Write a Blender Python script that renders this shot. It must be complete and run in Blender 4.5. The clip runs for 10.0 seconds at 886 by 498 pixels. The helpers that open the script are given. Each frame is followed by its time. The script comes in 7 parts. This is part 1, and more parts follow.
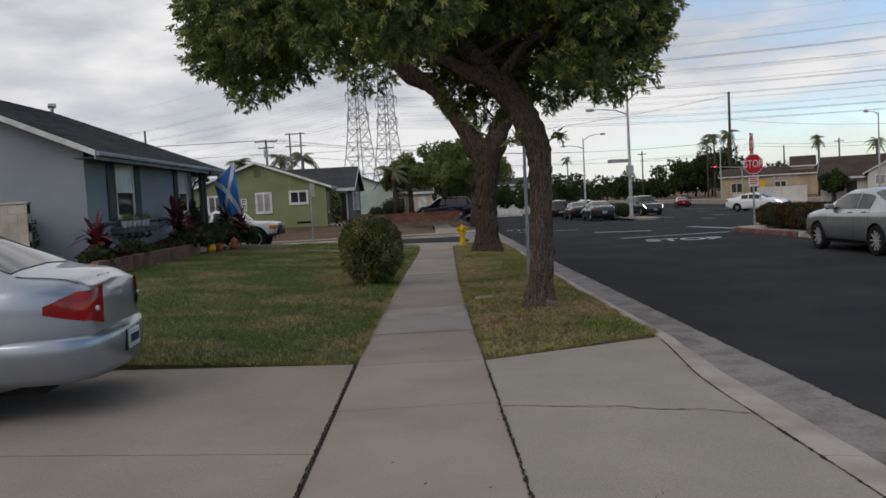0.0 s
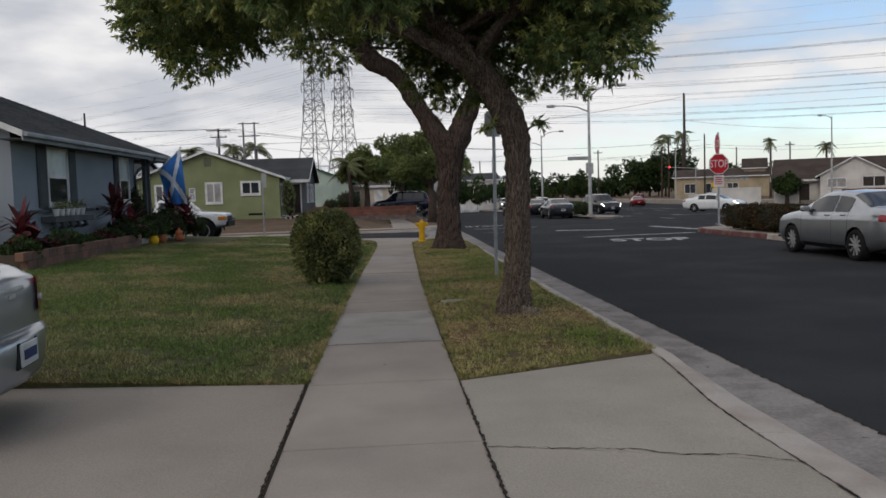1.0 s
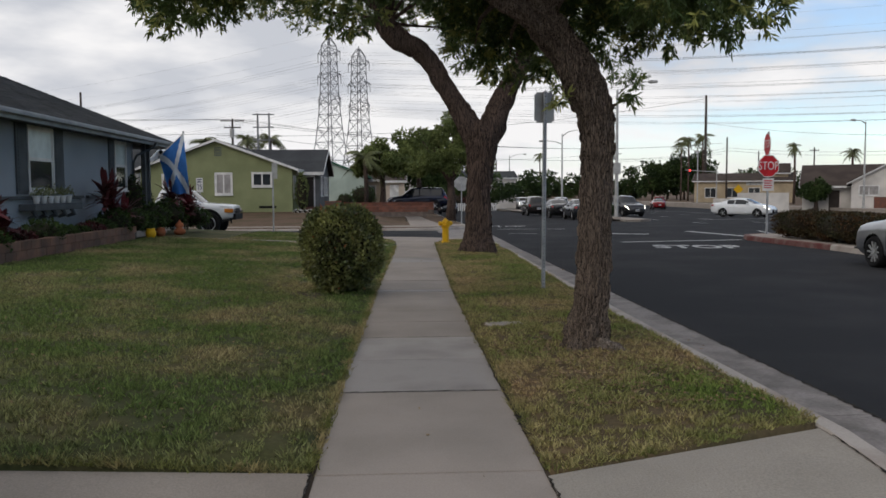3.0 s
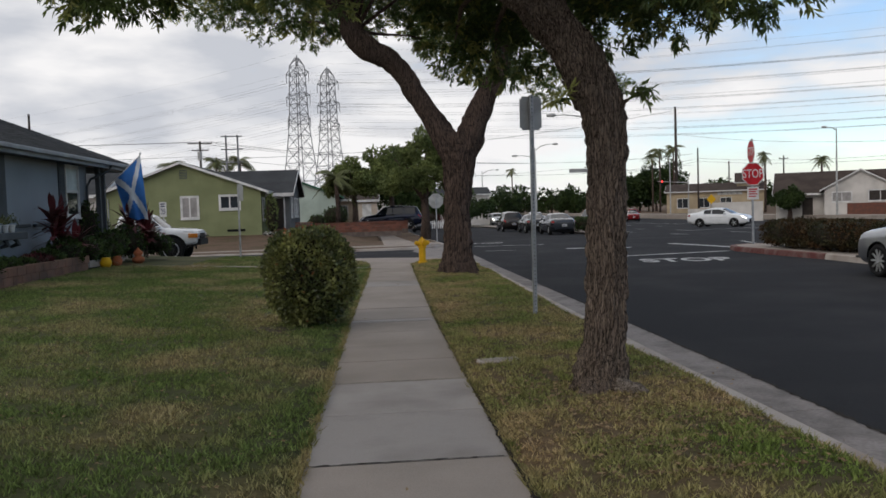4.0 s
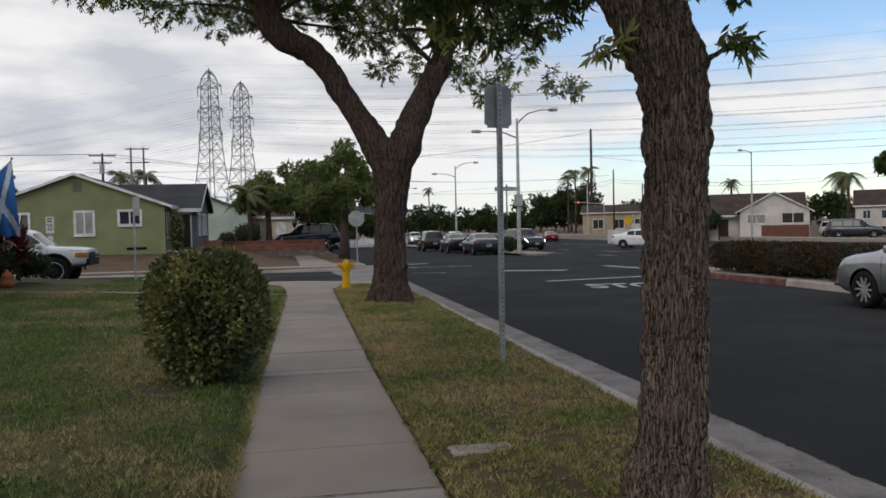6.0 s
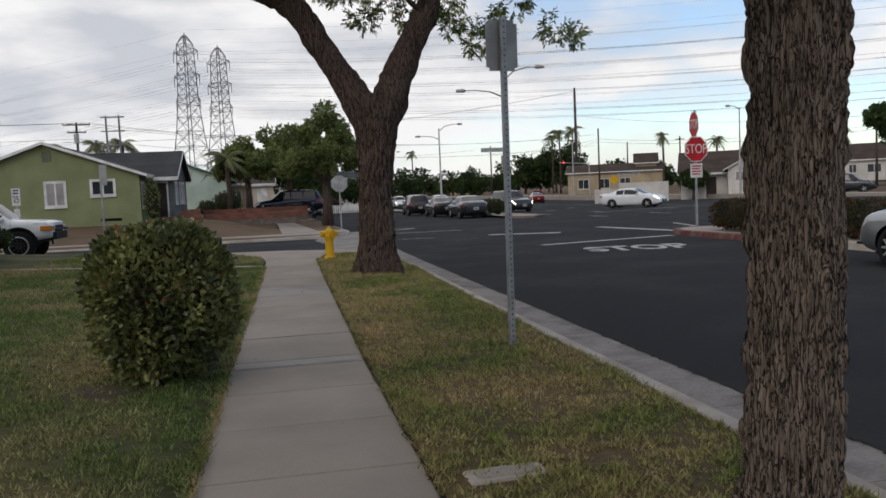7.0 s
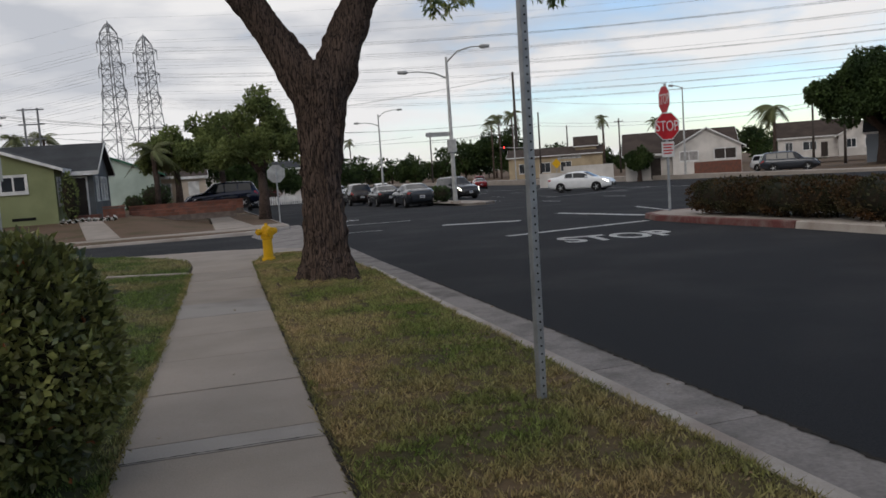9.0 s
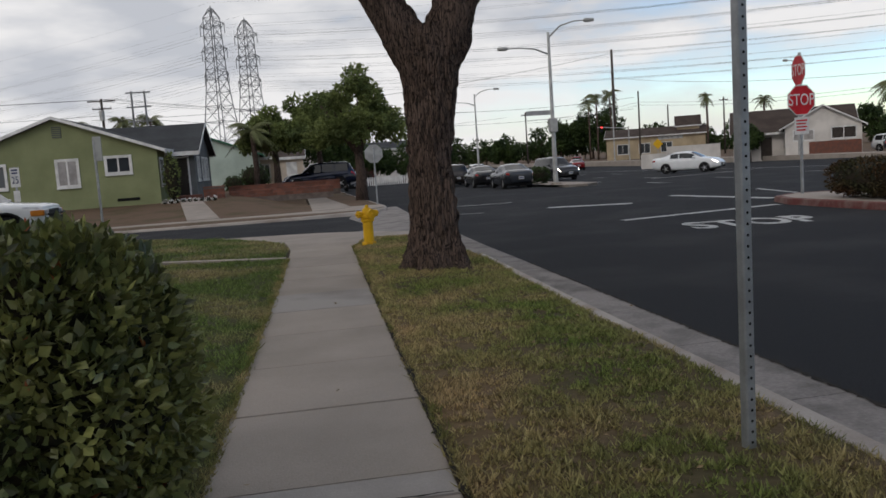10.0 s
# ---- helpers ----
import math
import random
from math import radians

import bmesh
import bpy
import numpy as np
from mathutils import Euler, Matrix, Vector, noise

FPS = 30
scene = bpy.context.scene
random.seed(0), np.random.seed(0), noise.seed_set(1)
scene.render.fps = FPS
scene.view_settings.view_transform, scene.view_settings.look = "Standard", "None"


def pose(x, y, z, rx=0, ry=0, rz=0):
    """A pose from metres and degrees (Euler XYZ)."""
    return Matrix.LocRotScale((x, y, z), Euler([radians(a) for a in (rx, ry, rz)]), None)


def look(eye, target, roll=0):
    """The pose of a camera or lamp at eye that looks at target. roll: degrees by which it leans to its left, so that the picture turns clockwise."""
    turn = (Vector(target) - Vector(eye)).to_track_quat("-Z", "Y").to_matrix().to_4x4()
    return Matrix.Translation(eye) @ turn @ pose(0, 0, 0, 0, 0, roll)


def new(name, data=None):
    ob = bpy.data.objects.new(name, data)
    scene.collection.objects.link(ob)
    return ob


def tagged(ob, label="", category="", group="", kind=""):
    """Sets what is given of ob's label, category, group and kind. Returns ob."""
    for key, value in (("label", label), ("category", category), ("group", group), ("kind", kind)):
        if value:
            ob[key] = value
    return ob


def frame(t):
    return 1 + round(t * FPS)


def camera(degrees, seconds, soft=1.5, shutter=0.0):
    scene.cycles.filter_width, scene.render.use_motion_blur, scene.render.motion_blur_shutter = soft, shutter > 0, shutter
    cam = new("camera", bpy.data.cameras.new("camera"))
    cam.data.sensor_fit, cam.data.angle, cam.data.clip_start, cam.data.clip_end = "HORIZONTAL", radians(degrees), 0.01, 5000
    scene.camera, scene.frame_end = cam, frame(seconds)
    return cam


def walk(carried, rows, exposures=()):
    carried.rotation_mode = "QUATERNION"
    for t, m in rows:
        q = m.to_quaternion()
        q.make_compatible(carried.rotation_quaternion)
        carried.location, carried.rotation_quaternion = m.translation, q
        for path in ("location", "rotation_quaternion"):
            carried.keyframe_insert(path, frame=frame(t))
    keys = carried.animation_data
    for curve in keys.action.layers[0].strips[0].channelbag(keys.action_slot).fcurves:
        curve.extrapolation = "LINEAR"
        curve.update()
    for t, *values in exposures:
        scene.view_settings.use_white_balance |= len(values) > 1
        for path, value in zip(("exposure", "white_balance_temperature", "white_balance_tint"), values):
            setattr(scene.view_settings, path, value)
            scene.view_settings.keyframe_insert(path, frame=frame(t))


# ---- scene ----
cam = camera(56.2, 10.0, soft=1.6)
METRES, EYE, TILT, LEAN, TURN = 12.6, 1.55, 0.1, 0.0, -0.8
ROWS = [
    (0.0, 0.0, 0.0, 0.0, -0.18, -3.46, 3.02),
    (0.5, -0.0056, 0.0449, -0.0011, -1.95, -3.65, 1.72),
    (1.0, -0.01, 0.0961, -0.0017, -3.27, -3.94, 1.8),
    (1.5, -0.0203, 0.1417, -0.0033, -2.5, -4.48, -0.13),
    (2.0, -0.022, 0.1933, -0.0041, -1.89, -5.05, 0.31),
    (2.5, -0.0291, 0.2407, -0.0042, -1.78, -4.72, -0.08),
    (4.0, -0.0318, 0.3876, -0.0048, -4.23, -2.92, 1.85),
    (4.5, -0.035, 0.4424, -0.0056, -6.47, -2.38, 0.54),
    (5.0, -0.0358, 0.4857, -0.0046, -8.89, -1.52, 0.95),
    (5.5, -0.039, 0.5384, -0.0048, -10.0, -1.24, 1.09),
    (7.0, -0.0311, 0.6927, -0.0063, -11.2, -4.33, 2.51),
    (7.5, -0.0217, 0.7442, -0.0058, -17.84, -5.07, 1.77),
    (8.0, -0.0184, 0.7918, -0.0055, -19.46, -4.8, 1.42),
    (8.5, -0.0142, 0.8392, -0.0044, -19.02, -5.02, 3.28),
    (9.0, -0.0187, 0.8905, -0.0072, -15.46, -5.42, 3.91),
    (9.5, -0.0188, 0.9425, -0.009, -13.21, -6.53, 4.7),
    (10.0, -0.0213, 0.9944, -0.0097, -9.06, -6.27, 3.95),
]
walk(cam, [(t, pose(0, 0, EYE, TILT, LEAN, TURN) @ pose(METRES * x, METRES * y, METRES * z, 90 + pitch, roll, yaw)) for t, x, y, z, yaw, pitch, roll in ROWS],
     [(0.0, 0.0), (2.5, 0.12), (4.5, 0.13), (5.5, 0.07), (7.0, 0.14), (9.0, 0.0), (10.0, 0.0)])

# ---------------- world, sun ----------------
SUN_EL, SUN_AZ = 32.0, 215.0
world = bpy.data.worlds.new("overcast_evening")
scene.world = world
world.use_nodes = True
wn, wl = world.node_tree.nodes, world.node_tree.links
wn.clear()
w_out = wn.new("ShaderNodeOutputWorld")
w_bg = wn.new("ShaderNodeBackground")
w_sky = wn.new("ShaderNodeTexSky")
w_sky.sky_type = "NISHITA"
w_sky.sun_disc = False
w_sky.sun_elevation, w_sky.sun_rotation = radians(SUN_EL), radians(SUN_AZ)
w_sky.dust_density = 0.4
w_sky.ozone_density = 1.0
w_co = wn.new("ShaderNodeTexCoord")
w_map = wn.new("ShaderNodeMapping")
w_map.inputs["Scale"].default_value = (1.0, 1.0, 3.4)
w_map.inputs["Location"].default_value = (3.1, 0.7, 0.35)
w_no = wn.new("ShaderNodeTexNoise")
w_no.inputs["Scale"].default_value = 2.3
w_no.inputs["Detail"].default_value = 8
w_no.inputs["Roughness"].default_value = 0.55
w_no2 = wn.new("ShaderNodeTexNoise")
w_no2.inputs["Scale"].default_value = 4.6
w_no2.inputs["Detail"].default_value = 9
w_ramp = wn.new("ShaderNodeValToRGB")
w_ramp.color_ramp.elements[0].position, w_ramp.color_ramp.elements[1].position = 0.38, 0.56
w_sep = wn.new("ShaderNodeSeparateXYZ")
w_add = wn.new("ShaderNodeMath")
w_add.operation = "MULTIPLY_ADD"
w_add.inputs[1].default_value, w_add.inputs[2].default_value = -0.30, 0.10
w_sum = wn.new("ShaderNodeMath")
w_sum.operation = "ADD"
w_cl = wn.new("ShaderNodeValToRGB")
w_cl.color_ramp.elements[0].position, w_cl.color_ramp.elements[1].position = 0.38, 0.58
w_cl.color_ramp.elements[0].color = (5.3, 5.5, 6.0, 1)
w_cl.color_ramp.elements[1].color = (8.5, 8.4, 8.45, 1)
w_mix = wn.new("ShaderNodeMix")
w_mix.data_type = "RGBA"
w_gain = wn.new("ShaderNodeMix")
w_gain.data_type, w_gain.blend_type = "RGBA", "MULTIPLY"
w_gain.inputs["Factor"].default_value = 1.0
w_gain.inputs[7].default_value = (1.08, 1.15, 1.26, 1)
wl.new(w_co.outputs["Generated"], w_map.inputs["Vector"])
wl.new(w_map.outputs["Vector"], w_no.inputs["Vector"])
wl.new(w_map.outputs["Vector"], w_no2.inputs["Vector"])
wl.new(w_co.outputs["Generated"], w_sep.inputs["Vector"])
wl.new(w_sep.outputs["X"], w_add.inputs[0])
wl.new(w_no.outputs["Fac"], w_sum.inputs[0])
wl.new(w_add.outputs["Value"], w_sum.inputs[1])
wl.new(w_sum.outputs["Value"], w_ramp.inputs["Fac"])
wl.new(w_no2.outputs["Fac"], w_cl.inputs["Fac"])
wl.new(w_ramp.outputs["Color"], w_mix.inputs["Factor"])
wl.new(w_sky.outputs["Color"], w_gain.inputs[6])
wl.new(w_gain.outputs[2], w_mix.inputs[6])
wl.new(w_cl.outputs["Color"], w_mix.inputs[7])
wl.new(w_mix.outputs[2], w_bg.inputs["Color"])
wl.new(w_bg.outputs["Background"], w_out.inputs["Surface"])
w_bg.inputs["Strength"].default_value = 0.1
sun = new("sun", bpy.data.lights.new("sun", "SUN"))
sun.data.energy, sun.data.angle, sun.data.color = 0.5, radians(25), (1.0, 0.93, 0.85)
sd = Vector((math.sin(radians(SUN_AZ)) * math.cos(radians(SUN_EL)), math.cos(radians(SUN_AZ)) * math.cos(radians(SUN_EL)), math.sin(radians(SUN_EL))))
sun.matrix_world = look(sd * 50, (0, 0, 0))


# ---------------- materials ----------------
def mat(name, col, rough=0.8, var=0.15, scale=6.0, fine=60.0, bump=0.2, metal=0.0, second=None, amount=0.5, spec=0.18, stretch=(1, 1, 1), isl=0.0, obj=0.0, coat=0.0, sharp=0.12, transl=0.0):
    """A procedural surface: two scales of noise over a base colour, a second colour in patches, fine relief."""
    m = bpy.data.materials.new(name)
    m.use_nodes = True
    n, l = m.node_tree.nodes, m.node_tree.links
    b = n["Principled BSDF"]
    b.inputs["Roughness"].default_value = rough
    b.inputs["Metallic"].default_value = metal
    b.inputs["Specular IOR Level"].default_value = spec
    b.inputs["Coat Weight"].default_value = coat
    co = n.new("ShaderNodeTexCoord")
    mp = n.new("ShaderNodeMapping")
    mp.inputs["Scale"].default_value = stretch
    l.new(co.outputs["Object"], mp.inputs["Vector"])
    big = n.new("ShaderNodeTexNoise")
    big.inputs["Scale"].default_value, big.inputs["Detail"].default_value = scale, 5
    l.new(mp.outputs["Vector"], big.inputs["Vector"])
    small = n.new("ShaderNodeTexNoise")
    small.inputs["Scale"].default_value, small.inputs["Detail"].default_value = fine, 4
    l.new(mp.outputs["Vector"], small.inputs["Vector"])
    mix = n.new("ShaderNodeMix")
    mix.data_type = "RGBA"
    mix.inputs[6].default_value = (*col, 1)
    mix.inputs[7].default_value = (*(second or tuple(c * 0.72 for c in col)), 1)
    rng = n.new("ShaderNodeMapRange")
    rng.inputs["From Min"].default_value = 1 - amount - sharp
    rng.inputs["From Max"].default_value = 1 - amount + sharp
    l.new(big.outputs["Fac"], rng.inputs["Value"])
    l.new(rng.outputs["Result"], mix.inputs["Factor"])
    # brightness from the fine noise, the island and the object
    val = n.new("ShaderNodeMath")
    val.operation = "MULTIPLY_ADD"
    val.inputs[1].default_value, val.inputs[2].default_value = 2 * var, 1 - var
    l.new(small.outputs["Fac"], val.inputs[0])
    last = val.outputs["Value"]
    if isl > 0 or obj > 0:
        src = n.new("ShaderNodeNewGeometry").outputs["Random Per Island"] if isl > 0 else n.new("ShaderNodeObjectInfo").outputs["Random"]
        k = isl or obj
        a = n.new("ShaderNodeMath")
        a.operation = "MULTIPLY_ADD"
        a.inputs[1].default_value, a.inputs[2].default_value = 2 * k, 1 - k
        l.new(src, a.inputs[0])
        c = n.new("ShaderNodeMath")
        c.operation = "MULTIPLY"
        l.new(a.outputs["Value"], c.inputs[0])
        l.new(last, c.inputs[1])
        last = c.outputs["Value"]
    mul = n.new("ShaderNodeVectorMath")
    mul.operation = "SCALE"
    l.new(mix.outputs[2], mul.inputs[0])
    l.new(last, mul.inputs["Scale"])
    l.new(mul.outputs["Vector"], b.inputs["Base Color"])
    if bump > 0:
        bp = n.new("ShaderNodeBump")
        bp.inputs["Strength"].default_value, bp.inputs["Distance"].default_value = bump, 0.01
        l.new(small.outputs["Fac"], bp.inputs["Height"])
        l.new(bp.outputs["Normal"], b.inputs["Normal"])
    if transl > 0:
        tr = n.new("ShaderNodeBsdfTranslucent")
        ms = n.new("ShaderNodeMixShader")
        ms.inputs["Fac"].default_value = transl
        l.new(mul.outputs["Vector"], tr.inputs["Color"])
        l.new(b.outputs["BSDF"], ms.inputs[1])
        l.new(tr.outputs["BSDF"], ms.inputs[2])
        l.new(ms.outputs["Shader"], n["Material Output"].inputs["Surface"])
    return m


M = {}


def bark(name, light, dark, freq, stretch, depth):
    """Flaking bark: upright plates, the cracks between coloured dark as if shaded, the same pattern as colour and
    relief.
    """
    m = bpy.data.materials.new(name)
    m.use_nodes = True
    n, l = m.node_tree.nodes, m.node_tree.links
    b = n["Principled BSDF"]
    b.inputs["Roughness"].default_value, b.inputs["Specular IOR Level"].default_value = 0.95, 0.2
    co, mp = n.new("ShaderNodeTexCoord"), n.new("ShaderNodeMapping")
    mp.inputs["Scale"].default_value = (1, 1, stretch)
    l.new(co.outputs["Object"], mp.inputs["Vector"])
    a = n.new("ShaderNodeTexNoise")
    a.inputs["Scale"].default_value, a.inputs["Detail"].default_value, a.inputs["Distortion"].default_value = freq, 6, 0.8
    v = n.new("ShaderNodeTexVoronoi")
    v.feature = "DISTANCE_TO_EDGE"
    v.inputs["Scale"].default_value = freq * 0.8
    wide = n.new("ShaderNodeTexNoise")
    wide.inputs["Scale"].default_value, wide.inputs["Detail"].default_value = 3.0, 3
    warp = n.new("ShaderNodeVectorMath")
    warp.operation = "MULTIPLY_ADD"
    warp.inputs[1].default_value = (0.03, 0.03, 0.05)
    l.new(a.outputs["Color"], warp.inputs[0])
    l.new(mp.outputs["Vector"], warp.inputs[2])
    l.new(mp.outputs["Vector"], a.inputs["Vector"])
    l.new(warp.outputs["Vector"], v.inputs["Vector"])
    l.new(co.outputs["Object"], wide.inputs["Vector"])
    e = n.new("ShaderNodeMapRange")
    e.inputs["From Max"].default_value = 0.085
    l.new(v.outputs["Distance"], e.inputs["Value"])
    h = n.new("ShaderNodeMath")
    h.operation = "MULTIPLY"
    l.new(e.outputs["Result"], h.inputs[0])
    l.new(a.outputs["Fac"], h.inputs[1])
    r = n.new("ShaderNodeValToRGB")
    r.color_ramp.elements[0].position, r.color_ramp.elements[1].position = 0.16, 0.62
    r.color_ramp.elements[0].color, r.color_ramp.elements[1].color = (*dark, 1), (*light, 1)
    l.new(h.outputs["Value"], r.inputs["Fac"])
    k = n.new("ShaderNodeMapRange")
    k.inputs["To Min"].default_value, k.inputs["To Max"].default_value = 0.65, 1.3
    l.new(wide.outputs["Fac"], k.inputs["Value"])
    s = n.new("ShaderNodeVectorMath")
    s.operation = "SCALE"
    l.new(r.outputs["Color"], s.inputs[0])
    l.new(k.outputs["Result"], s.inputs["Scale"])
    l.new(s.outputs["Vector"], b.inputs["Base Color"])
    bp = n.new("ShaderNodeBump")
    bp.inputs["Strength"].default_value, bp.inputs["Distance"].default_value = 1.0, depth
    l.new(h.outputs["Value"], bp.inputs["Height"])
    l.new(bp.outputs["Normal"], b.inputs["Normal"])
    return m


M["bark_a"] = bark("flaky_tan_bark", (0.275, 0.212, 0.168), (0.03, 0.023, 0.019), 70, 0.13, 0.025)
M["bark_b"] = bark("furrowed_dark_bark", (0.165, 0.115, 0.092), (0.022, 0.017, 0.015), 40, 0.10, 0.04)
M["asphalt"] = mat("asphalt", (0.030, 0.031, 0.034), 0.95, 0.55, 0.4, 70, 0.5, second=(0.046, 0.046, 0.048), amount=0.42, spec=0.06)
M["concrete"] = mat("concrete", (0.345, 0.298, 0.26), 0.92, 0.22, 1.1, 110, 0.35, second=(0.26, 0.228, 0.197), amount=0.43, obj=0.05, spec=0.15, sharp=0.2)
M["concrete_light"] = mat("concrete_light", (0.35, 0.312, 0.265), 0.92, 0.34, 1.3, 75, 0.7, second=(0.285, 0.255, 0.215), amount=0.43, obj=0.04, spec=0.2, sharp=0.2)
# Left drive slabs: colour darkened for brown stain and the parked car's shade.
M["concrete_stain_shade"] = mat("stained_shaded_concrete", (0.32, 0.277, 0.235), 0.92, 0.3, 0.9, 75, 0.6, second=(0.25, 0.213, 0.178), amount=0.43, obj=0.04, spec=0.2, sharp=0.2)
M["kerb"] = mat("kerb_concrete", (0.42, 0.375, 0.335), 0.9, 0.18, 1.4, 60, 0.3, second=(0.30, 0.25, 0.215), amount=0.45, obj=0.05)
M["gutter"] = mat("gutter_concrete", (0.26, 0.235, 0.22), 0.9, 0.36, 2.6, 38, 0.5, second=(0.155, 0.14, 0.13), amount=0.45, obj=0.06)
M["soil"] = mat("soil", (0.10, 0.075, 0.055), 0.95, 0.3, 1.5, 40, 0.5, second=(0.07, 0.055, 0.042))
M["lawn"] = mat("lawn_base", (0.06, 0.066, 0.026), 0.95, 0.55, 0.75, 30, 0.8, second=(0.14, 0.105, 0.05), amount=0.40, sharp=0.13)
M["dry"] = mat("dry_yard", (0.125, 0.082, 0.055), 0.95, 0.4, 0.7, 20, 0.5, second=(0.075, 0.062, 0.032), amount=0.4)
M["grass"] = mat("grass_blades", (0.14, 0.19, 0.056), 0.7, 0.45, 0.75, 14, 0, second=(0.38, 0.30, 0.165), amount=0.42, isl=0.6, sharp=0.15, transl=0.3)
M["grass_dry"] = mat("verge_blades", (0.165, 0.225, 0.055), 0.7, 0.4, 0.8, 14, 0, second=(0.47, 0.345, 0.185), amount=0.50, isl=0.6, sharp=0.17, transl=0.3)
M["grass_edge"] = mat("dry_edge_blades", (0.36, 0.29, 0.14), 0.7, 0.25, 2.4, 30, 0, second=(0.16, 0.17, 0.05), amount=0.5, isl=0.4, transl=0.3)
M["verge_soil"] = mat("verge_base", (0.065, 0.058, 0.027), 0.95, 0.6, 0.8, 24, 1.0, second=(0.16, 0.108, 0.062), amount=0.50, sharp=0.17)
M["concrete_b"] = mat("grey_concrete", (0.345, 0.315, 0.292), 0.92, 0.16, 1.1, 90, 0.3, second=(0.235, 0.21, 0.192), amount=0.43, obj=0.08, spec=0.3)
M["stucco_grey"] = mat("grey_stucco", (0.29, 0.315, 0.35), 0.95, 0.14, 0.7, 90, 0.5, second=(0.255, 0.28, 0.31))
M["trim_dark"] = mat("dark_grey_trim", (0.09, 0.10, 0.11), 0.7, 0.15, 2, 40, 0.1)
M["shingle"] = mat("roof_shingles", (0.052, 0.055, 0.058), 0.95, 0.3, 0.8, 35, 0.5, second=(0.038, 0.04, 0.043))
M["shingle_brown"] = mat("brown_roof", (0.07, 0.053, 0.045), 0.95, 0.3, 0.8, 25, 0.5)
M["white"] = mat("white_paint", (0.74, 0.73, 0.71), 0.6, 0.06, 2, 30, 0.08)
M["core_cream"] = mat("cream_joint", (0.42, 0.37, 0.32), 0.95, 0.1, 2, 30, 0.1)
M["glass"] = mat("window_glass", (0.03, 0.035, 0.04), 0.06, 0.03, 1, 5, 0.0, spec=0.8)
M["blind"] = mat("window_blind", (0.35, 0.33, 0.32), 0.9, 0.1, 3, 30, 0.1)
M["green_stucco"] = mat("green_stucco", (0.235, 0.255, 0.135), 0.95, 0.16, 0.9, 60, 0.45, second=(0.195, 0.213, 0.11))
M["leaf"] = mat("tree_leaves", (0.165, 0.215, 0.07), 0.4, 0.15, 3.2, 8, 0, second=(0.085, 0.135, 0.045), amount=0.5, isl=0.4, transl=0.42, spec=0.4)
M["leaf_young"] = mat("young_leaves", (0.40, 0.42, 0.13), 0.4, 0.15, 3.0, 8, 0, isl=0.3, transl=0.42, spec=0.4)
M["leaf_far"] = mat("far_leaves", (0.055, 0.085, 0.024), 0.65, 0.15, 0.3, 8, 0, second=(0.022, 0.04, 0.014), amount=0.5, isl=0.45, transl=0.2)
M["leaf_bush"] = mat("bush_leaves", (0.235, 0.24, 0.08), 0.38, 0.15, 2.6, 8, 0, second=(0.07, 0.088, 0.03), amount=0.5, isl=0.6, transl=0.2, spec=0.45)
M["leaf_hedge"] = mat("hedge_leaves", (0.034, 0.033, 0.014), 0.7, 0.2, 1.3, 8, 0, second=(0.07, 0.034, 0.014), amount=0.5, isl=0.45)
M["leaf_red"] = mat("red_leaves", (0.10, 0.018, 0.022), 0.5, 0.2, 2, 8, 0, second=(0.045, 0.02, 0.02), amount=0.5, isl=0.4)
M["leaf_fallen"] = mat("fallen_leaf", (0.30, 0.215, 0.125), 0.85, 0.2, 2, 8, 0, isl=0.4)
M["leaf_orange"] = mat("turning_leaf", (0.40, 0.13, 0.06), 0.5, 0.2, 2, 8, 0, isl=0.3)
M["leaf_mid"] = mat("street_tree_leaves", (0.20, 0.235, 0.08), 0.6, 0.15, 0.6, 8, 0, second=(0.10, 0.13, 0.045), amount=0.5, isl=0.45, transl=0.4)
M["palm"] = mat("palm_fronds", (0.10, 0.11, 0.045), 0.6, 0.2, 1, 8, 0, isl=0.3)
M["steel"] = mat("galvanised_steel", (0.40, 0.41, 0.42), 0.5, 0.14, 5, 60, 0.05, metal=0.6)
M["sign_back"] = mat("sign_back", (0.40, 0.405, 0.40), 0.55, 0.1, 3, 40, 0.03, metal=0.35)
M["pole_paint"] = mat("concrete_pole", (0.42, 0.42, 0.41), 0.8, 0.1, 3, 40, 0.1)
M["wood_pole"] = mat("weathered_pole", (0.075, 0.062, 0.055), 0.95, 0.3, 2, 30, 0.4, stretch=(1, 1, 0.1))
M["lattice"] = mat("tower_steel", (0.22, 0.225, 0.235), 0.7, 0.1, 1, 5, 0)
M["wire"] = mat("cable", (0.10, 0.10, 0.11), 0.8, 0.05, 1, 5, 0)
M["yellow"] = mat("hydrant_yellow", (0.72, 0.42, 0.015), 0.5, 0.12, 6, 50, 0.12, second=(0.62, 0.35, 0.015))
M["sign_red"] = mat("sign_red", (0.55, 0.02, 0.03), 0.4, 0.05, 3, 20, 0.0)
M["kerb_red"] = mat("red_kerb", (0.13, 0.045, 0.042), 0.88, 0.35, 2.5, 30, 0.2, second=(0.19, 0.13, 0.115), amount=0.46)
M["paint"] = mat("road_paint", (0.46, 0.46, 0.45), 0.8, 0.3, 3.5, 25, 0.1, second=(0.16, 0.16, 0.165), amount=0.40)
M["brick"] = mat("red_brick", (0.20, 0.085, 0.06), 0.92, 0.25, 3, 40, 0.3, second=(0.15, 0.075, 0.06), obj=0.22)
M["brick_isl"] = mat("red_brick_far", (0.20, 0.085, 0.06), 0.92, 0.25, 3, 40, 0.3, second=(0.15, 0.075, 0.06), isl=0.22)
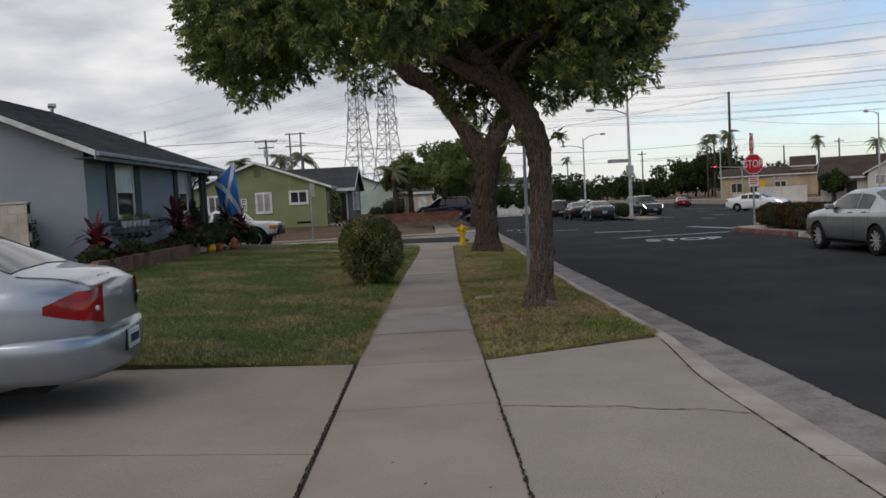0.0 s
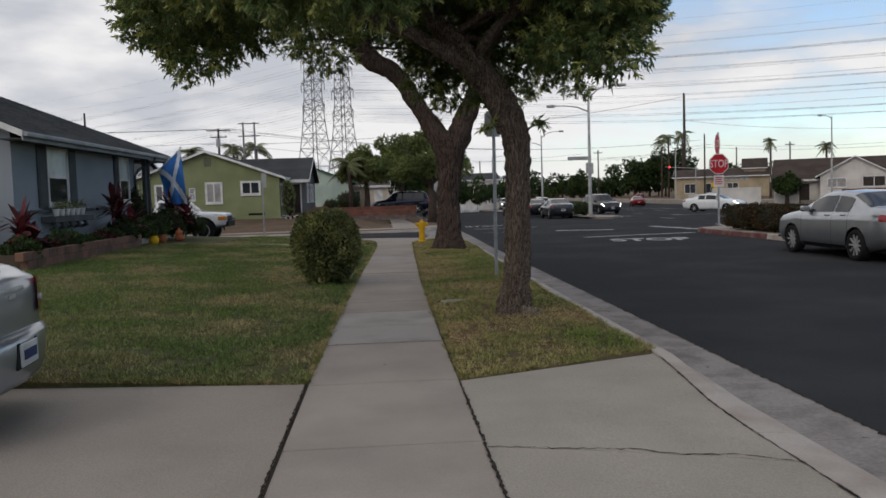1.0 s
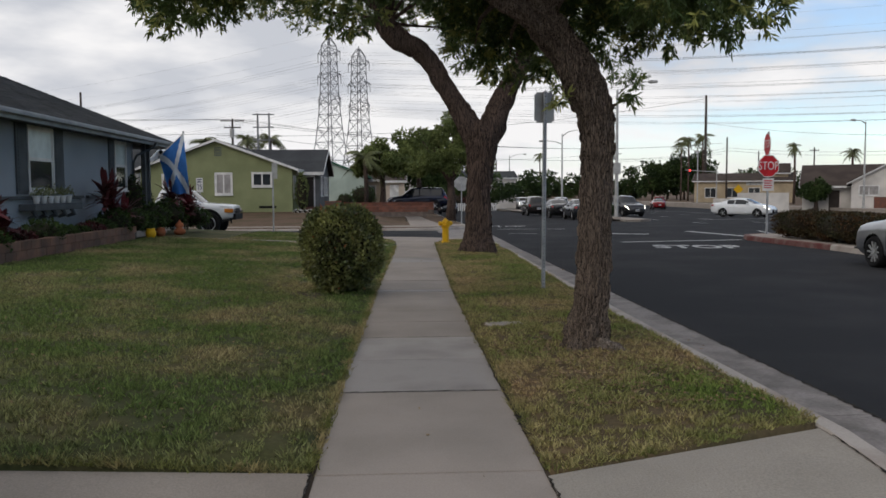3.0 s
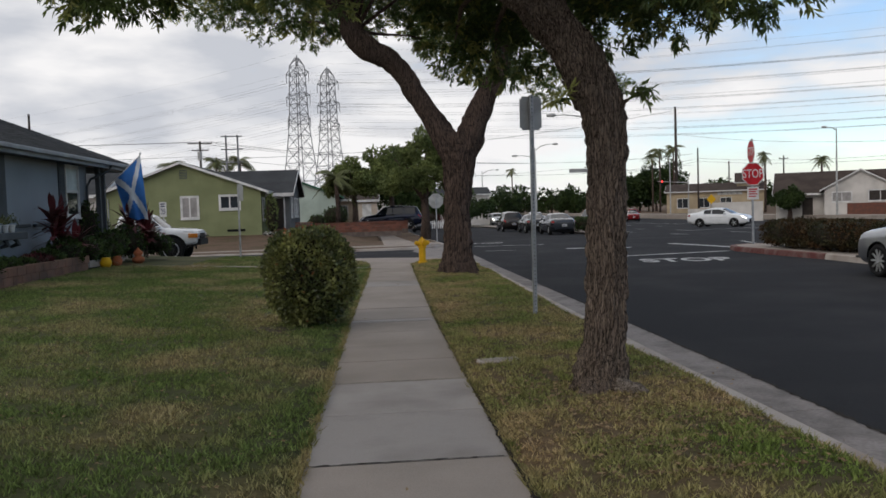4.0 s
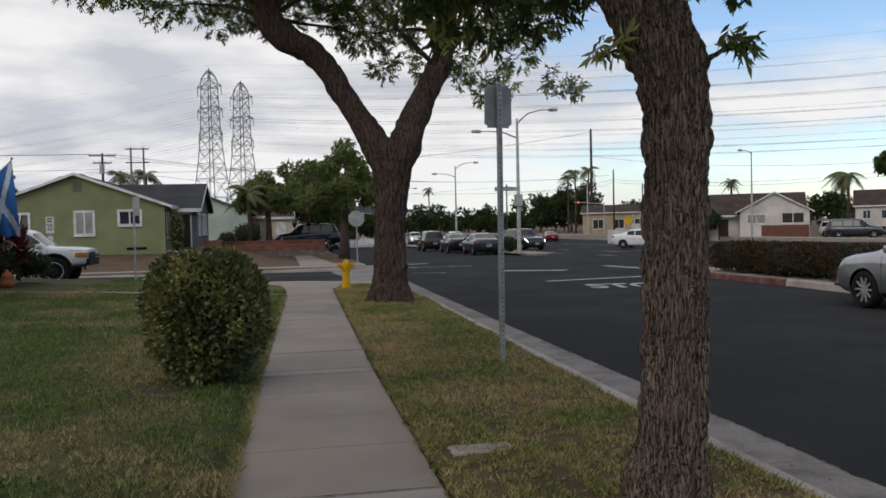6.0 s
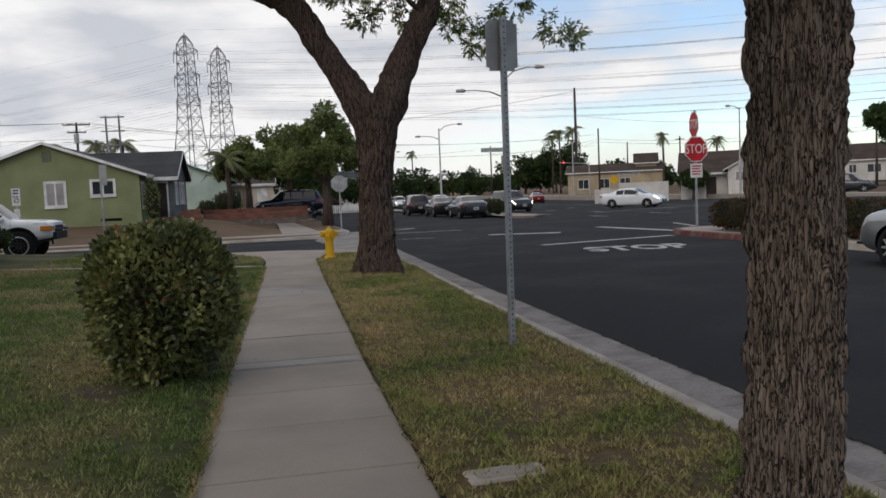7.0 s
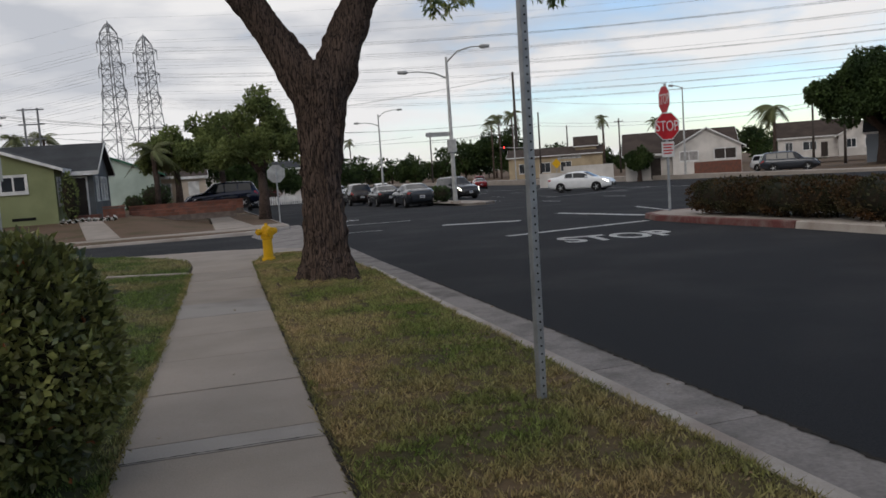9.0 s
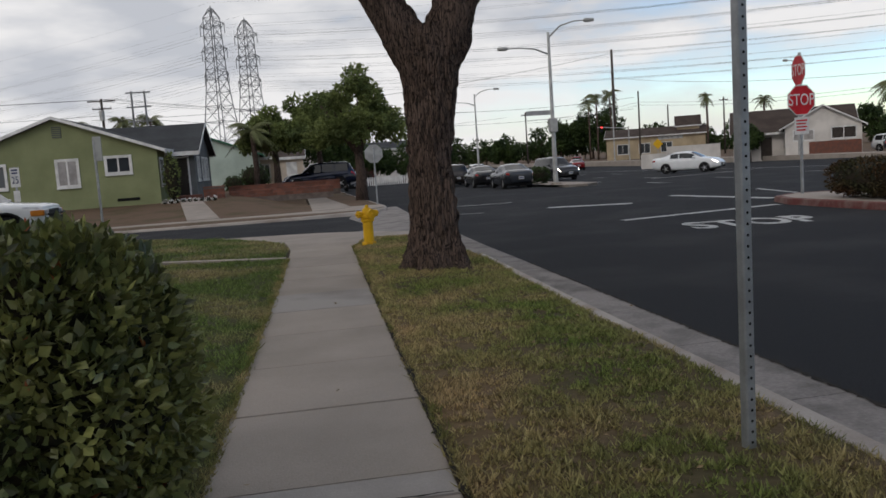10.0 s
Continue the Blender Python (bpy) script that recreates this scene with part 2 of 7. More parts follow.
M["mortar"] = mat("mortar", (0.16, 0.13, 0.115), 0.95, 0.2, 4, 40, 0.2)
M["planter"] = mat("planter_block", (0.21, 0.115, 0.082), 0.92, 0.2, 2.5, 35, 0.3, second=(0.13, 0.085, 0.068), obj=0.15)
M["cream"] = mat("cream_block", (0.52, 0.47, 0.41), 0.92, 0.12, 1.5, 40, 0.25, obj=0.08)
M["tan_wall"] = mat("tan_stucco", (0.45, 0.36, 0.24), 0.95, 0.1, 0.5, 30, 0.2)
M["white_wall"] = mat("offwhite_stucco", (0.66, 0.62, 0.58), 0.95, 0.1, 0.5, 30, 0.2)
M["cream_wall"] = mat("cream_stucco", (0.675, 0.567, 0.459), 0.95, 0.1, 0.5, 30, 0.2)
M["mint_wall"] = mat("mint_stucco", (0.486, 0.567, 0.499), 0.95, 0.1, 0.5, 30, 0.2)
M["door"] = mat("dark_door", (0.05, 0.04, 0.035), 0.6, 0.2, 3, 30, 0.1)
M["terracotta"] = mat("terracotta", (0.40, 0.13, 0.06), 0.85, 0.15, 4, 30, 0.1)


# ---------------- small builders ----------------
def fall(y):
    """The ground falls gently away past the corner."""
    return -0.012 * min(max(y - 26.0, 0.0), 90.0)


def thing(name, label, category, at=(0, 0, 0), rz=0.0, group="", kind=""):
    ob = new(name)
    ob.empty_display_size = 0.2
    ob.matrix_world = pose(*at, 0, 0, rz)
    return tagged(ob, label, category, group, kind)


def mesh_of(bm, name, smooth=False):
    me = bpy.data.meshes.new(name)
    bm.normal_update()
    bm.to_mesh(me)
    bm.free()
    if smooth:
        me.polygons.foreach_set("use_smooth", [True] * len(me.polygons))
    return me


def part(name, bm, material, parent=None, label="", smooth=False):
    me = mesh_of(bm, name, smooth) if isinstance(bm, bmesh.types.BMesh) else bm
    ob = new(name, me)
    if material is not None and not me.materials:
        me.materials.append(material)
    if parent is not None:
        ob.parent = parent
    if label:
        ob["label"] = label
    return ob


def setting(name, bm, material, label="", category="", smooth=False):
    ob = part(name, bm, material, None, "", smooth)
    return tagged(ob, label, category, "", "structure")


def box(bm, x0, x1, y0, y1, z0, z1, bevel=0.0):
    vs = [bm.verts.new(p) for p in ((x0, y0, z0), (x1, y0, z0), (x1, y1, z0), (x0, y1, z0), (x0, y0, z1), (x1, y0, z1), (x1, y1, z1), (x0, y1, z1))]
    fs = [bm.faces.new([vs[i] for i in f]) for f in ((3, 2, 1, 0), (4, 5, 6, 7), (0, 1, 5, 4), (1, 2, 6, 5), (2, 3, 7, 6), (3, 0, 4, 7))]
    if bevel > 0:
        edges = list({e for f in fs for e in f.edges})
        bmesh.ops.bevel(bm, geom=edges, offset=bevel, segments=1, affect="EDGES", profile=0.5)
    return bm


def boxm(*a, bevel=0.0):
    return box(bmesh.new(), *a, bevel=bevel)


def tube(bm, pts, radii, seg=10, cap=True, wob=0.0, rnd=None):
    """A tapered tube along points."""
    rings = []
    n = len(pts)
    up = Vector((0, 0, 1))
    ref = None
    for i, p in enumerate(pts):
        p = Vector(p)
        d = (Vector(pts[min(i + 1, n - 1)]) - Vector(pts[max(i - 1, 0)])).normalized()
        if ref is None:
            ref = d.orthogonal().normalized() if abs(d.dot(up)) > 0.99 else up.cross(d).normalized()
        ref = (ref - d * ref.dot(d)).normalized()
        s = d.cross(ref)
        ring = []
        for k in range(seg):
            a = 2 * math.pi * k / seg
            r = radii[i] * (1 + (wob * (rnd.random() - 0.5) if rnd else 0))
            ring.append(bm.verts.new(p + (ref * math.cos(a) + s * math.sin(a)) * r))
        rings.append(ring)
    for a, b in zip(rings, rings[1:]):
        for k in range(seg):
            bm.faces.new((a[k], a[(k + 1) % seg], b[(k + 1) % seg], b[k]))
    if cap:
        bm.faces.new(rings[0][::-1])
        bm.faces.new(rings[-1])
    return rings


def tubem(pts, radii, seg=10, **kw):
    bm = bmesh.new()
    tube(bm, pts, radii, seg, **kw)
    return bm


def poly(bm, pts, z0, z1):
    """A prism over a plan outline (counter-clockwise); z0, z1 numbers or functions of (x, y)."""
    f0 = z0 if callable(z0) else (lambda x, y: z0)
    f1 = z1 if callable(z1) else (lambda x, y: z1)
    lo = [bm.verts.new((x, y, f0(x, y))) for x, y in pts]
    hi = [bm.verts.new((x, y, f1(x, y))) for x, y in pts]
    bm.faces.new(hi)
    bm.faces.new(lo[::-1])
    for i in range(len(pts)):
        j = (i + 1) % len(pts)
        bm.faces.new((lo[i], lo[j], hi[j], hi[i]))
    return bm


def interp(v, xs, ys):
    return float(np.interp(v, xs, ys))


# ---------------- plan lines ----------------
WALK_Y = (-6.0, 10.0, 16.0, 23.0, 27.6)


def walk_l(y):
    return interp(y, WALK_Y, (-0.80, -0.78, -0.67, -0.48, -0.36))


def walk_r(y):
    return interp(y, WALK_Y, (0.45, 0.45, 0.49, 0.63, 0.74))


def kerb_x(y):
    """The inner edge of the kerb's top."""
    return interp(y, (-6, 4, 6.3, 7.0, 7.9, 8.5, 12, 16, 21, 25), (2.19, 2.19, 2.18, 2.19, 2.28, 2.325, 2.30, 2.31, 2.34, 2.40))


def lawn_z(x, y):
    rise = 0.05 * max(0.0, -0.8 - x)
    return min(rise, 0.36) + 0.02


ROAD = -0.13


def road_z(x, y):
    return ROAD + fall(y)


# ---------------- ground and roads ----------------
def sheet(x0, x1, y0, y1, nx, ny, fz, bm=None):
    bm = bm or bmesh.new()
    g = [[bm.verts.new((x0 + (x1 - x0) * i / nx, y0 + (y1 - y0) * j / ny, 0)) for i in range(nx + 1)] for j in range(ny + 1)]
    for row in g:
        for v in row:
            v.co.z = fz(v.co.x, v.co.y)
    for j in range(ny):
        for i in range(nx):
            bm.faces.new((g[j][i], g[j][i + 1], g[j + 1][i + 1], g[j + 1][i]))
    return bm


setting("ground", sheet(-900, 900, -200, 1400, 4, 160, lambda x, y: fall(y) - 0.34), M["dry"], "dry bare earth reaching the horizon", "ground", True)
setting("road", sheet(3.02, 46.0, -60, 420, 4, 96, road_z), M["asphalt"], "dark worn asphalt street and boulevard", "road", True)
setting("side_road", sheet(-90, 3.02, 33.2, 41.6, 10, 4, lambda x, y: road_z(x, y) + 0.012 * max(0, -x - 2)), M["asphalt"], "dark asphalt side street meeting the street", "road", True)

# pavement slabs of the walkway
JOINTS = (-6.0, -3.2, -0.6, 1.9, 4.1, 6.22, 7.95, 9.75, 10.94, 12.07, 13.1, 14.1, 15.05, 15.98, 16.28, 17.5, 18.7, 19.9, 21.1, 22.3, 23.6, 25.0, 26.3, 27.6)
DEEP = (9.75, 12.07, 15.98, 21.1, 27.6)
pavement = thing("pavement", "grey concrete walkway of square slabs beside lawns", "pavement", kind="structure")
rs = random.Random(4)
for a, b in zip(JOINTS, JOINTS[1:]):
    bm = bmesh.new()
    dz = rs.uniform(-0.003, 0.004)
    ga, gb = (0.007 if a in DEEP else 0.0025), (0.007 if b in DEEP else 0.0025)
    poly(bm, [(walk_l(a) + 0.003, a + ga), (walk_r(a) - 0.003, a + ga), (walk_r(b) - 0.003, b - gb), (walk_l(b) + 0.003, b - gb)], -0.12, lambda x, y: dz + 0.002 * math.sin(y * 3))
    bmesh.ops.bevel(bm, geom=[e for e in bm.edges if min(v.co.z for v in e.verts) > -0.05], offset=0.004, segments=2, affect="EDGES")
    part("slab", bm, M["concrete_b"] if a in (9.75, 10.94, 15.98, 21.1) else M["concrete"], pavement)
bm = bmesh.new()
poly(bm, [(-0.83, -6), (0.48, -6), (0.48, 10), (0.52, 16), (0.66, 23), (0.77, 27.6), (-0.39, 27.6), (-0.51, 23), (-0.70, 16), (-0.81, 10)], -0.30, -0.012)
part("joint_bed", bm, M["soil"], pavement)

# the widened corner and its ramp towards the side street
bm = bmesh.new()
corner = [(-0.36, 27.61), (0.74, 27.61), (0.95, 28.6), (1.25, 28.9), (1.75, 28.75), (2.25, 28.1), (2.46, 27.0), (2.58, 27.2), (2.52, 28.6), (2.2, 30.2), (1.4, 31.7), (0.2, 32.6), (-1.6, 33.05), (-8, 33.1), (-30, 33.1), (-30, 32.75), (-8, 32.75), (-3.4, 32.5), (-1.9, 31.9), (-0.85, 30.6), (-0.45, 29.2)]
poly(bm, corner, -0.3, lambda x, y: -0.01 + (0.03 if x < -6 else 0) - 0.085 * max(0.0, min(1.0, (y - 29.5) / 2.5)) * (1 if x > -3 else 0.2))
setting("pavement_corner", bm, M["concrete"], "pale concrete street corner sloping to the kerb", "pavement")

# driveway apron beside the walkway and the drive behind it
drive = thing("driveway", "pale broom-finished concrete driveway and apron with cracks", "driveway", kind="structure")
YS_A = (-6.0, 0.0, 4.0, 5.2, 5.64)
YS_B = (5.652, 6.3, 6.7, 7.0, 7.45, 7.9, 8.3, 8.62)


def apron_z(x, y):
    return 0.002 - interp(y, (6.4, 8.4), (0.045, 0.004)) * max(0, (x - 0.46) / 1.74) ** 2


def apron_slab(ys_, y0, y1):
    """A slab between the walkway and the kerb, from the line y0 to the line y1 (heights at the walkway)."""
    bm = bmesh.new()
    rows = []
    n = len(ys_)
    for i, y in enumerate(ys_):
        f = i / (n - 1)
        xr = kerb_x(y) - 0.005
        rows.append([bm.verts.new((0.453 + (xr - 0.453) * k / 6, (y0 + (y1 - y0) * f) * (1 - k / 6) + y * k / 6, 0)) for k in range(7)])
    for a, b in zip(rows, rows[1:]):
        for k in range(6):
            bm.faces.new((a[k], a[k + 1], b[k + 1], b[k]))
    for v in bm.verts:
        v.co.z = apron_z(v.co.x, v.co.y)
    r = bmesh.ops.extrude_edge_only(bm, edges=[e for e in bm.edges if e.is_boundary])
    for v in r["geom"]:
        if isinstance(v, bmesh.types.BMVert):
            v.co.z -= 0.2
    bmesh.ops.recalc_face_normals(bm, faces=bm.faces)
    return bm


part("slab", apron_slab(YS_A, -6.0, 6.08), M["concrete_light"], drive)
part("slab", apron_slab(YS_B, 6.092, 7.86), M["concrete_light"], drive)


def crack_and_shade(pts, fz, width, seed, parent, wobble=0.012):
    """A ragged dark seam along plan points: dirt-filled cracks, and the painted shadow line at walkway edges."""
    rnd = random.Random(seed)
    P = [Vector((*q, 0)) for q in pts]
    bm = bmesh.new()
    prev = None
    for a, b in zip(P, P[1:]):
        n = max(2, int((b - a).length / 0.035))
        d = (b - a).normalized()
        side = Vector((-d.y, d.x, 0))
        for i in range(n):
            c = a.lerp(b, i / n) + side * rnd.uniform(-wobble, wobble) * 0.5
            w = width * rnd.choice((0.35, 0.6, 0.8, 1.0, 1.0, 1.7))
            cur = [bm.verts.new((q.x, q.y, fz(q.x, q.y) + 0.0035)) for q in (c + side * w / 2, c - side * w / 2)]
            if prev:
                bm.faces.new((prev[0], prev[1], cur[1], cur[0]))
            prev = cur
    bmesh.ops.recalc_face_normals(bm, faces=bm.faces)
    for f in bm.faces:
        if f.normal.z < 0:
            f.normal_flip()
    return part("crack_and_shade", bm, M["crack_and_shade"], parent)


M["crack_and_shade"] = mat("crack_dirt_and_shade", (0.035, 0.028, 0.022), 0.95, 0.4, 9, 60, 0.5, second=(0.02, 0.018, 0.015))
crack_and_shade([(0.455, 6.09), (0.9, 5.98), (1.3, 5.92), (1.55, 5.80), (1.9, 5.78), (2.18, 5.64)], apron_z, 0.011, 1, drive, 0.03)
crack_and_shade([(kerb_x(y), y) for y in (-4.0, 2.0, 4.0, 5.0, 6.3, 6.7, 7.0, 7.45, 7.9, 8.5)], lambda x, y: apron_z(x, y) + 0.002, 0.015, 2, drive, 0.01)
crack_and_shade([(0.45, -4.0), (0.45, 7.86)], lambda x, y: 0.004, 0.017, 3, drive, 0.016)
crack_and_shade([(-0.80, -4.0), (-0.80, 7.95)], lambda x, y: 0.012, 0.013, 4, drive, 0.012)
crack_and_shade([(0.6, 3.2), (0.9, 3.5), (1.0, 4.0), (1.15, 4.2)], apron_z, 0.004, 5, drive, 0.03)
crack_and_shade([(-0.79, 9.75), (0.45, 9.755)], lambda x, y: 0.003, 0.018, 6, drive, 0.012)
crack_and_shade([(-0.78, 12.07), (0.45, 12.07)], lambda x, y: 0.003, 0.012, 7, drive, 0.006)
crack_and_shade([(-0.67, 15.98), (0.49, 15.99)], lambda x, y: 0.003, 0.012, 8, drive, 0.01)
for y0, y1, ya, yb in ((-6, 2.5, -6, 2.5), (2.52, 5.1, 2.52, 5.5), (5.12, 7.95, 5.52, 8.02)):
    for x0, x1, k0, k1 in ((-0.807, -4.0, 0, 0.55), (-4.02, -9.5, 0.552, 1.2)):
        bm = bmesh.new()
        ylo0, ylo1 = y0 + (ya - y0) * min(k0, 1), y0 + (ya - y0) * min(k1, 1)
        yhi0, yhi1 = y1 + (yb - y1) * min(k0, 1), y1 + (yb - y1) * min(k1, 1)
        poly(bm, [(x1, ylo1), (x0, ylo0), (x0, yhi0), (x1, yhi1)], -0.2, lambda x, y: 0.012 + 0.03 * max(0, -0.8 - x))
        part("slab", bm, M["concrete_stain_shade"], drive)
part("joint_bed", poly(bmesh.new(), [(-9.5, -6), (2.34, -6), (2.34, 7.9), (-0.8, 7.9), (-9.4, 7.95)], -0.32, -0.11), M["soil"], drive)

# kerb stones and gutter
kerb = thing("kerb", "weathered grey concrete kerb along the street", "kerb", kind="structure")
gutter = thing("gutter", "stained grey concrete gutter beside the kerb", "gutter", kind="structure")
ys = list(np.arange(-6.0, 25.1, 1.53))
for a, b in zip(ys, ys[1:]):
    def top(y):
        return interp(y, (6.3, 8.6), (-0.046, 0.012))
    bm = bmesh.new()
    rows = []
    for y in np.linspace(a + 0.004, b - 0.004, 5):
        x, t = kerb_x(y), top(y)
        base = road_z(0, y) + 0.012
        prof = [(x, -0.3), (x, t - 0.012), (x + 0.012, t), (x + 0.135, t - 0.004), (x + 0.158, t - 0.022), (x + 0.20, max(base, t - 0.13)), (x + 0.20, -0.3)]
        if y < 8:
            w = interp(y, (6.4, 8.3), (1, 0))
            prof[4] = (x + 0.158 + 0.14 * w, prof[4][1])
            prof[5] = (x + 0.20 + 0.16 * w, prof[5][1])
            prof[6] = (x + 0.20 + 0.16 * w, -0.3)
        rows.append([bm.verts.new((px, y, pz)) for px, pz in prof])
    for r0, r1 in zip(rows, rows[1:]):
        for k in range(6):
            bm.faces.new((r0[k], r0[k + 1], r1[k + 1], r1[k]))
    bm.faces.new(rows[0])
    bm.faces.new(rows[-1][::-1])
    bmesh.ops.recalc_face_normals(bm, faces=bm.faces)
    part("kerb_stone", bm, M["kerb"], kerb)
    bm = bmesh.new()
    poly(bm, [(kerb_x(a) + 0.21, a + 0.005), (3.06, a + 0.005), (3.06, b - 0.005), (kerb_x(b) + 0.21, b - 0.005)], -0.3, lambda x, y: road_z(x, y) + 0.008 + 0.012 * (x - 2.4))
    part("gutter_slab", bm, M["gutter"], gutter)


def strip_along(pts, prof):
    """A moulding: profile (offset to the right, height) swept along plan points."""
    bm = bmesh.new()
    rows = []
    n = len(pts)
    for i, (x, y) in enumerate(pts):
        d = (Vector(pts[min(i + 1, n - 1)]) - Vector(pts[max(i - 1, 0)])).normalized()
        rows.append([bm.verts.new((x + d.y * o, y - d.x * o, h + fall(y))) for o, h in prof])
    for a, b in zip(rows, rows[1:]):
        for k in range(len(prof)):
            kk = (k + 1) % len(prof)
            bm.faces.new((a[k], a[kk], b[kk], b[k]))
    bm.faces.new(rows[0][::-1])
    bm.faces.new(rows[-1])
    bmesh.ops.recalc_face_normals(bm, faces=bm.faces)
    return bm


KP = [(0, -0.35), (0, 0.0), (0.13, -0.005), (0.16, -0.02), (0.19, -0.125), (0.19, -0.35)]
part("kerb_return", strip_along([(2.40, 24.9), (2.46, 26.2), (2.50, 27.4), (2.45, 28.6), (2.15, 30.1), (1.4, 31.5), (0.2, 32.45), (-1.6, 32.9), (-8, 32.95), (-40, 32.95)], [(0, -0.35), (0, -0.02), (-0.13, -0.025), (-0.16, -0.04), (-0.19, -0.12), (-0.19, -0.35)]), M["kerb"], kerb)
# shallow concrete valley that carries the gutter across the side street
bm = bmesh.new()
poly(bm, [(2.55, 24.4), (3.06, 24.4), (3.08, 27), (3.3, 33), (3.5, 41), (3.8, 47), (3.2, 47), (2.9, 44), (1.6, 41.8), (1.4, 40), (1.7, 36), (1.4, 33.6), (0.6, 33.0), (1.6, 31.9), (2.4, 30.2), (2.66, 28.5), (2.66, 27)], -0.6, lambda x, y: road_z(x, y) + 0.014)
part("gutter_crossing", bm, M["gutter"], gutter)

YK = [8.6 + 0.6 * k for k in range(28)]
crack_and_shade([(kerb_x(y) + 0.205, y) for y in YK], lambda x, y: road_z(x, y) + 0.012, 0.022, 11, gutter, 0.012)
crack_and_shade([(3.06, y) for y in [-4.0 + 0.8 * k for k in range(36)]], lambda x, y: road_z(x, y) + 0.017, 0.035, 12, gutter, 0.03)
# Dark ribbons for the soil groove and its painted shadow line beside the slabs.
crack_and_shade([(walk_r(y) + 0.012, y) for y in YK], lambda x, y: 0.004, 0.034, 13, pavement, 0.014)
crack_and_shade([(walk_l(y) - 0.006, y) for y in YK], lambda x, y: 0.004, 0.022, 14, pavement, 0.012)

# ---------------- lawns ----------------
def field(outline, fz, step=0.5, depth=0.25):
    """A turf slab over a plan outline, gridded so that it can swell."""
    bm = bmesh.new()
    vs = [bm.verts.new((x, y, 0)) for x, y in outline]
    f = bm.faces.new(vs)
    xs, ys2 = [p[0] for p in outline], [p[1] for p in outline]
    for ax, lo, hi in ((0, min(xs), max(xs)), (1, min(ys2), max(ys2))):
        c = lo + step
        while c < hi:
            co, no = Vector((0, 0, 0)), Vector((0, 0, 0))
            co[ax], no[ax] = c, 1
            bmesh.ops.bisect_plane(bm, geom=bm.verts[:] + bm.edges[:] + bm.faces[:], plane_co=co, plane_no=no)
            c += step
    for v in bm.verts:
        v.co.z = fz(v.co.x, v.co.y)
    rim = [e for e in bm.edges if e.is_boundary]
    r = bmesh.ops.extrude_edge_only(bm, edges=rim)
    for v in r["geom"]:
        if isinstance(v, bmesh.types.BMVert):
            v.co.z -= depth
    return bm


def strip_z(x, y):
    return 0.012 + 0.014 * math.sin(x * 2.1 + y * 0.7) * math.sin(y * 1.3) + 0.03 * math.exp(-((x - 1.47) ** 2 + (y - 11.3) ** 2) / 0.6) + 0.06 * math.exp(-((x - 1.55) ** 2 + (y - 23.2) ** 2) / 0.9)


def lawn_h(x, y):
    return lawn_z(x, y) + 0.008 * math.sin(x * 1.7) * math.sin(y * 0.9) - (0.10 * max(0, (y - 28.5) / 4) if y > 28.5 else 0)


LAWN = [(-9.0, 8.03), (-0.82, 7.99)] + [(walk_l(y) - 0.006, y) for y in (10, 13, 16, 20, 23, 26.05)] + [(-4.0, 26.3), (-9.0, 26.5)]
setting("lawn_front", field(LAWN, lawn_h), M["lawn"], "mown green lawn with dry brown patches", "lawn", True)
LAWN2 = [(-9.0, 26.75), (-4.0, 26.55), (walk_l(26.4) - 0.03, 26.3), (-0.40, 27.8), (-0.50, 29.2), (-0.9, 30.6), (-1.95, 31.85), (-3.4, 32.45), (-9.0, 32.72)]
setting("lawn_corner", field(LAWN2, lawn_h), M["lawn"], "small green lawn at the street corner", "lawn", True)
setting("lawn_edging", poly(bmesh.new(), [(-9.0, 26.52), (-4.0, 26.32), (-0.42, 26.07), (-0.42, 26.28), (-4.0, 26.53), (-9.0, 26.73)], -0.2, lambda x, y: lawn_h(x, y) + 0.012), M["concrete"], "narrow concrete strip between two lawns", "edging")
VERGE = [(0.475, 7.90), (2.31, 8.66)] + [(kerb_x(y) - 0.008, y) for y in (10, 12, 14, 16, 18, 20, 22, 24, 25.2)] + [(2.44, 26.9), (2.24, 28.05), (1.75, 28.7), (1.27, 28.85), (0.98, 28.55), (0.775, 27.6), (0.665, 23), (0.525, 16), (0.485, 12)]
setting("verge", field(VERGE, strip_z, 0.35), M["verge_soil"], "grass verge with yellowed worn patches", "verge", True)


def inside(px, py, outline):
    x = np.asarray([p[0] for p in outline])
    y = np.asarray([p[1] for p in outline])
    res = np.zeros(len(px), bool)
    j = len(x) - 1
    for i in range(len(x)):
        c = ((y[i] > py) != (y[j] > py)) & (px < (x[j] - x[i]) * (py - y[i]) / (y[j] - y[i] + 1e-12) + x[i])
        res ^= c
        j = i
    return res


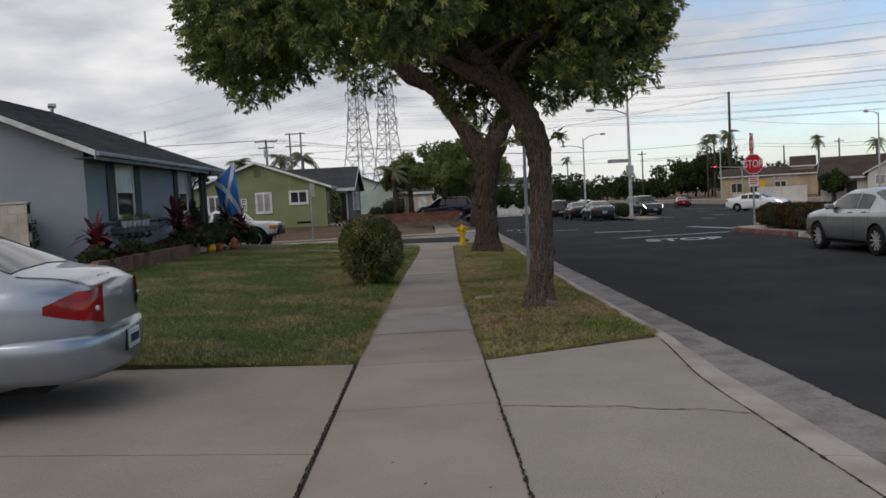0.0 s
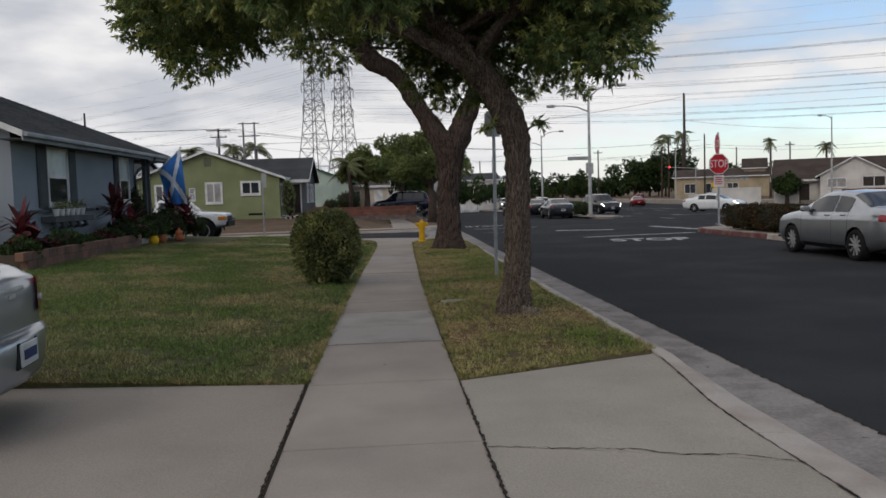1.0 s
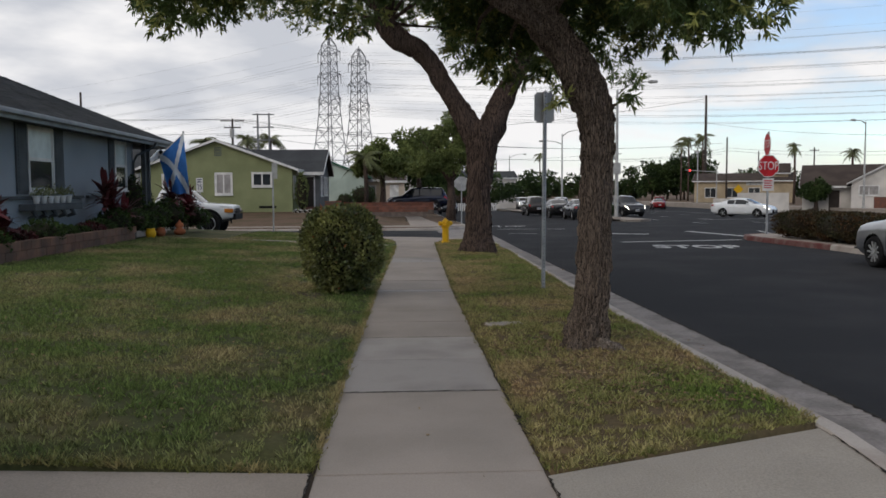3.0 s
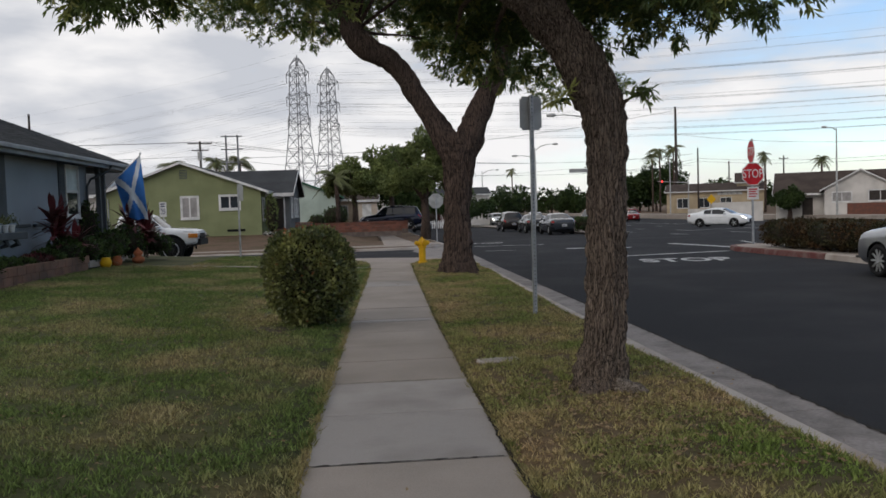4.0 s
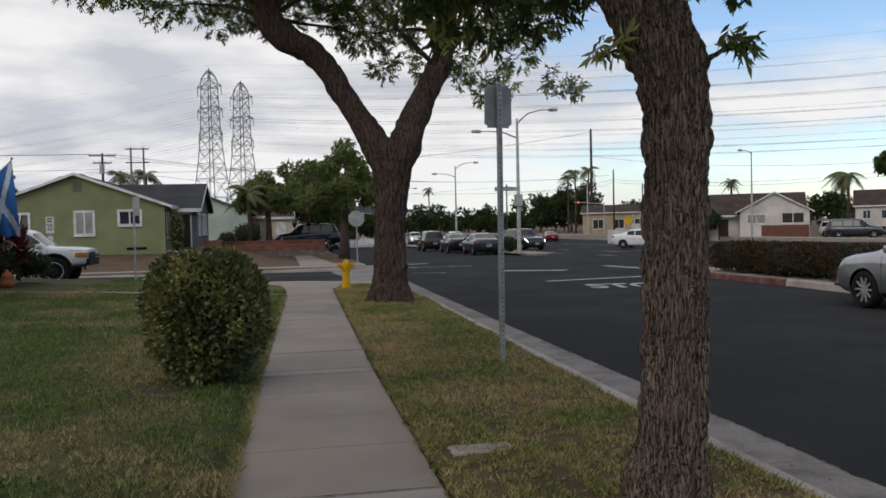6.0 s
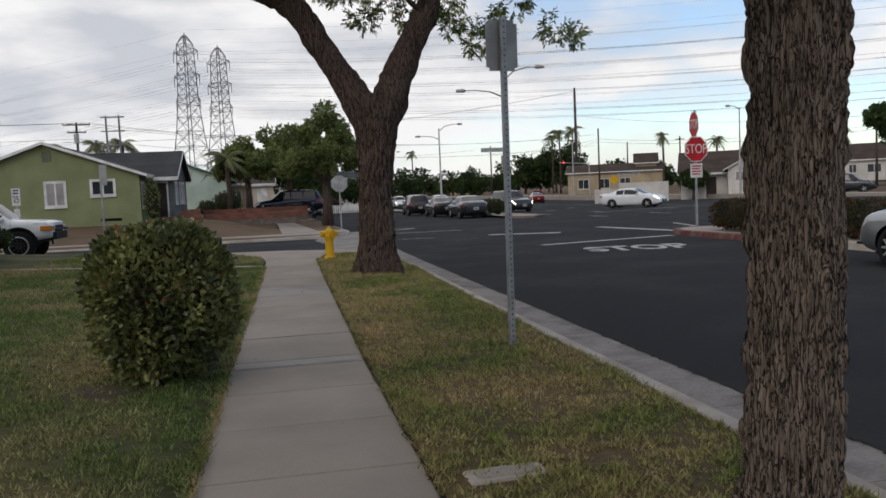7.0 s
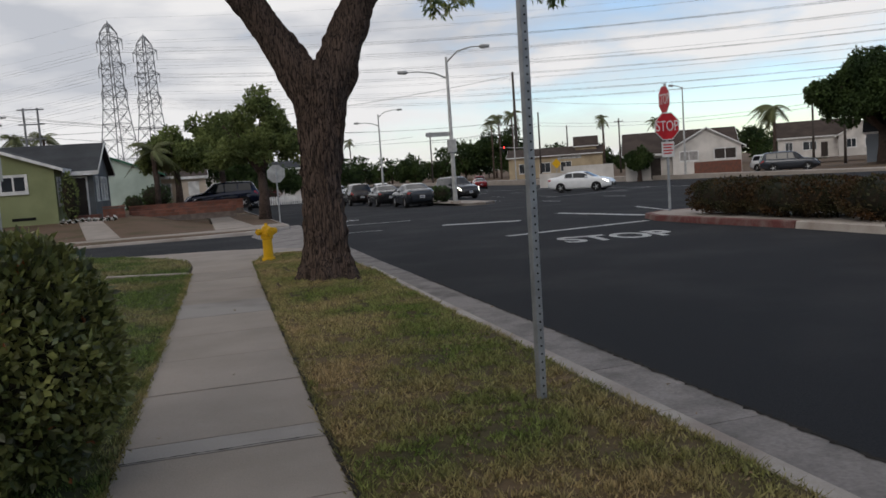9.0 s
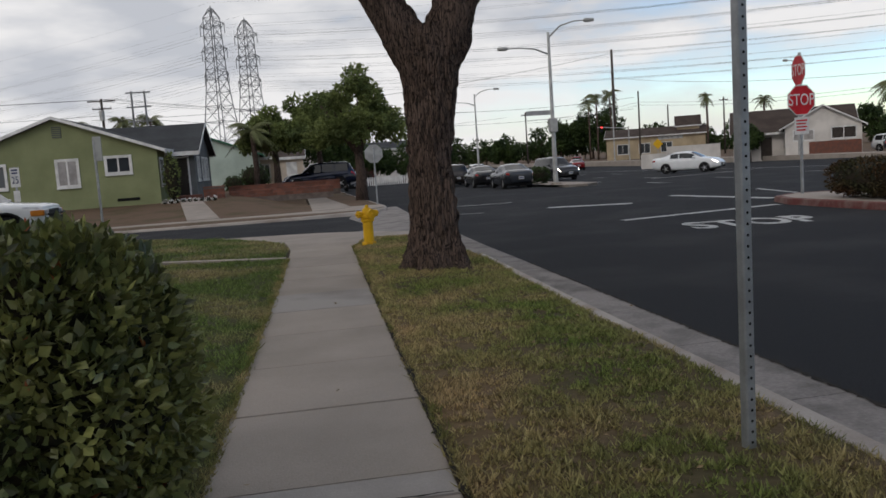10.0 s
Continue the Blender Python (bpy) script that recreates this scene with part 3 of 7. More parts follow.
def blades(name, outline, fz, n, seed, label, hgt=0.045, wid=0.007, xmin=-99, material=None):
    """Short grass: one thin triangle a blade."""
    r = np.random.RandomState(seed)
    xs, ys2 = [p[0] for p in outline], [p[1] for p in outline]
    px = r.uniform(max(min(xs), xmin), max(xs), n * 4)
    py = r.uniform(min(ys2), max(ys2), n * 4)
    k = inside(px, py, outline)
    px, py = px[k], py[k]
    tuft = np.array([noise.noise(Vector((a * 9, b * 9, seed))) + 0.6 * noise.noise(Vector((a * 2.3, b * 2.3, seed + 5))) for a, b in zip(px, py)])
    k = tuft > r.uniform(-0.5, 0.25, len(px))
    px, py, tuft = px[k][:n], py[k][:n], tuft[k][:n]
    n = len(px)
    pz = np.array([fz(a, b) for a, b in zip(px, py)]) - 0.004
    ang = r.uniform(0, 2 * math.pi, n)
    h = hgt * r.uniform(0.4, 1.2, n) * np.clip(1.0 + 0.9 * tuft, 0.5, 1.7)
    tilt = r.uniform(0.1, 1.3, n) * h
    ta = r.uniform(0, 2 * math.pi, n)
    w = wid * r.uniform(0.6, 1.4, n)
    v = np.empty((n, 3, 3))
    v[:, 0] = np.stack([px - np.cos(ang) * w, py - np.sin(ang) * w, pz], 1)
    v[:, 1] = np.stack([px + np.cos(ang) * w, py + np.sin(ang) * w, pz], 1)
    v[:, 2] = np.stack([px + np.cos(ta) * tilt, py + np.sin(ta) * tilt, pz + h], 1)
    me = bpy.data.meshes.new(name)
    me.from_pydata(v.reshape(-1, 3).tolist(), [], np.arange(n * 3).reshape(-1, 3).tolist())
    return tagged(part(name, me, material or M["grass"]), label, "grass", "", "stuff")


blades("verge_grass", VERGE, strip_z, 120000, 5, "short yellowing grass on the verge", hgt=0.036, material=M["grass_dry"])
blades("lawn_grass", [(-6.9, 8.0), *LAWN[1:8], (-6.9, 26.3)], lawn_h, 250000, 6, "short mown grass on the front lawn", hgt=0.038)
blades("corner_grass", LAWN2, lawn_h, 25000, 7, "short grass on the corner lawn", xmin=-5)


def edge_blades(name, pts, fz, n, seed, label, spread=0.05):
    """Longer dry blades that hang over the slabs along an edge."""
    r = np.random.RandomState(seed)
    P = np.array(pts, float)
    seg = np.linalg.norm(np.diff(P, axis=0), axis=1)
    s = r.uniform(0, seg.sum(), n)
    c = np.concatenate([[0], np.cumsum(seg)])
    x = np.interp(s, c, P[:, 0]) + r.normal(0, spread * 0.4, n)
    y = np.interp(s, c, P[:, 1]) + r.normal(0, spread * 0.4, n)
    z = np.array([fz(a, b) for a, b in zip(x, y)])
    lump = np.array([0.5 + 0.8 * abs(noise.noise(Vector((a * 3, b * 3, seed)))) * 2 for a, b in zip(x, y)])
    h = 0.05 * lump * r.uniform(0.4, 1.3, n)
    a = r.uniform(0, 6.283, n)
    w = 0.005 * r.uniform(0.6, 1.5, n)
    t = r.uniform(0, 6.283, n)
    lean = h * r.uniform(0.3, 1.4, n)
    v = np.empty((n, 3, 3))
    v[:, 0] = np.stack([x - np.cos(a) * w, y - np.sin(a) * w, z - 0.01], 1)
    v[:, 1] = np.stack([x + np.cos(a) * w, y + np.sin(a) * w, z - 0.01], 1)
    v[:, 2] = np.stack([x + np.cos(t) * lean, y + np.sin(t) * lean, z + h * 0.7], 1)
    me = bpy.data.meshes.new(name)
    me.from_pydata(v.reshape(-1, 3).tolist(), [], np.arange(n * 3).reshape(-1, 3).tolist())
    return tagged(part(name, me, M["grass_edge"]), label, "grass", "", "stuff")


edge_blades("edge_grass", LAWN[1:8], lawn_h, 9000, 41, "dry grass fringe along the walkway")
edge_blades("edge_grass", LAWN[:2], lawn_h, 4000, 42, "dry grass fringe along the driveway")
edge_blades("edge_grass", [(0.487, 7.93), (0.487, 12), (0.527, 16), (0.667, 23), (0.777, 27.6)], strip_z, 6000, 43, "dry grass fringe along the walkway")
edge_blades("edge_grass", [(0.49, 7.93), (2.32, 8.74)] + [(kerb_x(y) - 0.01, y) for y in (10, 12, 14, 16, 18, 20, 22, 24)], strip_z, 6000, 44, "dry grass fringe along the kerb")


# ---------------- leaves and trees ----------------
def leaf_mesh(name, base, way, length, width, r, fold=0.15):
    """Pointed leaves: four corners each, from arrays of foot points and unit directions."""
    n = len(base)
    rnd = r.normal(size=(n, 3))
    side = np.cross(way, rnd)
    side /= np.linalg.norm(side, axis=1)[:, None] + 1e-9
    nrm = np.cross(side, way)
    L = (length * r.uniform(0.7, 1.25, n))[:, None]
    W = (width * r.uniform(0.7, 1.25, n))[:, None]
    v = np.empty((n, 4, 3))
    mid = base + way * L * 0.5 - nrm * L * fold
    v[:, 0] = base
    v[:, 1] = mid + side * W * 0.5
    v[:, 2] = base + way * L - nrm * L * fold * 0.5
    v[:, 3] = mid - side * W * 0.5
    me = bpy.data.meshes.new(name)
    me.from_pydata(v.reshape(-1, 3).tolist(), [], np.arange(n * 4).reshape(-1, 4).tolist())
    return me


def sprigs(clumps, count, per, twig, droop, r, shell=0.55):
    """Leaves on short twigs over the outside of clumps (x, y, z, radius)."""
    c = np.asarray(clumps, float)
    wgt = c[:, 3] ** 2
    pick = r.choice(len(c), count, p=wgt / wgt.sum())
    d = r.normal(size=(count, 3))
    d /= np.linalg.norm(d, axis=1)[:, None]
    rad = c[pick, 3] * (shell + (1 - shell) * r.uniform(0, 1, count) ** 0.6)
    foot = c[pick, :3] + d * rad[:, None] * np.array([1, 1, 0.8])
    way = d * 0.9 + r.normal(size=(count, 3)) * 0.45 + np.array([0, 0, -droop])
    way /= np.linalg.norm(way, axis=1)[:, None]
    s = np.tile(np.linspace(0.1, 1.0, per), count)
    f = np.repeat(foot, per, 0)
    w = np.repeat(way, per, 0)
    pos = f + w * (s * twig)[:, None] + np.array([0, 0, -1.0]) * (s ** 2 * twig * droop * 0.35)[:, None]
    lw = w * 0.55 + r.normal(size=pos.shape) * 0.6 + np.array([0, 0, -droop * 0.5])
    lw /= np.linalg.norm(lw, axis=1)[:, None]
    return pos, lw


def sprays(clumps, count, per, reach, r, shell=0.6, up=0.0):
    """Drooping tufts of leaves at twig ends over the outside of clumps (x, y, z, radius)."""
    c = np.asarray(clumps, float)
    wgt = c[:, 3] ** 2
    pick = r.choice(len(c), count, p=wgt / wgt.sum())
    d = r.normal(size=(count, 3)) + np.array([0, 0, up])
    d /= np.linalg.norm(d, axis=1)[:, None]
    rad = c[pick, 3] * (shell + (1 - shell) * r.uniform(0, 1, count) ** 0.5)
    tip = c[pick, :3] + d * rad[:, None] * np.array([1, 1, 0.85])
    axis = d * 0.8 + r.normal(size=(count, 3)) * 0.3
    axis /= np.linalg.norm(axis, axis=1)[:, None]
    s = np.tile(np.linspace(-1.0, 0.25, per), count)
    ax = np.repeat(axis, per, 0)
    pos = np.repeat(tip, per, 0) + ax * (s * reach)[:, None]
    way = ax * np.clip(0.35 + 0.5 * (s + 1), 0.3, 1)[:, None] + r.normal(size=pos.shape) * 0.62 + np.array([0, 0, -0.42])
    way /= np.linalg.norm(way, axis=1)[:, None]
    return pos, way


def bark_tube(pts, radii, seg, step, amp, seed, flute=0.0, plate=36.0):
    """A trunk with upright bark ridges pressed into its skin."""
    P = [Vector(p) for p in pts]
    dist = [0.0]
    for a, b in zip(P, P[1:]):
        dist.append(dist[-1] + (b - a).length)
    n = max(4, int(dist[-1] / step))
    tt = np.linspace(0, dist[-1], n + 1)
    xs = [np.interp(tt, dist, [p[k] for p in P]) for k in range(3)]
    for k in range(3):
        for _ in range(3):
            m = max(1, int(0.07 / step))
            q = np.pad(xs[k], m, mode="edge")
            q = np.convolve(q, np.ones(2 * m + 1) / (2 * m + 1), "valid")
            q[0], q[-1] = xs[k][0], xs[k][-1]
            xs[k] = q
    rr = np.interp(tt, dist, radii)
    bm = bmesh.new()
    rings = tube(bm, [(xs[0][i], xs[1][i], xs[2][i]) for i in range(n + 1)], list(rr), seg, True)
    for i, ring in enumerate(rings):
        c = Vector((xs[0][i], xs[1][i], xs[2][i]))
        for k, v in enumerate(ring):
            a = 2 * math.pi * k / seg
            d = (v.co - c)
            q = Vector((math.cos(a) * rr[i] * plate, math.sin(a) * rr[i] * plate, tt[i] * plate * 0.17 + seed))
            q += Vector((noise.noise(q * 0.7), noise.noise(q * 0.7 + Vector((9, 0, 0))), 0.6 * noise.noise(q * 0.9))) * 0.55
            ds, ps = noise.voronoi(q)
            edge = min(1.0, (ds[1] - ds[0]) * 1.8)
            up = min(1.0, max(0.0, 0.5 - (q.z - ps[0].z) * 0.9))
            h = edge * (0.35 + 0.65 * noise.cell(ps[0] * 7.3) + 0.55 * up) + 0.5 * noise.noise(q * 2.3) + 0.3 * noise.noise(q * 5.0)
            low = noise.noise(Vector((math.cos(a) * 1.6, math.sin(a) * 1.6, tt[i] * 1.1 + seed)))
            fl = flute * math.exp(-tt[i] * 2.0) * (math.sin(a * 5 + seed) + 0.6 * math.sin(a * 8 + 1.3))
            v.co = c + d * (1 + low * 0.10 + fl) + d.normalized() * (h - 0.7) * amp
    return bm


def branches(rnd, start, clumps, count, r0):
    """Thin limbs from points on the tree towards some of its clumps."""
    bm = bmesh.new()
    for _ in range(count):
        a = Vector(rnd.choice(start))
        near = sorted(clumps, key=lambda c: (Vector(c[:3]) - a).length)
        b = Vector(rnd.choice(near[:max(6, len(near) // 2)])[:3])
        m1 = a.lerp(b, 0.35) + Vector((rnd.uniform(-.15, .15), rnd.uniform(-.15, .15), rnd.uniform(0, .25)))
        m2 = a.lerp(b, 0.7) + Vector((rnd.uniform(-.15, .15), rnd.uniform(-.15, .15), rnd.uniform(0, .2)))
        tube(bm, [a, m1, m2, b], [r0, r0 * 0.7, r0 * 0.42, r0 * 0.15], 6, False)
    return bm


def street_tree(label, trunk, limbs, clumps, bark, seed, n_sprig, leaf_len, seg, step, amp, flute, forks, plate=36.0):
    r = np.random.RandomState(seed)
    rnd = random.Random(seed)
    root = thing("tree", label, "tree", (trunk[0][0][0], trunk[0][0][1], 0))
    off = Vector(root.location)

    def loc(ps):
        return [tuple(Vector(p) - off) for p in ps]
    part("trunk", bark_tube(loc(trunk[0]), trunk[1], seg, step, amp, seed, flute, plate), bark, root, smooth=True)
    for ps, rad in limbs:
        part("limb", bark_tube(loc(ps), rad, max(16, seg // 2), step * 1.6, amp * 0.8, seed + 3, 0.0, plate), bark, root, smooth=True)
    lc = [tuple(Vector(c[:3]) - off) + (c[3],) for c in clumps]
    for _ in range(40):
        part("branch", branches(rnd, loc(forks), [c for c in lc if c[3] > 0.3], 1, 0.05), bark, root, smooth=True)
    pos, way = sprays(lc, n_sprig, 18, leaf_len * 1.5, r)
    part("crown", leaf_mesh("crown", pos, way, leaf_len, leaf_len * 0.27, r), M["leaf"], root)
    pos, way = sprays(lc, n_sprig // 4, 18, leaf_len * 1.4, r, 0.97, 0.2)
    part("young_growth", leaf_mesh("young_growth", pos, way, leaf_len, leaf_len * 0.28, r), M["leaf_young"], root, "yellow-green young leaves")
    return root


def crown_clumps(seed, cx, cy, rx, ry, low, high, n, edge_drop, rad=(0.5, 0.85), hole=0.0):
    rnd = random.Random(seed)
    out = []
    while len(out) < n:
        a, q = rnd.uniform(0, 2 * math.pi), math.sqrt(rnd.random())
        if q < hole:
            continue
        x, y = cx + rx * q * math.cos(a), cy + ry * q * math.sin(a)
        top = high - (high - low) * 0.75 * q ** 2.4
        bot = low - edge_drop * q ** 2 + 0.35 * (1 - q)
        z = bot + (top - bot) * rnd.random() ** 1.2
        out.append((x, y, z, rnd.uniform(*rad)))
    return out


c1 = crown_clumps(11, 0.05, 11.45, 2.85, 2.5, 4.05, 5.8, 72, 0.42)
c1 += [(-2.2, 10.95, 3.2, 0.42), (-2.65, 11.1, 3.65, 0.5), (-1.65, 10.9, 3.45, 0.42), (-2.9, 11.3, 4.15, 0.45), (-0.95, 10.9, 3.7, 0.42), (2.6, 10.7, 3.1, 0.45), (2.85, 10.9, 3.5, 0.42), (2.1, 10.5, 3.12, 0.4), (2.9, 11.2, 3.9, 0.5), (1.75, 10.5, 3.15, 0.34), (2.3, 10.8, 3.6, 0.5),
       (0.55, 13.0, 3.1, 0.36), (0.95, 13.05, 3.0, 0.42), (1.32, 12.9, 3.05, 0.36), (0.7, 13.3, 3.5, 0.55), (1.2, 13.0, 3.55, 0.5), (0.4, 12.9, 3.7, 0.45), (1.65, 12.8, 3.25, 0.38), (2.05, 12.6, 3.2, 0.42), (2.5, 12.4, 3.25, 0.42), (2.85, 12.1, 3.4, 0.42), (2.2, 12.6, 3.7, 0.5), (1.77, 11.14, 2.34, 0.08), (1.18, 11.2, 2.32, 0.09)]
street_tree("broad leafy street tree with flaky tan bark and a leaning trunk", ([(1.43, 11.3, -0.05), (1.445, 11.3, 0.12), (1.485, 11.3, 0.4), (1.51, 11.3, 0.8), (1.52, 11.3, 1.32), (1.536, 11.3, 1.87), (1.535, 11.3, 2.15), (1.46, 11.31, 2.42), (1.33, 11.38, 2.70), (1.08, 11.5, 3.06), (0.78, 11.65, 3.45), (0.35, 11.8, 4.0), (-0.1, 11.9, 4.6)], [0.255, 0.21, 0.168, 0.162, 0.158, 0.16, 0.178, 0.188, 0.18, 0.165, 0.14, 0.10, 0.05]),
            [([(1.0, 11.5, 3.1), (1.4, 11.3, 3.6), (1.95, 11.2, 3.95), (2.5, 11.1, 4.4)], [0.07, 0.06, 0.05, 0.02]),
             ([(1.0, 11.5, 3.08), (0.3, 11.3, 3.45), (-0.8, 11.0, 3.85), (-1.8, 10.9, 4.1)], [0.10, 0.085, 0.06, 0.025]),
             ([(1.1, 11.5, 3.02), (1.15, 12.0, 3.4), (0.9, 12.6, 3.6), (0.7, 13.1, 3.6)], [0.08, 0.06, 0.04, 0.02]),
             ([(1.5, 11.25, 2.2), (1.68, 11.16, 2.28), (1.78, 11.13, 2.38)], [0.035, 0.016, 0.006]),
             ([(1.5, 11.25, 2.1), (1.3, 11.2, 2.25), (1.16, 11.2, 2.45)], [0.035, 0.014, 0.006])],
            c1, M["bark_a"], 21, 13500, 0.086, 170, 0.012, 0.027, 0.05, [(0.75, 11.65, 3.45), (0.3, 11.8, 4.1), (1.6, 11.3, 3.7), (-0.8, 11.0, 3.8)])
c2 = [c for c in crown_clumps(12, 0.4, 23.9, 4.6, 3.9, 6.6, 8.8, 115, 0.5, (0.6, 0.95)) if c[2] > 6.3 or c[1] > 23.9 or abs(c[0] - 0.4) > 2.2]
c2 += [(-1.5, 23.9, 5.5, 0.45), (-2.4, 23.4, 5.6, 0.5), (-3.2, 23.2, 5.9, 0.55), (-4.3, 23.0, 6.2, 0.6), (3.45, 23.0, 4.1, 0.4), (3.0, 23.2, 4.35, 0.35), (3.85, 23.0, 4.15, 0.35), (2.5, 24.0, 4.6, 0.35), (1.7, 24.4, 4.7, 0.35), (4.9, 23.0, 4.25, 0.38), (4.2, 23.4, 4.8, 0.45), (3.0, 23.6, 4.9, 0.45), (5.3, 23.0, 4.1, 0.25), (4.6, 23.4, 5.4, 0.6), (3.6, 23.4, 5.5, 0.7), (2.2, 25.4, 5.3, 0.5), (1.4, 25.4, 5.6, 0.55)]
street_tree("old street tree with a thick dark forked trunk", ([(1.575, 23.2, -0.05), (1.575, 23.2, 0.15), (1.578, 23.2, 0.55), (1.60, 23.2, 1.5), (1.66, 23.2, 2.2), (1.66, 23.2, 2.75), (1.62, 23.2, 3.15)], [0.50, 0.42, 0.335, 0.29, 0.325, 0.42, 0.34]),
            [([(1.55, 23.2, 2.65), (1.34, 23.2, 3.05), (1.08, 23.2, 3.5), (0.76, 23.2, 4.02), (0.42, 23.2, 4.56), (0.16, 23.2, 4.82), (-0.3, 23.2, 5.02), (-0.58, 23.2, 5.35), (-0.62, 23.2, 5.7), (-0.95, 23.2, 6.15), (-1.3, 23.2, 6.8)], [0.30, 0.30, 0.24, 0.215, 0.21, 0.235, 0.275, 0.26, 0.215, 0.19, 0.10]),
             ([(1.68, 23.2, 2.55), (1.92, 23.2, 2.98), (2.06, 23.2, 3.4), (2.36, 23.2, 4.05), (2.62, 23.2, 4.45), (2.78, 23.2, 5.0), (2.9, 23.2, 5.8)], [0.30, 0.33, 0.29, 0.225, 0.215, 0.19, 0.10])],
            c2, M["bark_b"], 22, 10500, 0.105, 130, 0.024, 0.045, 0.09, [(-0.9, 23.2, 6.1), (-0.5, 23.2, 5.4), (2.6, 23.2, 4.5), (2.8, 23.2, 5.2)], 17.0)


def far_tree(label, x, y, z, trunk_h, rx, ry, low, high, n_clump, n_leaf, seed, leaf=0.3, material=None, tr=0.2, rad=0.28, lean=0.0, name="tree", flat=2.0):
    """A tree seen from afar: tapered trunk, limbs and a crown of leaf clumps."""
    rnd = random.Random(seed)
    r = np.random.RandomState(seed)
    root = thing(name, label, "tree", (x, y, z))
    bm = bmesh.new()
    tube(bm, [(0, 0, -0.2), (0.05, 0, trunk_h * 0.5), (lean * 0.6, 0, trunk_h)], [tr * 1.4, tr, tr * 0.8], 10)
    for k in range(7):
        a = rnd.uniform(0, 6.28)
        q = rnd.uniform(0.4, 0.75)
        tube(bm, [(lean * 0.6, 0, trunk_h * 0.9), (lean + 0.5 * q * rx * math.cos(a), 0.5 * q * ry * math.sin(a), trunk_h + (high - low) * 0.25), (lean + q * rx * math.cos(a), q * ry * math.sin(a), low + (high - low) * 0.55)], [tr * 0.6, tr * 0.4, tr * 0.1], 6, False)
    part("trunk", bm, M["bark_b"], root, smooth=True)
    cl = []
    for _ in range(n_clump):
        a, q = rnd.uniform(0, 6.28), math.sqrt(rnd.random())
        h = (high - low)
        zz = low + h * 0.15 + h * 0.75 * rnd.random() ** (1.0 if flat < 3 else 0.6) * (1 - 0.7 * q ** flat)
        cl.append((lean + rx * 0.85 * q * math.cos(a), ry * 0.85 * q * math.sin(a), zz, rad * rx * rnd.uniform(0.6, 1.1)))
    pos, way = sprigs(cl, n_leaf // 3, 6, leaf * 1.2, 0.3, r, 0.35)
    part("crown", leaf_mesh("crown", pos, way, leaf, leaf * 0.7, r), material or M["leaf_far"], root)
    return root


def shrub(name, label, x, y, z, rx, ry, h, n, leaf, material, seed, square=0.0, category="bush", accents=0):
    """A clipped or loose shrub: a solid core coloured near-black as inner shade, and a skin of leaves."""
    r = np.random.RandomState(seed)
    root = thing(name, label, category, (x, y, z))
    d = r.normal(size=(n, 3))
    d /= np.linalg.norm(d, axis=1)[:, None]
    if square:
        d = np.sign(d) * np.abs(d) ** (1 - square)
    ax = np.array([rx, ry, h / 2])
    lump = np.array([1 + 0.10 * noise.noise(Vector(v) * 2.2 + Vector((seed, 0, 0))) for v in d])
    pos = d * ax * (r.uniform(0.80, 1.0, n) * lump)[:, None] + np.array([0, 0, h / 2])
    way = d * 0.55 + r.normal(size=(n, 3)) * 0.55 + np.array([0, 0, 0.25])
    way /= np.linalg.norm(way, axis=1)[:, None]
    part("leaves", leaf_mesh("leaves", pos, way, leaf, leaf * 0.6, r, 0.06), material, root)
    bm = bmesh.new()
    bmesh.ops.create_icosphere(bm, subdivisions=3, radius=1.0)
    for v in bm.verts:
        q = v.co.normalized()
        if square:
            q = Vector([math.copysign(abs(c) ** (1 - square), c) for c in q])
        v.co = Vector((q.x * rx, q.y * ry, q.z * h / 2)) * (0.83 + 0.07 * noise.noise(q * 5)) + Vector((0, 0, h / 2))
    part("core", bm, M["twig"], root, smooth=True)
    if accents:
        k = r.choice(n, accents, replace=False)
        part("turning_leaves", leaf_mesh("turning_leaves", pos[k] * 1.02, way[k], leaf * 1.1, leaf * 0.6, r), M["leaf_orange"], root, "orange leaves among the green")
    return root


# Near-black core colour: the shade between twigs and leaves put into the colour.
M["twig"] = mat("shaded_shrub_inside", (0.018, 0.022, 0.012), 0.95, 0.4, 6, 30, 0.6, second=(0.03, 0.022, 0.015))
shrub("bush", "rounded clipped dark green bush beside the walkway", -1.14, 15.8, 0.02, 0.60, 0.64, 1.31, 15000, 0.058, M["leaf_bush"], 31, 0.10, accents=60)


M["root"] = bark("weathered_root", (0.40, 0.33, 0.27), (0.07, 0.055, 0.045), 90, 0.6, 0.02)
rt = bpy.data.objects["tree"]
part("root", bark_tube([(0.10, -0.14, 0.08), (0.22, -0.20, 0.06), (0.33, -0.23, 0.01), (0.40, -0.25, -0.06)], [0.075, 0.055, 0.04, 0.02], 28, 0.010, 0.012, 5), M["root"], rt, "pale weathered surface root", smooth=True)
part("root", bark_tube([(-0.05, -0.10, 0.10), (-0.15, -0.17, 0.04), (-0.23, -0.22, -0.05)], [0.09, 0.07, 0.03], 24, 0.014, 0.012, 6), M["bark_a"], rt, smooth=True)
big = bpy.data.objects["tree.001"]
for k in range(6):
    a = k * 1.05 + 0.3
    part("root", bark_tube([(0.2 * math.cos(a), 0.2 * math.sin(a), 0.35), (0.38 * math.cos(a), 0.38 * math.sin(a), 0.12), (0.52 * math.cos(a), 0.52 * math.sin(a), -0.05)], [0.13, 0.10, 0.04], 20, 0.03, 0.02, 8 + k), M["bark_b"], big, smooth=True)


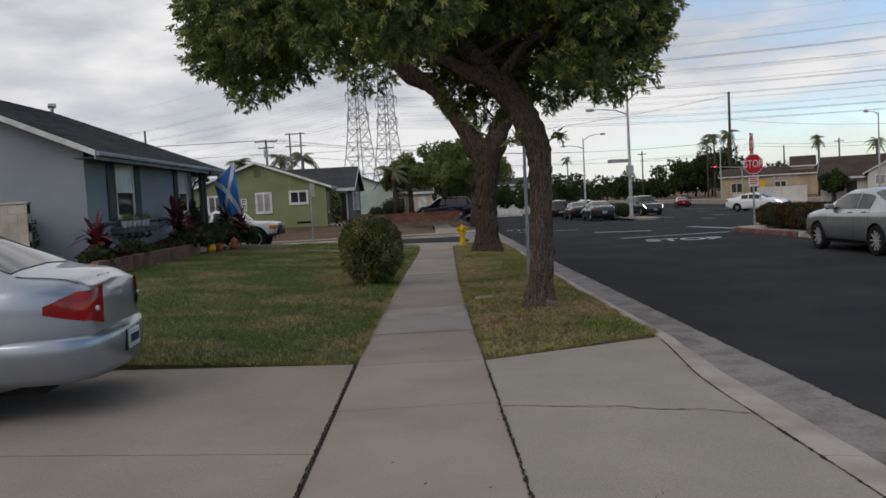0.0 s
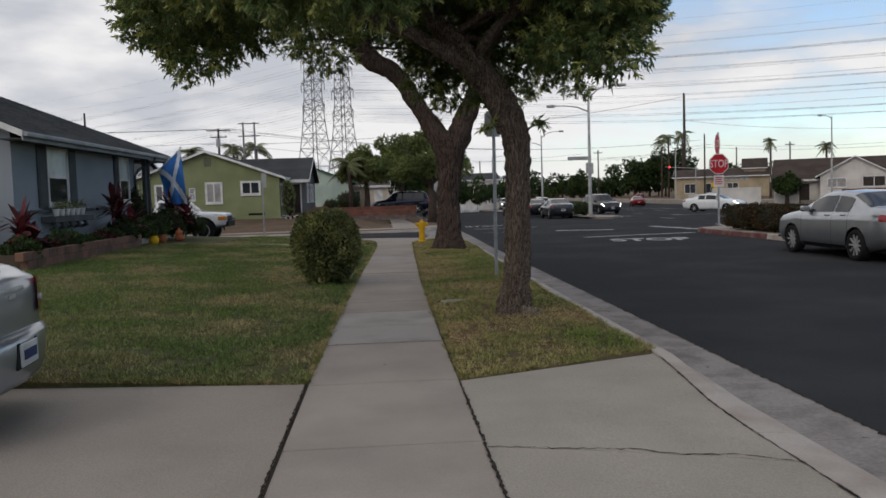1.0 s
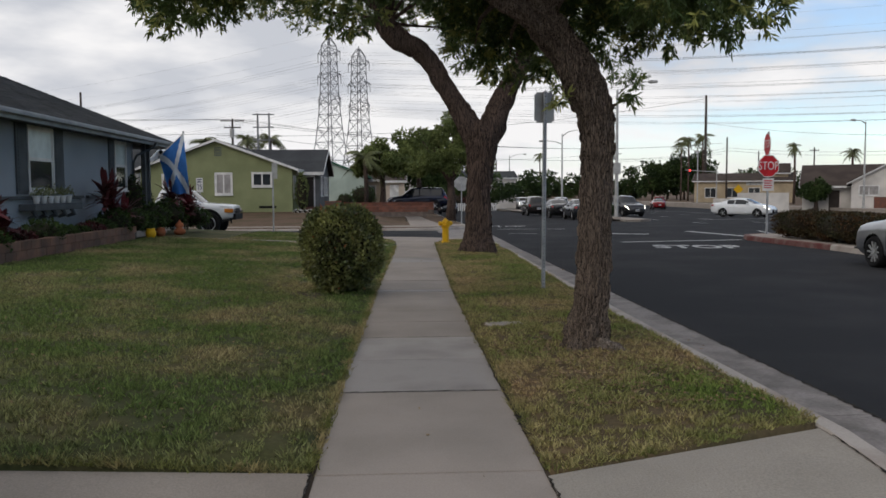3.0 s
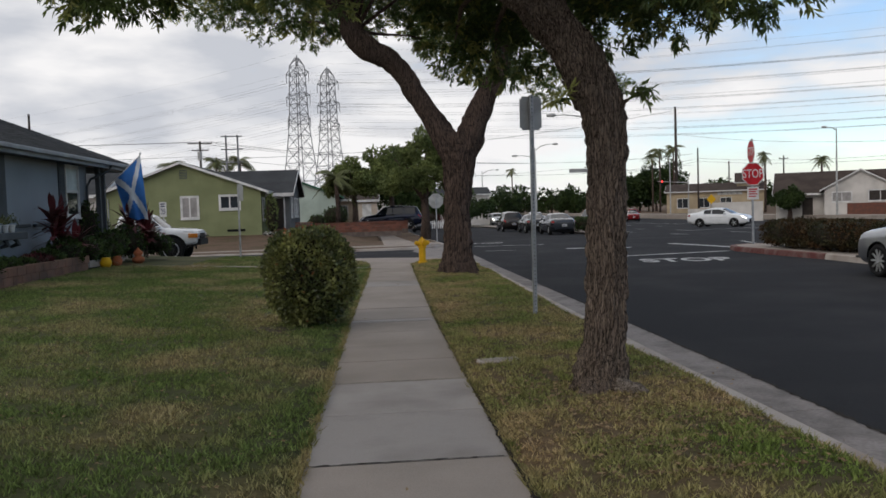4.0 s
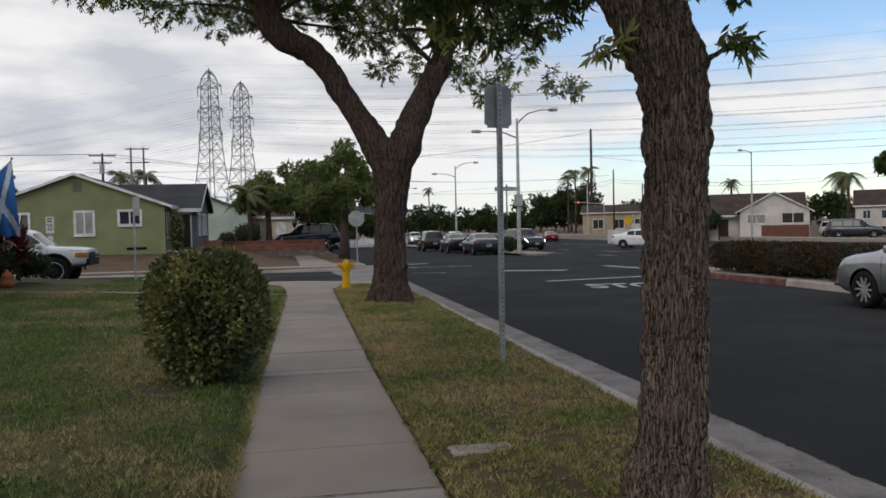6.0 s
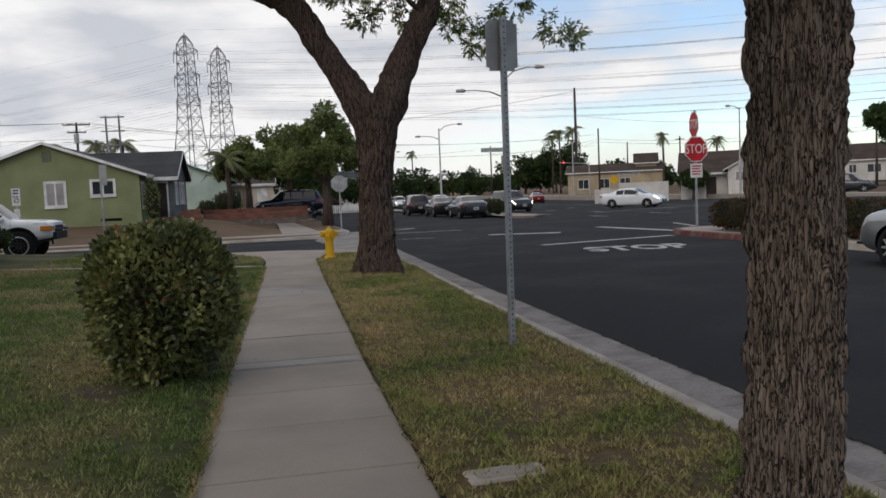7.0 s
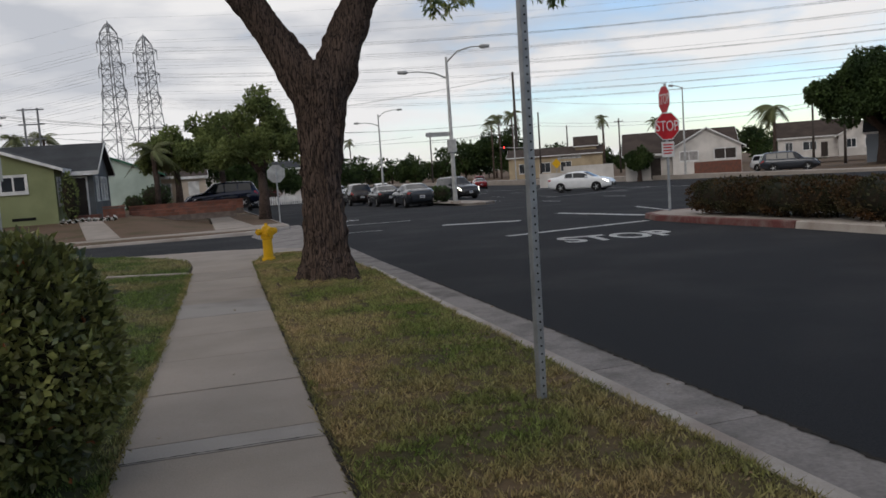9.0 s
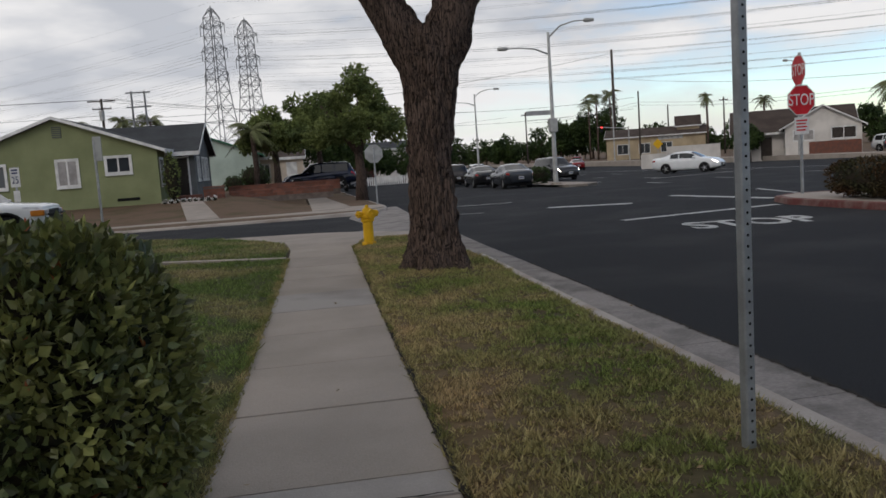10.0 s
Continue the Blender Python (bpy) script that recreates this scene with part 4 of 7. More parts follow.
bm = bmesh.new()
bmesh.ops.create_circle(bm, cap_ends=True, cap_tris=True, segments=40, radius=1.0)
for v in bm.verts:
    q = 1 + 0.25 * noise.noise(v.co * 2.5)
    v.co = Vector((-1.75 + v.co.x * 1.0 * q, 15.3 + v.co.y * 0.5 * q, 0))
    v.co.z = lawn_h(v.co.x, v.co.y) + 0.012 - 0.03 * (1 if v.is_boundary else 0)
tagged(part("bare_patch", bm, M["soil"]), "bare brown earth patch beside the bush", "bare earth", "", "structure")


# ---------------- street furniture ----------------
def sign_post():
    root = thing("street_sign", "square-tube galvanised post with a blank grey sign back", "street sign", (1.88, 16.1, 0))
    post = bmesh.new()
    w = 0.026
    box(post, -w, w, -w, w, -0.1, 2.98, bevel=0.006)
    part("post", post, M["steel"], root)
    hole = M["hole"]
    rh_ = 0.0072
    for z in np.arange(0.05, 2.95, 0.0508 * 1.0):
        for (dx, dy) in ((0, -1), (1, 0)):
            bm = bmesh.new()
            vs = []
            for k in range(8):
                a = 2 * math.pi * k / 8
                c, s = math.cos(a) * rh_, math.sin(a) * rh_
                vs.append(bm.verts.new((c if dy else (w + 0.002), -(w + 0.002) if dy else c, z + s)))
            bm.faces.new(vs if dy else vs)
            part("hole", bm, hole, root)
    plate = bmesh.new()
    box(plate, -0.155, 0.155, 0.030, 0.034, 2.51, 2.965)
    bmesh.ops.bevel(plate, geom=[e for e in plate.edges if abs(e.verts[0].co.y - e.verts[1].co.y) > 0.003], offset=0.03, segments=4, affect="EDGES")
    part("sign_plate", plate, M["sign_back"], root, "bare metal back of a sign")
    for z in (2.6, 2.88):
        part("bolt", tubem([(0, -0.034, z), (0, -0.026, z)], [0.009, 0.009], 6), M["steel"], root)
    root.matrix_world = pose(1.862, 16.0, 0, 0, 0.4, 8)
    return root


M["hole"] = mat("dark_hole", (0.01, 0.01, 0.01), 0.9, 0.1, 2, 10, 0)
sign_post()


def lathe(bm, prof, seg=20, cx=0, cy=0):
    rings = []
    for r0, z in prof:
        rings.append([bm.verts.new((cx + r0 * math.cos(2 * math.pi * k / seg), cy + r0 * math.sin(2 * math.pi * k / seg), z)) for k in range(seg)])
    for a, b in zip(rings, rings[1:]):
        for k in range(seg):
            bm.faces.new((a[k], a[(k + 1) % seg], b[(k + 1) % seg], b[k]))
    bm.faces.new(rings[0][::-1])
    bm.faces.new(rings[-1])
    return bm


def hydrant():
    root = thing("fire_hydrant", "yellow painted fire hydrant at the end of the verge", "fire hydrant", (1.05, 27.5, 0.0), 25)
    part("barrel", lathe(bmesh.new(), [(0.13, 0), (0.13, 0.05), (0.095, 0.07), (0.092, 0.42), (0.12, 0.44), (0.12, 0.48), (0.10, 0.50)]), M["yellow"], root, smooth=False)
    part("bonnet", lathe(bmesh.new(), [(0.135, 0.50), (0.14, 0.53), (0.11, 0.56), (0.10, 0.62), (0.07, 0.67), (0.035, 0.69), (0.03, 0.73), (0.0, 0.735)][:-1]), M["yellow"], root)
    for a, rr, ln in ((0, 0.055, 0.20), (math.pi, 0.055, 0.20), (-math.pi / 2, 0.075, 0.19)):
        d = Vector((math.cos(a), math.sin(a), 0))
        o = part("outlet", tubem([d * 0.06 + Vector((0, 0, 0.57)), d * (ln - 0.06) + Vector((0, 0, 0.57)), d * (ln - 0.055) + Vector((0, 0, 0.57)), d * ln + Vector((0, 0, 0.57))], [rr * 0.85, rr * 0.85, rr * 1.15, rr * 1.1], 14), M["yellow"], root)
        part("cap_nut", tubem([d * ln + Vector((0, 0, 0.57)), d * (ln + 0.035) + Vector((0, 0, 0.57))], [0.02, 0.02], 5), M["yellow"], o)
    for k in range(8):
        a = k * math.pi / 4
        part("bolt", tubem([(0.115 * math.cos(a), 0.115 * math.sin(a), 0.03), (0.115 * math.cos(a), 0.115 * math.sin(a), 0.07)], [0.013, 0.013], 6), M["yellow"], root)


hydrant()
box_lid = thing("meter_box", "concrete utility box lid sunk in the grass", "utility box", (0.84, 12.71, 0.0), 3)
part("rim", boxm(-0.21, 0.21, -0.10, 0.10, -0.15, 0.035, bevel=0.012), M["kerb"], box_lid)
part("lid", boxm(-0.165, 0.165, -0.06, 0.06, 0.02, 0.043, bevel=0.006), M["concrete_light"], box_lid)


def text_mesh(body, size, name, bold=0.0):
    cu = bpy.data.curves.new(name, "FONT")
    cu.body, cu.size, cu.align_x, cu.align_y, cu.extrude, cu.offset = body, size, "CENTER", "CENTER", 0.002, bold
    ob = bpy.data.objects.new(name, cu)
    scene.collection.objects.link(ob)
    dg = bpy.context.evaluated_depsgraph_get()
    me = bpy.data.meshes.new_from_object(ob.evaluated_get(dg))
    bpy.data.objects.remove(ob)
    bpy.data.curves.remove(cu)
    me.materials.clear()
    return me


def octagon(rad, y0, y1):
    bm = bmesh.new()
    a = [(rad * math.cos(math.pi / 8 + k * math.pi / 4), rad * math.sin(math.pi / 8 + k * math.pi / 4)) for k in range(8)]
    lo = [bm.verts.new((x, y0, z)) for x, z in a]
    hi = [bm.verts.new((x, y1, z)) for x, z in a]
    bm.faces.new(lo)
    bm.faces.new(hi[::-1])
    for i in range(8):
        j = (i + 1) % 8
        bm.faces.new((lo[j], lo[i], hi[i], hi[j]))
    return bm


def stop_plate(parent, rad, y, z, rz, reverse=False):
    """One octagonal plate on the post, facing -y before its turn."""
    m = Matrix.Translation((0, 0, z)) @ pose(0, 0, 0, 0, 0, rz)
    face = part("sign_plate", octagon(rad, y - 0.004, y), M["sign_back"], parent, "plain metal sign back" if reverse else "")
    face.matrix_local = m
    if not reverse:
        for nm, rr, yy, mt in (("white_border", rad * 0.985, y - 0.006, M["white"]), ("red_field", rad * 0.93, y - 0.009, M["sign_red"])):
            part(nm, octagon(rr, yy, yy + 0.004), mt, face)
        t = part("word", text_mesh("STOP", rad * 0.80, "word"), M["white"], face)
        t.matrix_local = pose(0, y - 0.013, 0, 90, 0, 0) @ Matrix.Diagonal((0.92, 1.25, 1, 1))
    return face


stop = thing("stop_sign", "red octagonal stop signs on one galvanised post on the island", "stop sign", (12.58, 32.0, 0.0))
part("post", boxm(-0.03, 0.03, -0.03, 0.03, -0.1, 3.5, bevel=0.006), M["steel"], stop)
stop_plate(stop, 0.41, -0.035, 2.31, 0)
stop_plate(stop, 0.41, -0.035, 3.06, -98)
plate = part("notice_plate", boxm(-0.2, 0.2, -0.04, -0.034, 1.45, 1.88, bevel=0.002), M["white"], stop, "white notice plate with red lines")
for k, zz in enumerate((1.80, 1.72, 1.64, 1.56)):
    part("text_bar", boxm(-0.15, 0.15 - 0.04 * (k % 2), -0.044, -0.0405, zz - 0.02, zz + 0.018), M["sign_red"], plate)

side_stop = thing("stop_sign", "octagonal stop sign seen from its bare back", "stop sign", (3.1, 48.0, fall(48) + 0.0))
part("post", boxm(-0.03, 0.03, -0.03, 0.03, -0.2, 2.45, bevel=0.006), M["steel"], side_stop)
stop_plate(side_stop, 0.41, 0.035, 2.15, 0, True)

nopark = thing("street_sign", "narrow parking sign on a thin post by the side street", "street sign", (-4.6, 32.5, 0.1))
part("post", boxm(-0.025, 0.025, -0.025, 0.025, -0.3, 2.3, bevel=0.004), M["steel"], nopark)
part("sign_plate", boxm(-0.02, 0.16, -0.02, 0.02, 1.85, 2.4, bevel=0.004), M["sign_back"], nopark)

# ---------------- houses ----------------
def wall_window(house, face, a0, a1, z0, z1, at, panes=2, frame_w=0.07, mat_pane=None, sill=True, split="v"):
    """A framed window on a wall. face: the outward side ('-y', '+x', ...), at: the wall's plane; a0..a1 along the wall."""
    axis = 0 if face[1] == "y" else 1
    sgn = -1 if face[0] == "-" else 1

    def bx(u0, u1, d0, d1, w0, w1, bev=0.0):
        lo, hi = sorted((at + sgn * d0, at + sgn * d1))
        return boxm(u0, u1, lo, hi, w0, w1, bevel=bev) if axis == 0 else boxm(lo, hi, u0, u1, w0, w1, bevel=bev)
    win = part("window", bx(a0 + 0.01, a1 - 0.01, 0.002, 0.012, z0 + 0.01, z1 - 0.01), M["hole"], house)
    bm = bx(a0 - frame_w, a0, 0.0, 0.05, z0 - frame_w, z1 + frame_w)
    for args in ((a1, a1 + frame_w, 0.0, 0.05, z0 - frame_w, z1 + frame_w), (a0, a1, 0.0, 0.05, z1, z1 + frame_w), (a0, a1, 0.0, 0.05, z0 - frame_w, z0)):
        lo, hi = sorted((at + sgn * args[2], at + sgn * args[3]))
        if axis == 0:
            box(bm, args[0], args[1], lo, hi, args[4], args[5])
        else:
            box(bm, lo, hi, args[0], args[1], args[4], args[5])
    part("window_frame", bm, M["white"], win)
    if split == "v":
        w = (a1 - a0) / panes
        cells = [(a0 + k * w + 0.015, a0 + (k + 1) * w - 0.015, z0 + 0.015, z1 - 0.015) for k in range(panes)]
    else:
        w = (z1 - z0) / panes
        cells = [(a0 + 0.015, a1 - 0.015, z0 + k * w + 0.015, z0 + (k + 1) * w - 0.015) for k in range(panes)]
    for k, (u0, u1, w0, w1) in enumerate(cells):
        part("pane", bx(u0, u1, 0.016, 0.022, w0, w1), (mat_pane[k % len(mat_pane)] if mat_pane else M["glass"]), win)
        e = 0.022
        bm = bx(u0 - 0.015, u0 + e, 0.012, 0.035, w0 - 0.015, w1 + 0.015)
        for q in ((u1 - e, u1 + 0.015, w0 - 0.015, w1 + 0.015), (u0 + e, u1 - e, w1 - e, w1 + 0.015), (u0 + e, u1 - e, w0 - 0.015, w0 + e)):
            lo, hi = sorted((at + sgn * 0.012, at + sgn * 0.035))
            if axis == 0:
                box(bm, q[0], q[1], lo, hi, q[2], q[3])
            else:
                box(bm, lo, hi, q[0], q[1], q[2], q[3])
        part("sash", bm, M["white"], win)
    if sill:
        part("sill", bx(a0 - 0.1, a1 + 0.1, 0.0, 0.09, z0 - frame_w - 0.04, z0 - frame_w + 0.002), M["white"], win)
    return win


def roof_slab(bm, quad, th=0.12):
    """A sloping roof plane with thickness, from its corners in order."""
    hi = [bm.verts.new(p) for p in quad]
    lo = [bm.verts.new((p[0], p[1], p[2] - th)) for p in quad]
    bm.faces.new(hi)
    bm.faces.new(lo[::-1])
    n = len(quad)
    for i in range(n):
        j = (i + 1) % n
        bm.faces.new((lo[i], lo[j], hi[j], hi[i]))
    return bm


def gable_block(house, x0, x1, y0, y1, z0, ze, zr, axis, wall, roof, over=0.4, rake=0.3, trim=None):
    """Walls with two gables and a pitched roof; the ridge runs along axis."""
    bm = bmesh.new()
    if axis == "y":
        xm = (x0 + x1) / 2
        prof = [(x0, z0), (x1, z0), (x1, ze), (xm, zr), (x0, ze)]
        a = [bm.verts.new((px, y0, pz)) for px, pz in prof]
        b = [bm.verts.new((px, y1, pz)) for px, pz in prof]
    else:
        ym = (y0 + y1) / 2
        prof = [(y0, z0), (y1, z0), (y1, ze), (ym, zr), (y0, ze)]
        a = [bm.verts.new((x0, py, pz)) for py, pz in prof]
        b = [bm.verts.new((x1, py, pz)) for py, pz in prof]
    bm.faces.new(a)
    bm.faces.new(b[::-1])
    for i in range(5):
        j = (i + 1) % 5
        bm.faces.new((a[j], a[i], b[i], b[j]))
    bmesh.ops.recalc_face_normals(bm, faces=bm.faces)
    part("wall", bm, wall, house)
    half = ((x1 - x0) if axis == "y" else (y1 - y0)) / 2
    slope = (zr - ze) / half
    t = 0.13
    for sgn in (-1, 1):
        bm = bmesh.new()
        eb = bmesh.new()
        if axis == "y":
            xe = (x0 + x1) / 2 + sgn * (half + over)
            q = [((x0 + x1) / 2, y0 - rake, zr + t), (xe, y0 - rake, ze - slope * over + t), (xe, y1 + rake, ze - slope * over + t), ((x0 + x1) / 2, y1 + rake, zr + t)]
            box(eb, min(xe, xe + sgn * 0.03), max(xe, xe + sgn * 0.03), y0 - rake, y1 + rake, ze - slope * over - 0.06, ze - slope * over + t + 0.01)
            rk = [((x0 + x1) / 2, y0 - rake - 0.03, zr + t + 0.01), (xe, y0 - rake - 0.03, ze - slope * over + t + 0.01), (xe, y0 - rake - 0.002, ze - slope * over + t + 0.01), ((x0 + x1) / 2, y0 - rake - 0.002, zr + t + 0.01)]
            rk2 = [(p[0], p[1] + (y1 - y0) + 2 * rake + 0.032, p[2]) for p in rk]
        else:
            ye = (y0 + y1) / 2 + sgn * (half + over)
            q = [(x0 - rake, (y0 + y1) / 2, zr + t), (x0 - rake, ye, ze - slope * over + t), (x1 + rake, ye, ze - slope * over + t), (x1 + rake, (y0 + y1) / 2, zr + t)]
            box(eb, x0 - rake, x1 + rake, min(ye, ye + sgn * 0.03), max(ye, ye + sgn * 0.03), ze - slope * over - 0.06, ze - slope * over + t + 0.01)
            rk = [(x0 - rake - 0.03, (y0 + y1) / 2, zr + t + 0.01), (x0 - rake - 0.03, ye, ze - slope * over + t + 0.01), (x0 - rake - 0.002, ye, ze - slope * over + t + 0.01), (x0 - rake - 0.002, (y0 + y1) / 2, zr + t + 0.01)]
            rk2 = [(p[0] + (x1 - x0) + 2 * rake + 0.032, p[1], p[2]) for p in rk]
        roof_slab(bm, q)
        bmesh.ops.recalc_face_normals(bm, faces=bm.faces)
        r = part("roof", bm, roof, house)
        for k in (rk, rk2):
            b2 = roof_slab(bmesh.new(), k, 0.14)
            bmesh.ops.recalc_face_normals(b2, faces=b2.faces)
            part("bargeboard", b2, trim or M["white"], r)
        part("fascia", eb, trim or M["white"], r)


# grey house beside the lawn: south gable, hipped north end over a porch
gh = thing("house", "grey stucco bungalow with dark shingled roof and shutters", "house", (-12.0, 24.0, 0.0))
gh_off = Matrix.Translation((12.0, -24.0, 0.0))


def ghp(name, bm, m, parent=None, label=""):
    """A part of the grey house given in world coordinates."""
    bm.transform(gh_off)
    return part(name, bm, m, parent or gh, label)


SL = 0.425
bm = bmesh.new()
prof = [(-16.1, 0.0), (-7.9, 0.0), (-7.9, 3.2), (-12.0, 4.93), (-16.1, 3.2)]
a = [bm.verts.new((x, 19.35, z)) for x, z in prof]
b = [bm.verts.new((x, 26.6, z)) for x, z in prof]
bm.faces.new(a)
bm.faces.new(b[::-1])
for i in range(5):
    j = (i + 1) % 5
    bm.faces.new((a[j], a[i], b[i], b[j]))
bmesh.ops.recalc_face_normals(bm, faces=bm.faces)
ghp("wall", bm, M["stucco_grey"])
ghp("wall", boxm(-16.1, -7.9, 26.602, 28.0, 0.0, 3.0), M["stucco_grey"])
ghp("wall", boxm(-16.1, -9.9, 28.002, 30.4, 0.0, 2.9), M["stucco_grey"])
ghp("porch_floor", boxm(-9.9, -7.5, 28.01, 31.0, 0.0, 0.42), M["concrete"])
EZ, RZ, RX = 3.07, 5.05, -12.0
east = [(RX, 18.75, RZ), (-7.4, 18.75, EZ), (-7.4, 31.0, EZ), (RX, 27.2, RZ)]
west = [(RX, 27.2, RZ), (-16.6, 31.0, EZ), (-16.6, 18.75, EZ), (RX, 18.75, RZ)]
north = [(RX, 27.2, RZ), (-7.4, 31.0, EZ), (-16.6, 31.0, EZ)]
roofs = []
for q in (east, west, north):
    bm = roof_slab(bmesh.new(), q, 0.12)
    bmesh.ops.recalc_face_normals(bm, faces=bm.faces)
    roofs.append(ghp("roof", bm, M["shingle"]))
rs = random.Random(8)
tabs = bmesh.new()
for row in range(34):
    f0 = row / 34
    f1 = (row + 1) / 34 + 0.004
    x0, x1 = -7.4 - 4.6 * f0, -7.4 - 4.6 * f1
    z0, z1 = EZ + 1.98 * f0 + 0.004, EZ + 1.98 * f1 + 0.004
    y = 18.76 - rs.random() * 0.3
    yend = 31.0 - 3.8 * f1
    while y < yend - 0.05:
        w = rs.uniform(0.22, 0.36)
        ya, yb = max(y, 18.76), min(y + w, yend)
        lift = rs.uniform(0.008, 0.02)
        if yb - ya > 0.03:
            vs = [tabs.verts.new(p) for p in ((x0, ya, z0 + lift), (x0, yb - 0.006, z0 + lift), (x1, yb - 0.006, z1), (x1, ya, z1), (x0, ya, z0 - 0.002), (x0, yb - 0.006, z0 - 0.002))]
            tabs.faces.new(vs[:4])
            tabs.faces.new((vs[4], vs[5], vs[1], vs[0]))
        y += w
M["tab"] = mat("shingle_tabs", (0.056, 0.059, 0.062), 0.95, 0.3, 0.7, 40, 0.3, second=(0.042, 0.044, 0.047), isl=0.22)
tagged(ghp("shingles", tabs, M["tab"], roofs[0]), kind="stuff")
M["eave_grey"] = mat("eave_grey_paint", (0.33, 0.35, 0.37), 0.7, 0.1, 2, 30, 0.1)
ghp("fascia", boxm(-7.4, -7.37, 18.72, 31.03, EZ - 0.20, EZ + 0.0), M["eave_grey"], roofs[0])
ghp("gutter", boxm(-7.37, -7.27, 18.72, 31.03, EZ - 0.12, EZ - 0.03, bevel=0.015), M["eave_grey"], roofs[0])
ghp("fascia", boxm(-16.6, -7.4, 31.0, 31.03, EZ - 0.18, EZ), M["eave_grey"], roofs[2])
for sg in (1, -1):
    q = [(RX, 18.70, RZ + 0.02), (RX + sg * 4.63, 18.70, EZ + 0.005), (RX + sg * 4.63, 18.748, EZ + 0.005), (RX, 18.748, RZ + 0.02)]
    bm = roof_slab(bmesh.new(), q, 0.13)
    bmesh.ops.recalc_face_normals(bm, faces=bm.faces)
    ghp("bargeboard", bm, M["white"], roofs[0])
ghp("soffit", boxm(-7.9, -7.4, 18.8, 31.0, EZ - 0.16, EZ - 0.14), M["trim_dark"])
for y0, y1 in ((20.60, 21.10), (22.44, 22.94), (25.95, 26.32)):
    sh = ghp("shutter", boxm(-7.9, -7.86, y0, y1, 1.48, 2.92, bevel=0.006), M["trim_dark"])
    for z in np.arange(1.55, 2.86, 0.085):
        ghp("slat", boxm(-7.862, -7.845, y0 + 0.05, y1 - 0.05, z, z + 0.05), M["trim_dark"], sh)
gx = gh_off @ Vector((-7.9, 0, 0))
# Pale upper panes: the sky mirrored in the glass, put in as colour.
M["sky_pane"] = mat("pale_sky_reflection", (0.72, 0.78, 0.77), 0.25, 0.1, 2, 20, 0.05)
wall_window(gh, "+x", 21.17 - 24, 22.33 - 24, 1.58, 2.84, gx.x, 2, 0.06, [M["glass"], M["sky_pane"]], split="h")
wall_window(gh, "+x", 26.42 - 24, 27.25 - 24, 1.62, 2.84, gx.x, 2, 0.06, [M["glass"], M["sky_pane"]], split="h")
wall_window(gh, "-y", -0.9 + 1.0, 1.1, 1.5, 2.5, 19.35 - 24, 2)
ghp("ledge", boxm(-7.9, -7.82, 19.36, 24.0, 1.37, 1.44, bevel=0.008), M["trim_dark"])
ghp("ledge", boxm(-7.9, -7.82, 24.3, 26.0, 1.37, 1.44, bevel=0.008), M["trim_dark"])
for y in (28.15, 28.55, 30.75):
    ghp("porch_post", boxm(-7.72, -7.60, y, y + 0.12, 0.42, EZ - 0.14, bevel=0.008), M["trim_dark"])
ghp("downpipe", tubem([(-7.33, 28.35, EZ - 0.12), (-7.38, 28.3, EZ - 0.25), (-7.75, 27.9, EZ - 0.5), (-7.84, 27.85, EZ - 0.7), (-7.84, 27.85, 0.5)], [0.035] * 5, 8), M["trim_dark"])
ghp("front_door", boxm(-9.9, -9.85, 28.7, 29.6, 0.42, 2.45, bevel=0.01), M["door"])
ghp("vent_pipe", tubem([(-11.9, 27.0, 4.9), (-11.9, 27.0, 5.2)], [0.06, 0.06], 10), M["steel"], roofs[0])
ghp("vent_cap", tubem([(-12.0, 26.98, 5.22), (-11.78, 27.02, 5.22)], [0.08, 0.08], 10), M["steel"], roofs[0])
ghp("vent_pipe", tubem([(-9.6, 28.8, 3.9), (-9.6, 28.8, 4.45)], [0.035, 0.03], 8), M["wood_pole"], roofs[0])

# flower box and its plants
fb = thing("window_box", "grey window box with scalloped front under the window", "planter box", (-7.72, 21.9, 1.08))
part("trough", boxm(-0.17, 0.16, -1.25, 1.25, 0.06, 0.20, bevel=0.01), M["trim_dark"], fb)
for k in range(5):
    part("bracket", tubem([(0.0, -1.0 + k * 0.5, 0.06), (0.06, -1.0 + k * 0.5, -0.04), (-0.1, -1.0 + k * 0.5, -0.10)], [0.05, 0.06, 0.03], 8), M["trim_dark"], fb)
rs = random.Random(5)
for k in range(6):
    pt = thing("flower_pot", "small white flower pot on the window box", "flower pot", (-7.7, 21.05 + k * 0.33, 1.285), group="pots on the window box")
    part("pot", lathe(bmesh.new(), [(0.05, 0), (0.075, 0.13), (0.085, 0.14), (0.08, 0.16)], 12), M["white"], pt)
    r = np.random.RandomState(k)
    d = r.normal(size=(60, 3)) * np.array([0.06, 0.07, 0.05]) + np.array([0, 0, 0.24])
    w = r.normal(size=(60, 3)) + np.array([0, 0, 0.6])
    w /= np.linalg.norm(w, axis=1)[:, None]
    part("leaves", leaf_mesh("leaves", d, w, 0.07, 0.03, r), M["leaf_bush"], pt)

# block planter in front of the wall
pl = thing("planter", "low planter of reddish concrete blocks along the lawn", "planter", (-6.95, 17.4, 0.17))
rs = random.Random(9)
for course in range(2):
    y = -0.2 * course
    while y < 7.2:
        part("block", boxm(-0.08 + rs.uniform(-.006, .006), 0.08, y, min(y + 0.395, 7.4), 0.16 + course * 0.17, 0.325 + course * 0.17, bevel=0.008), M["planter"], pl)
        y += 0.405
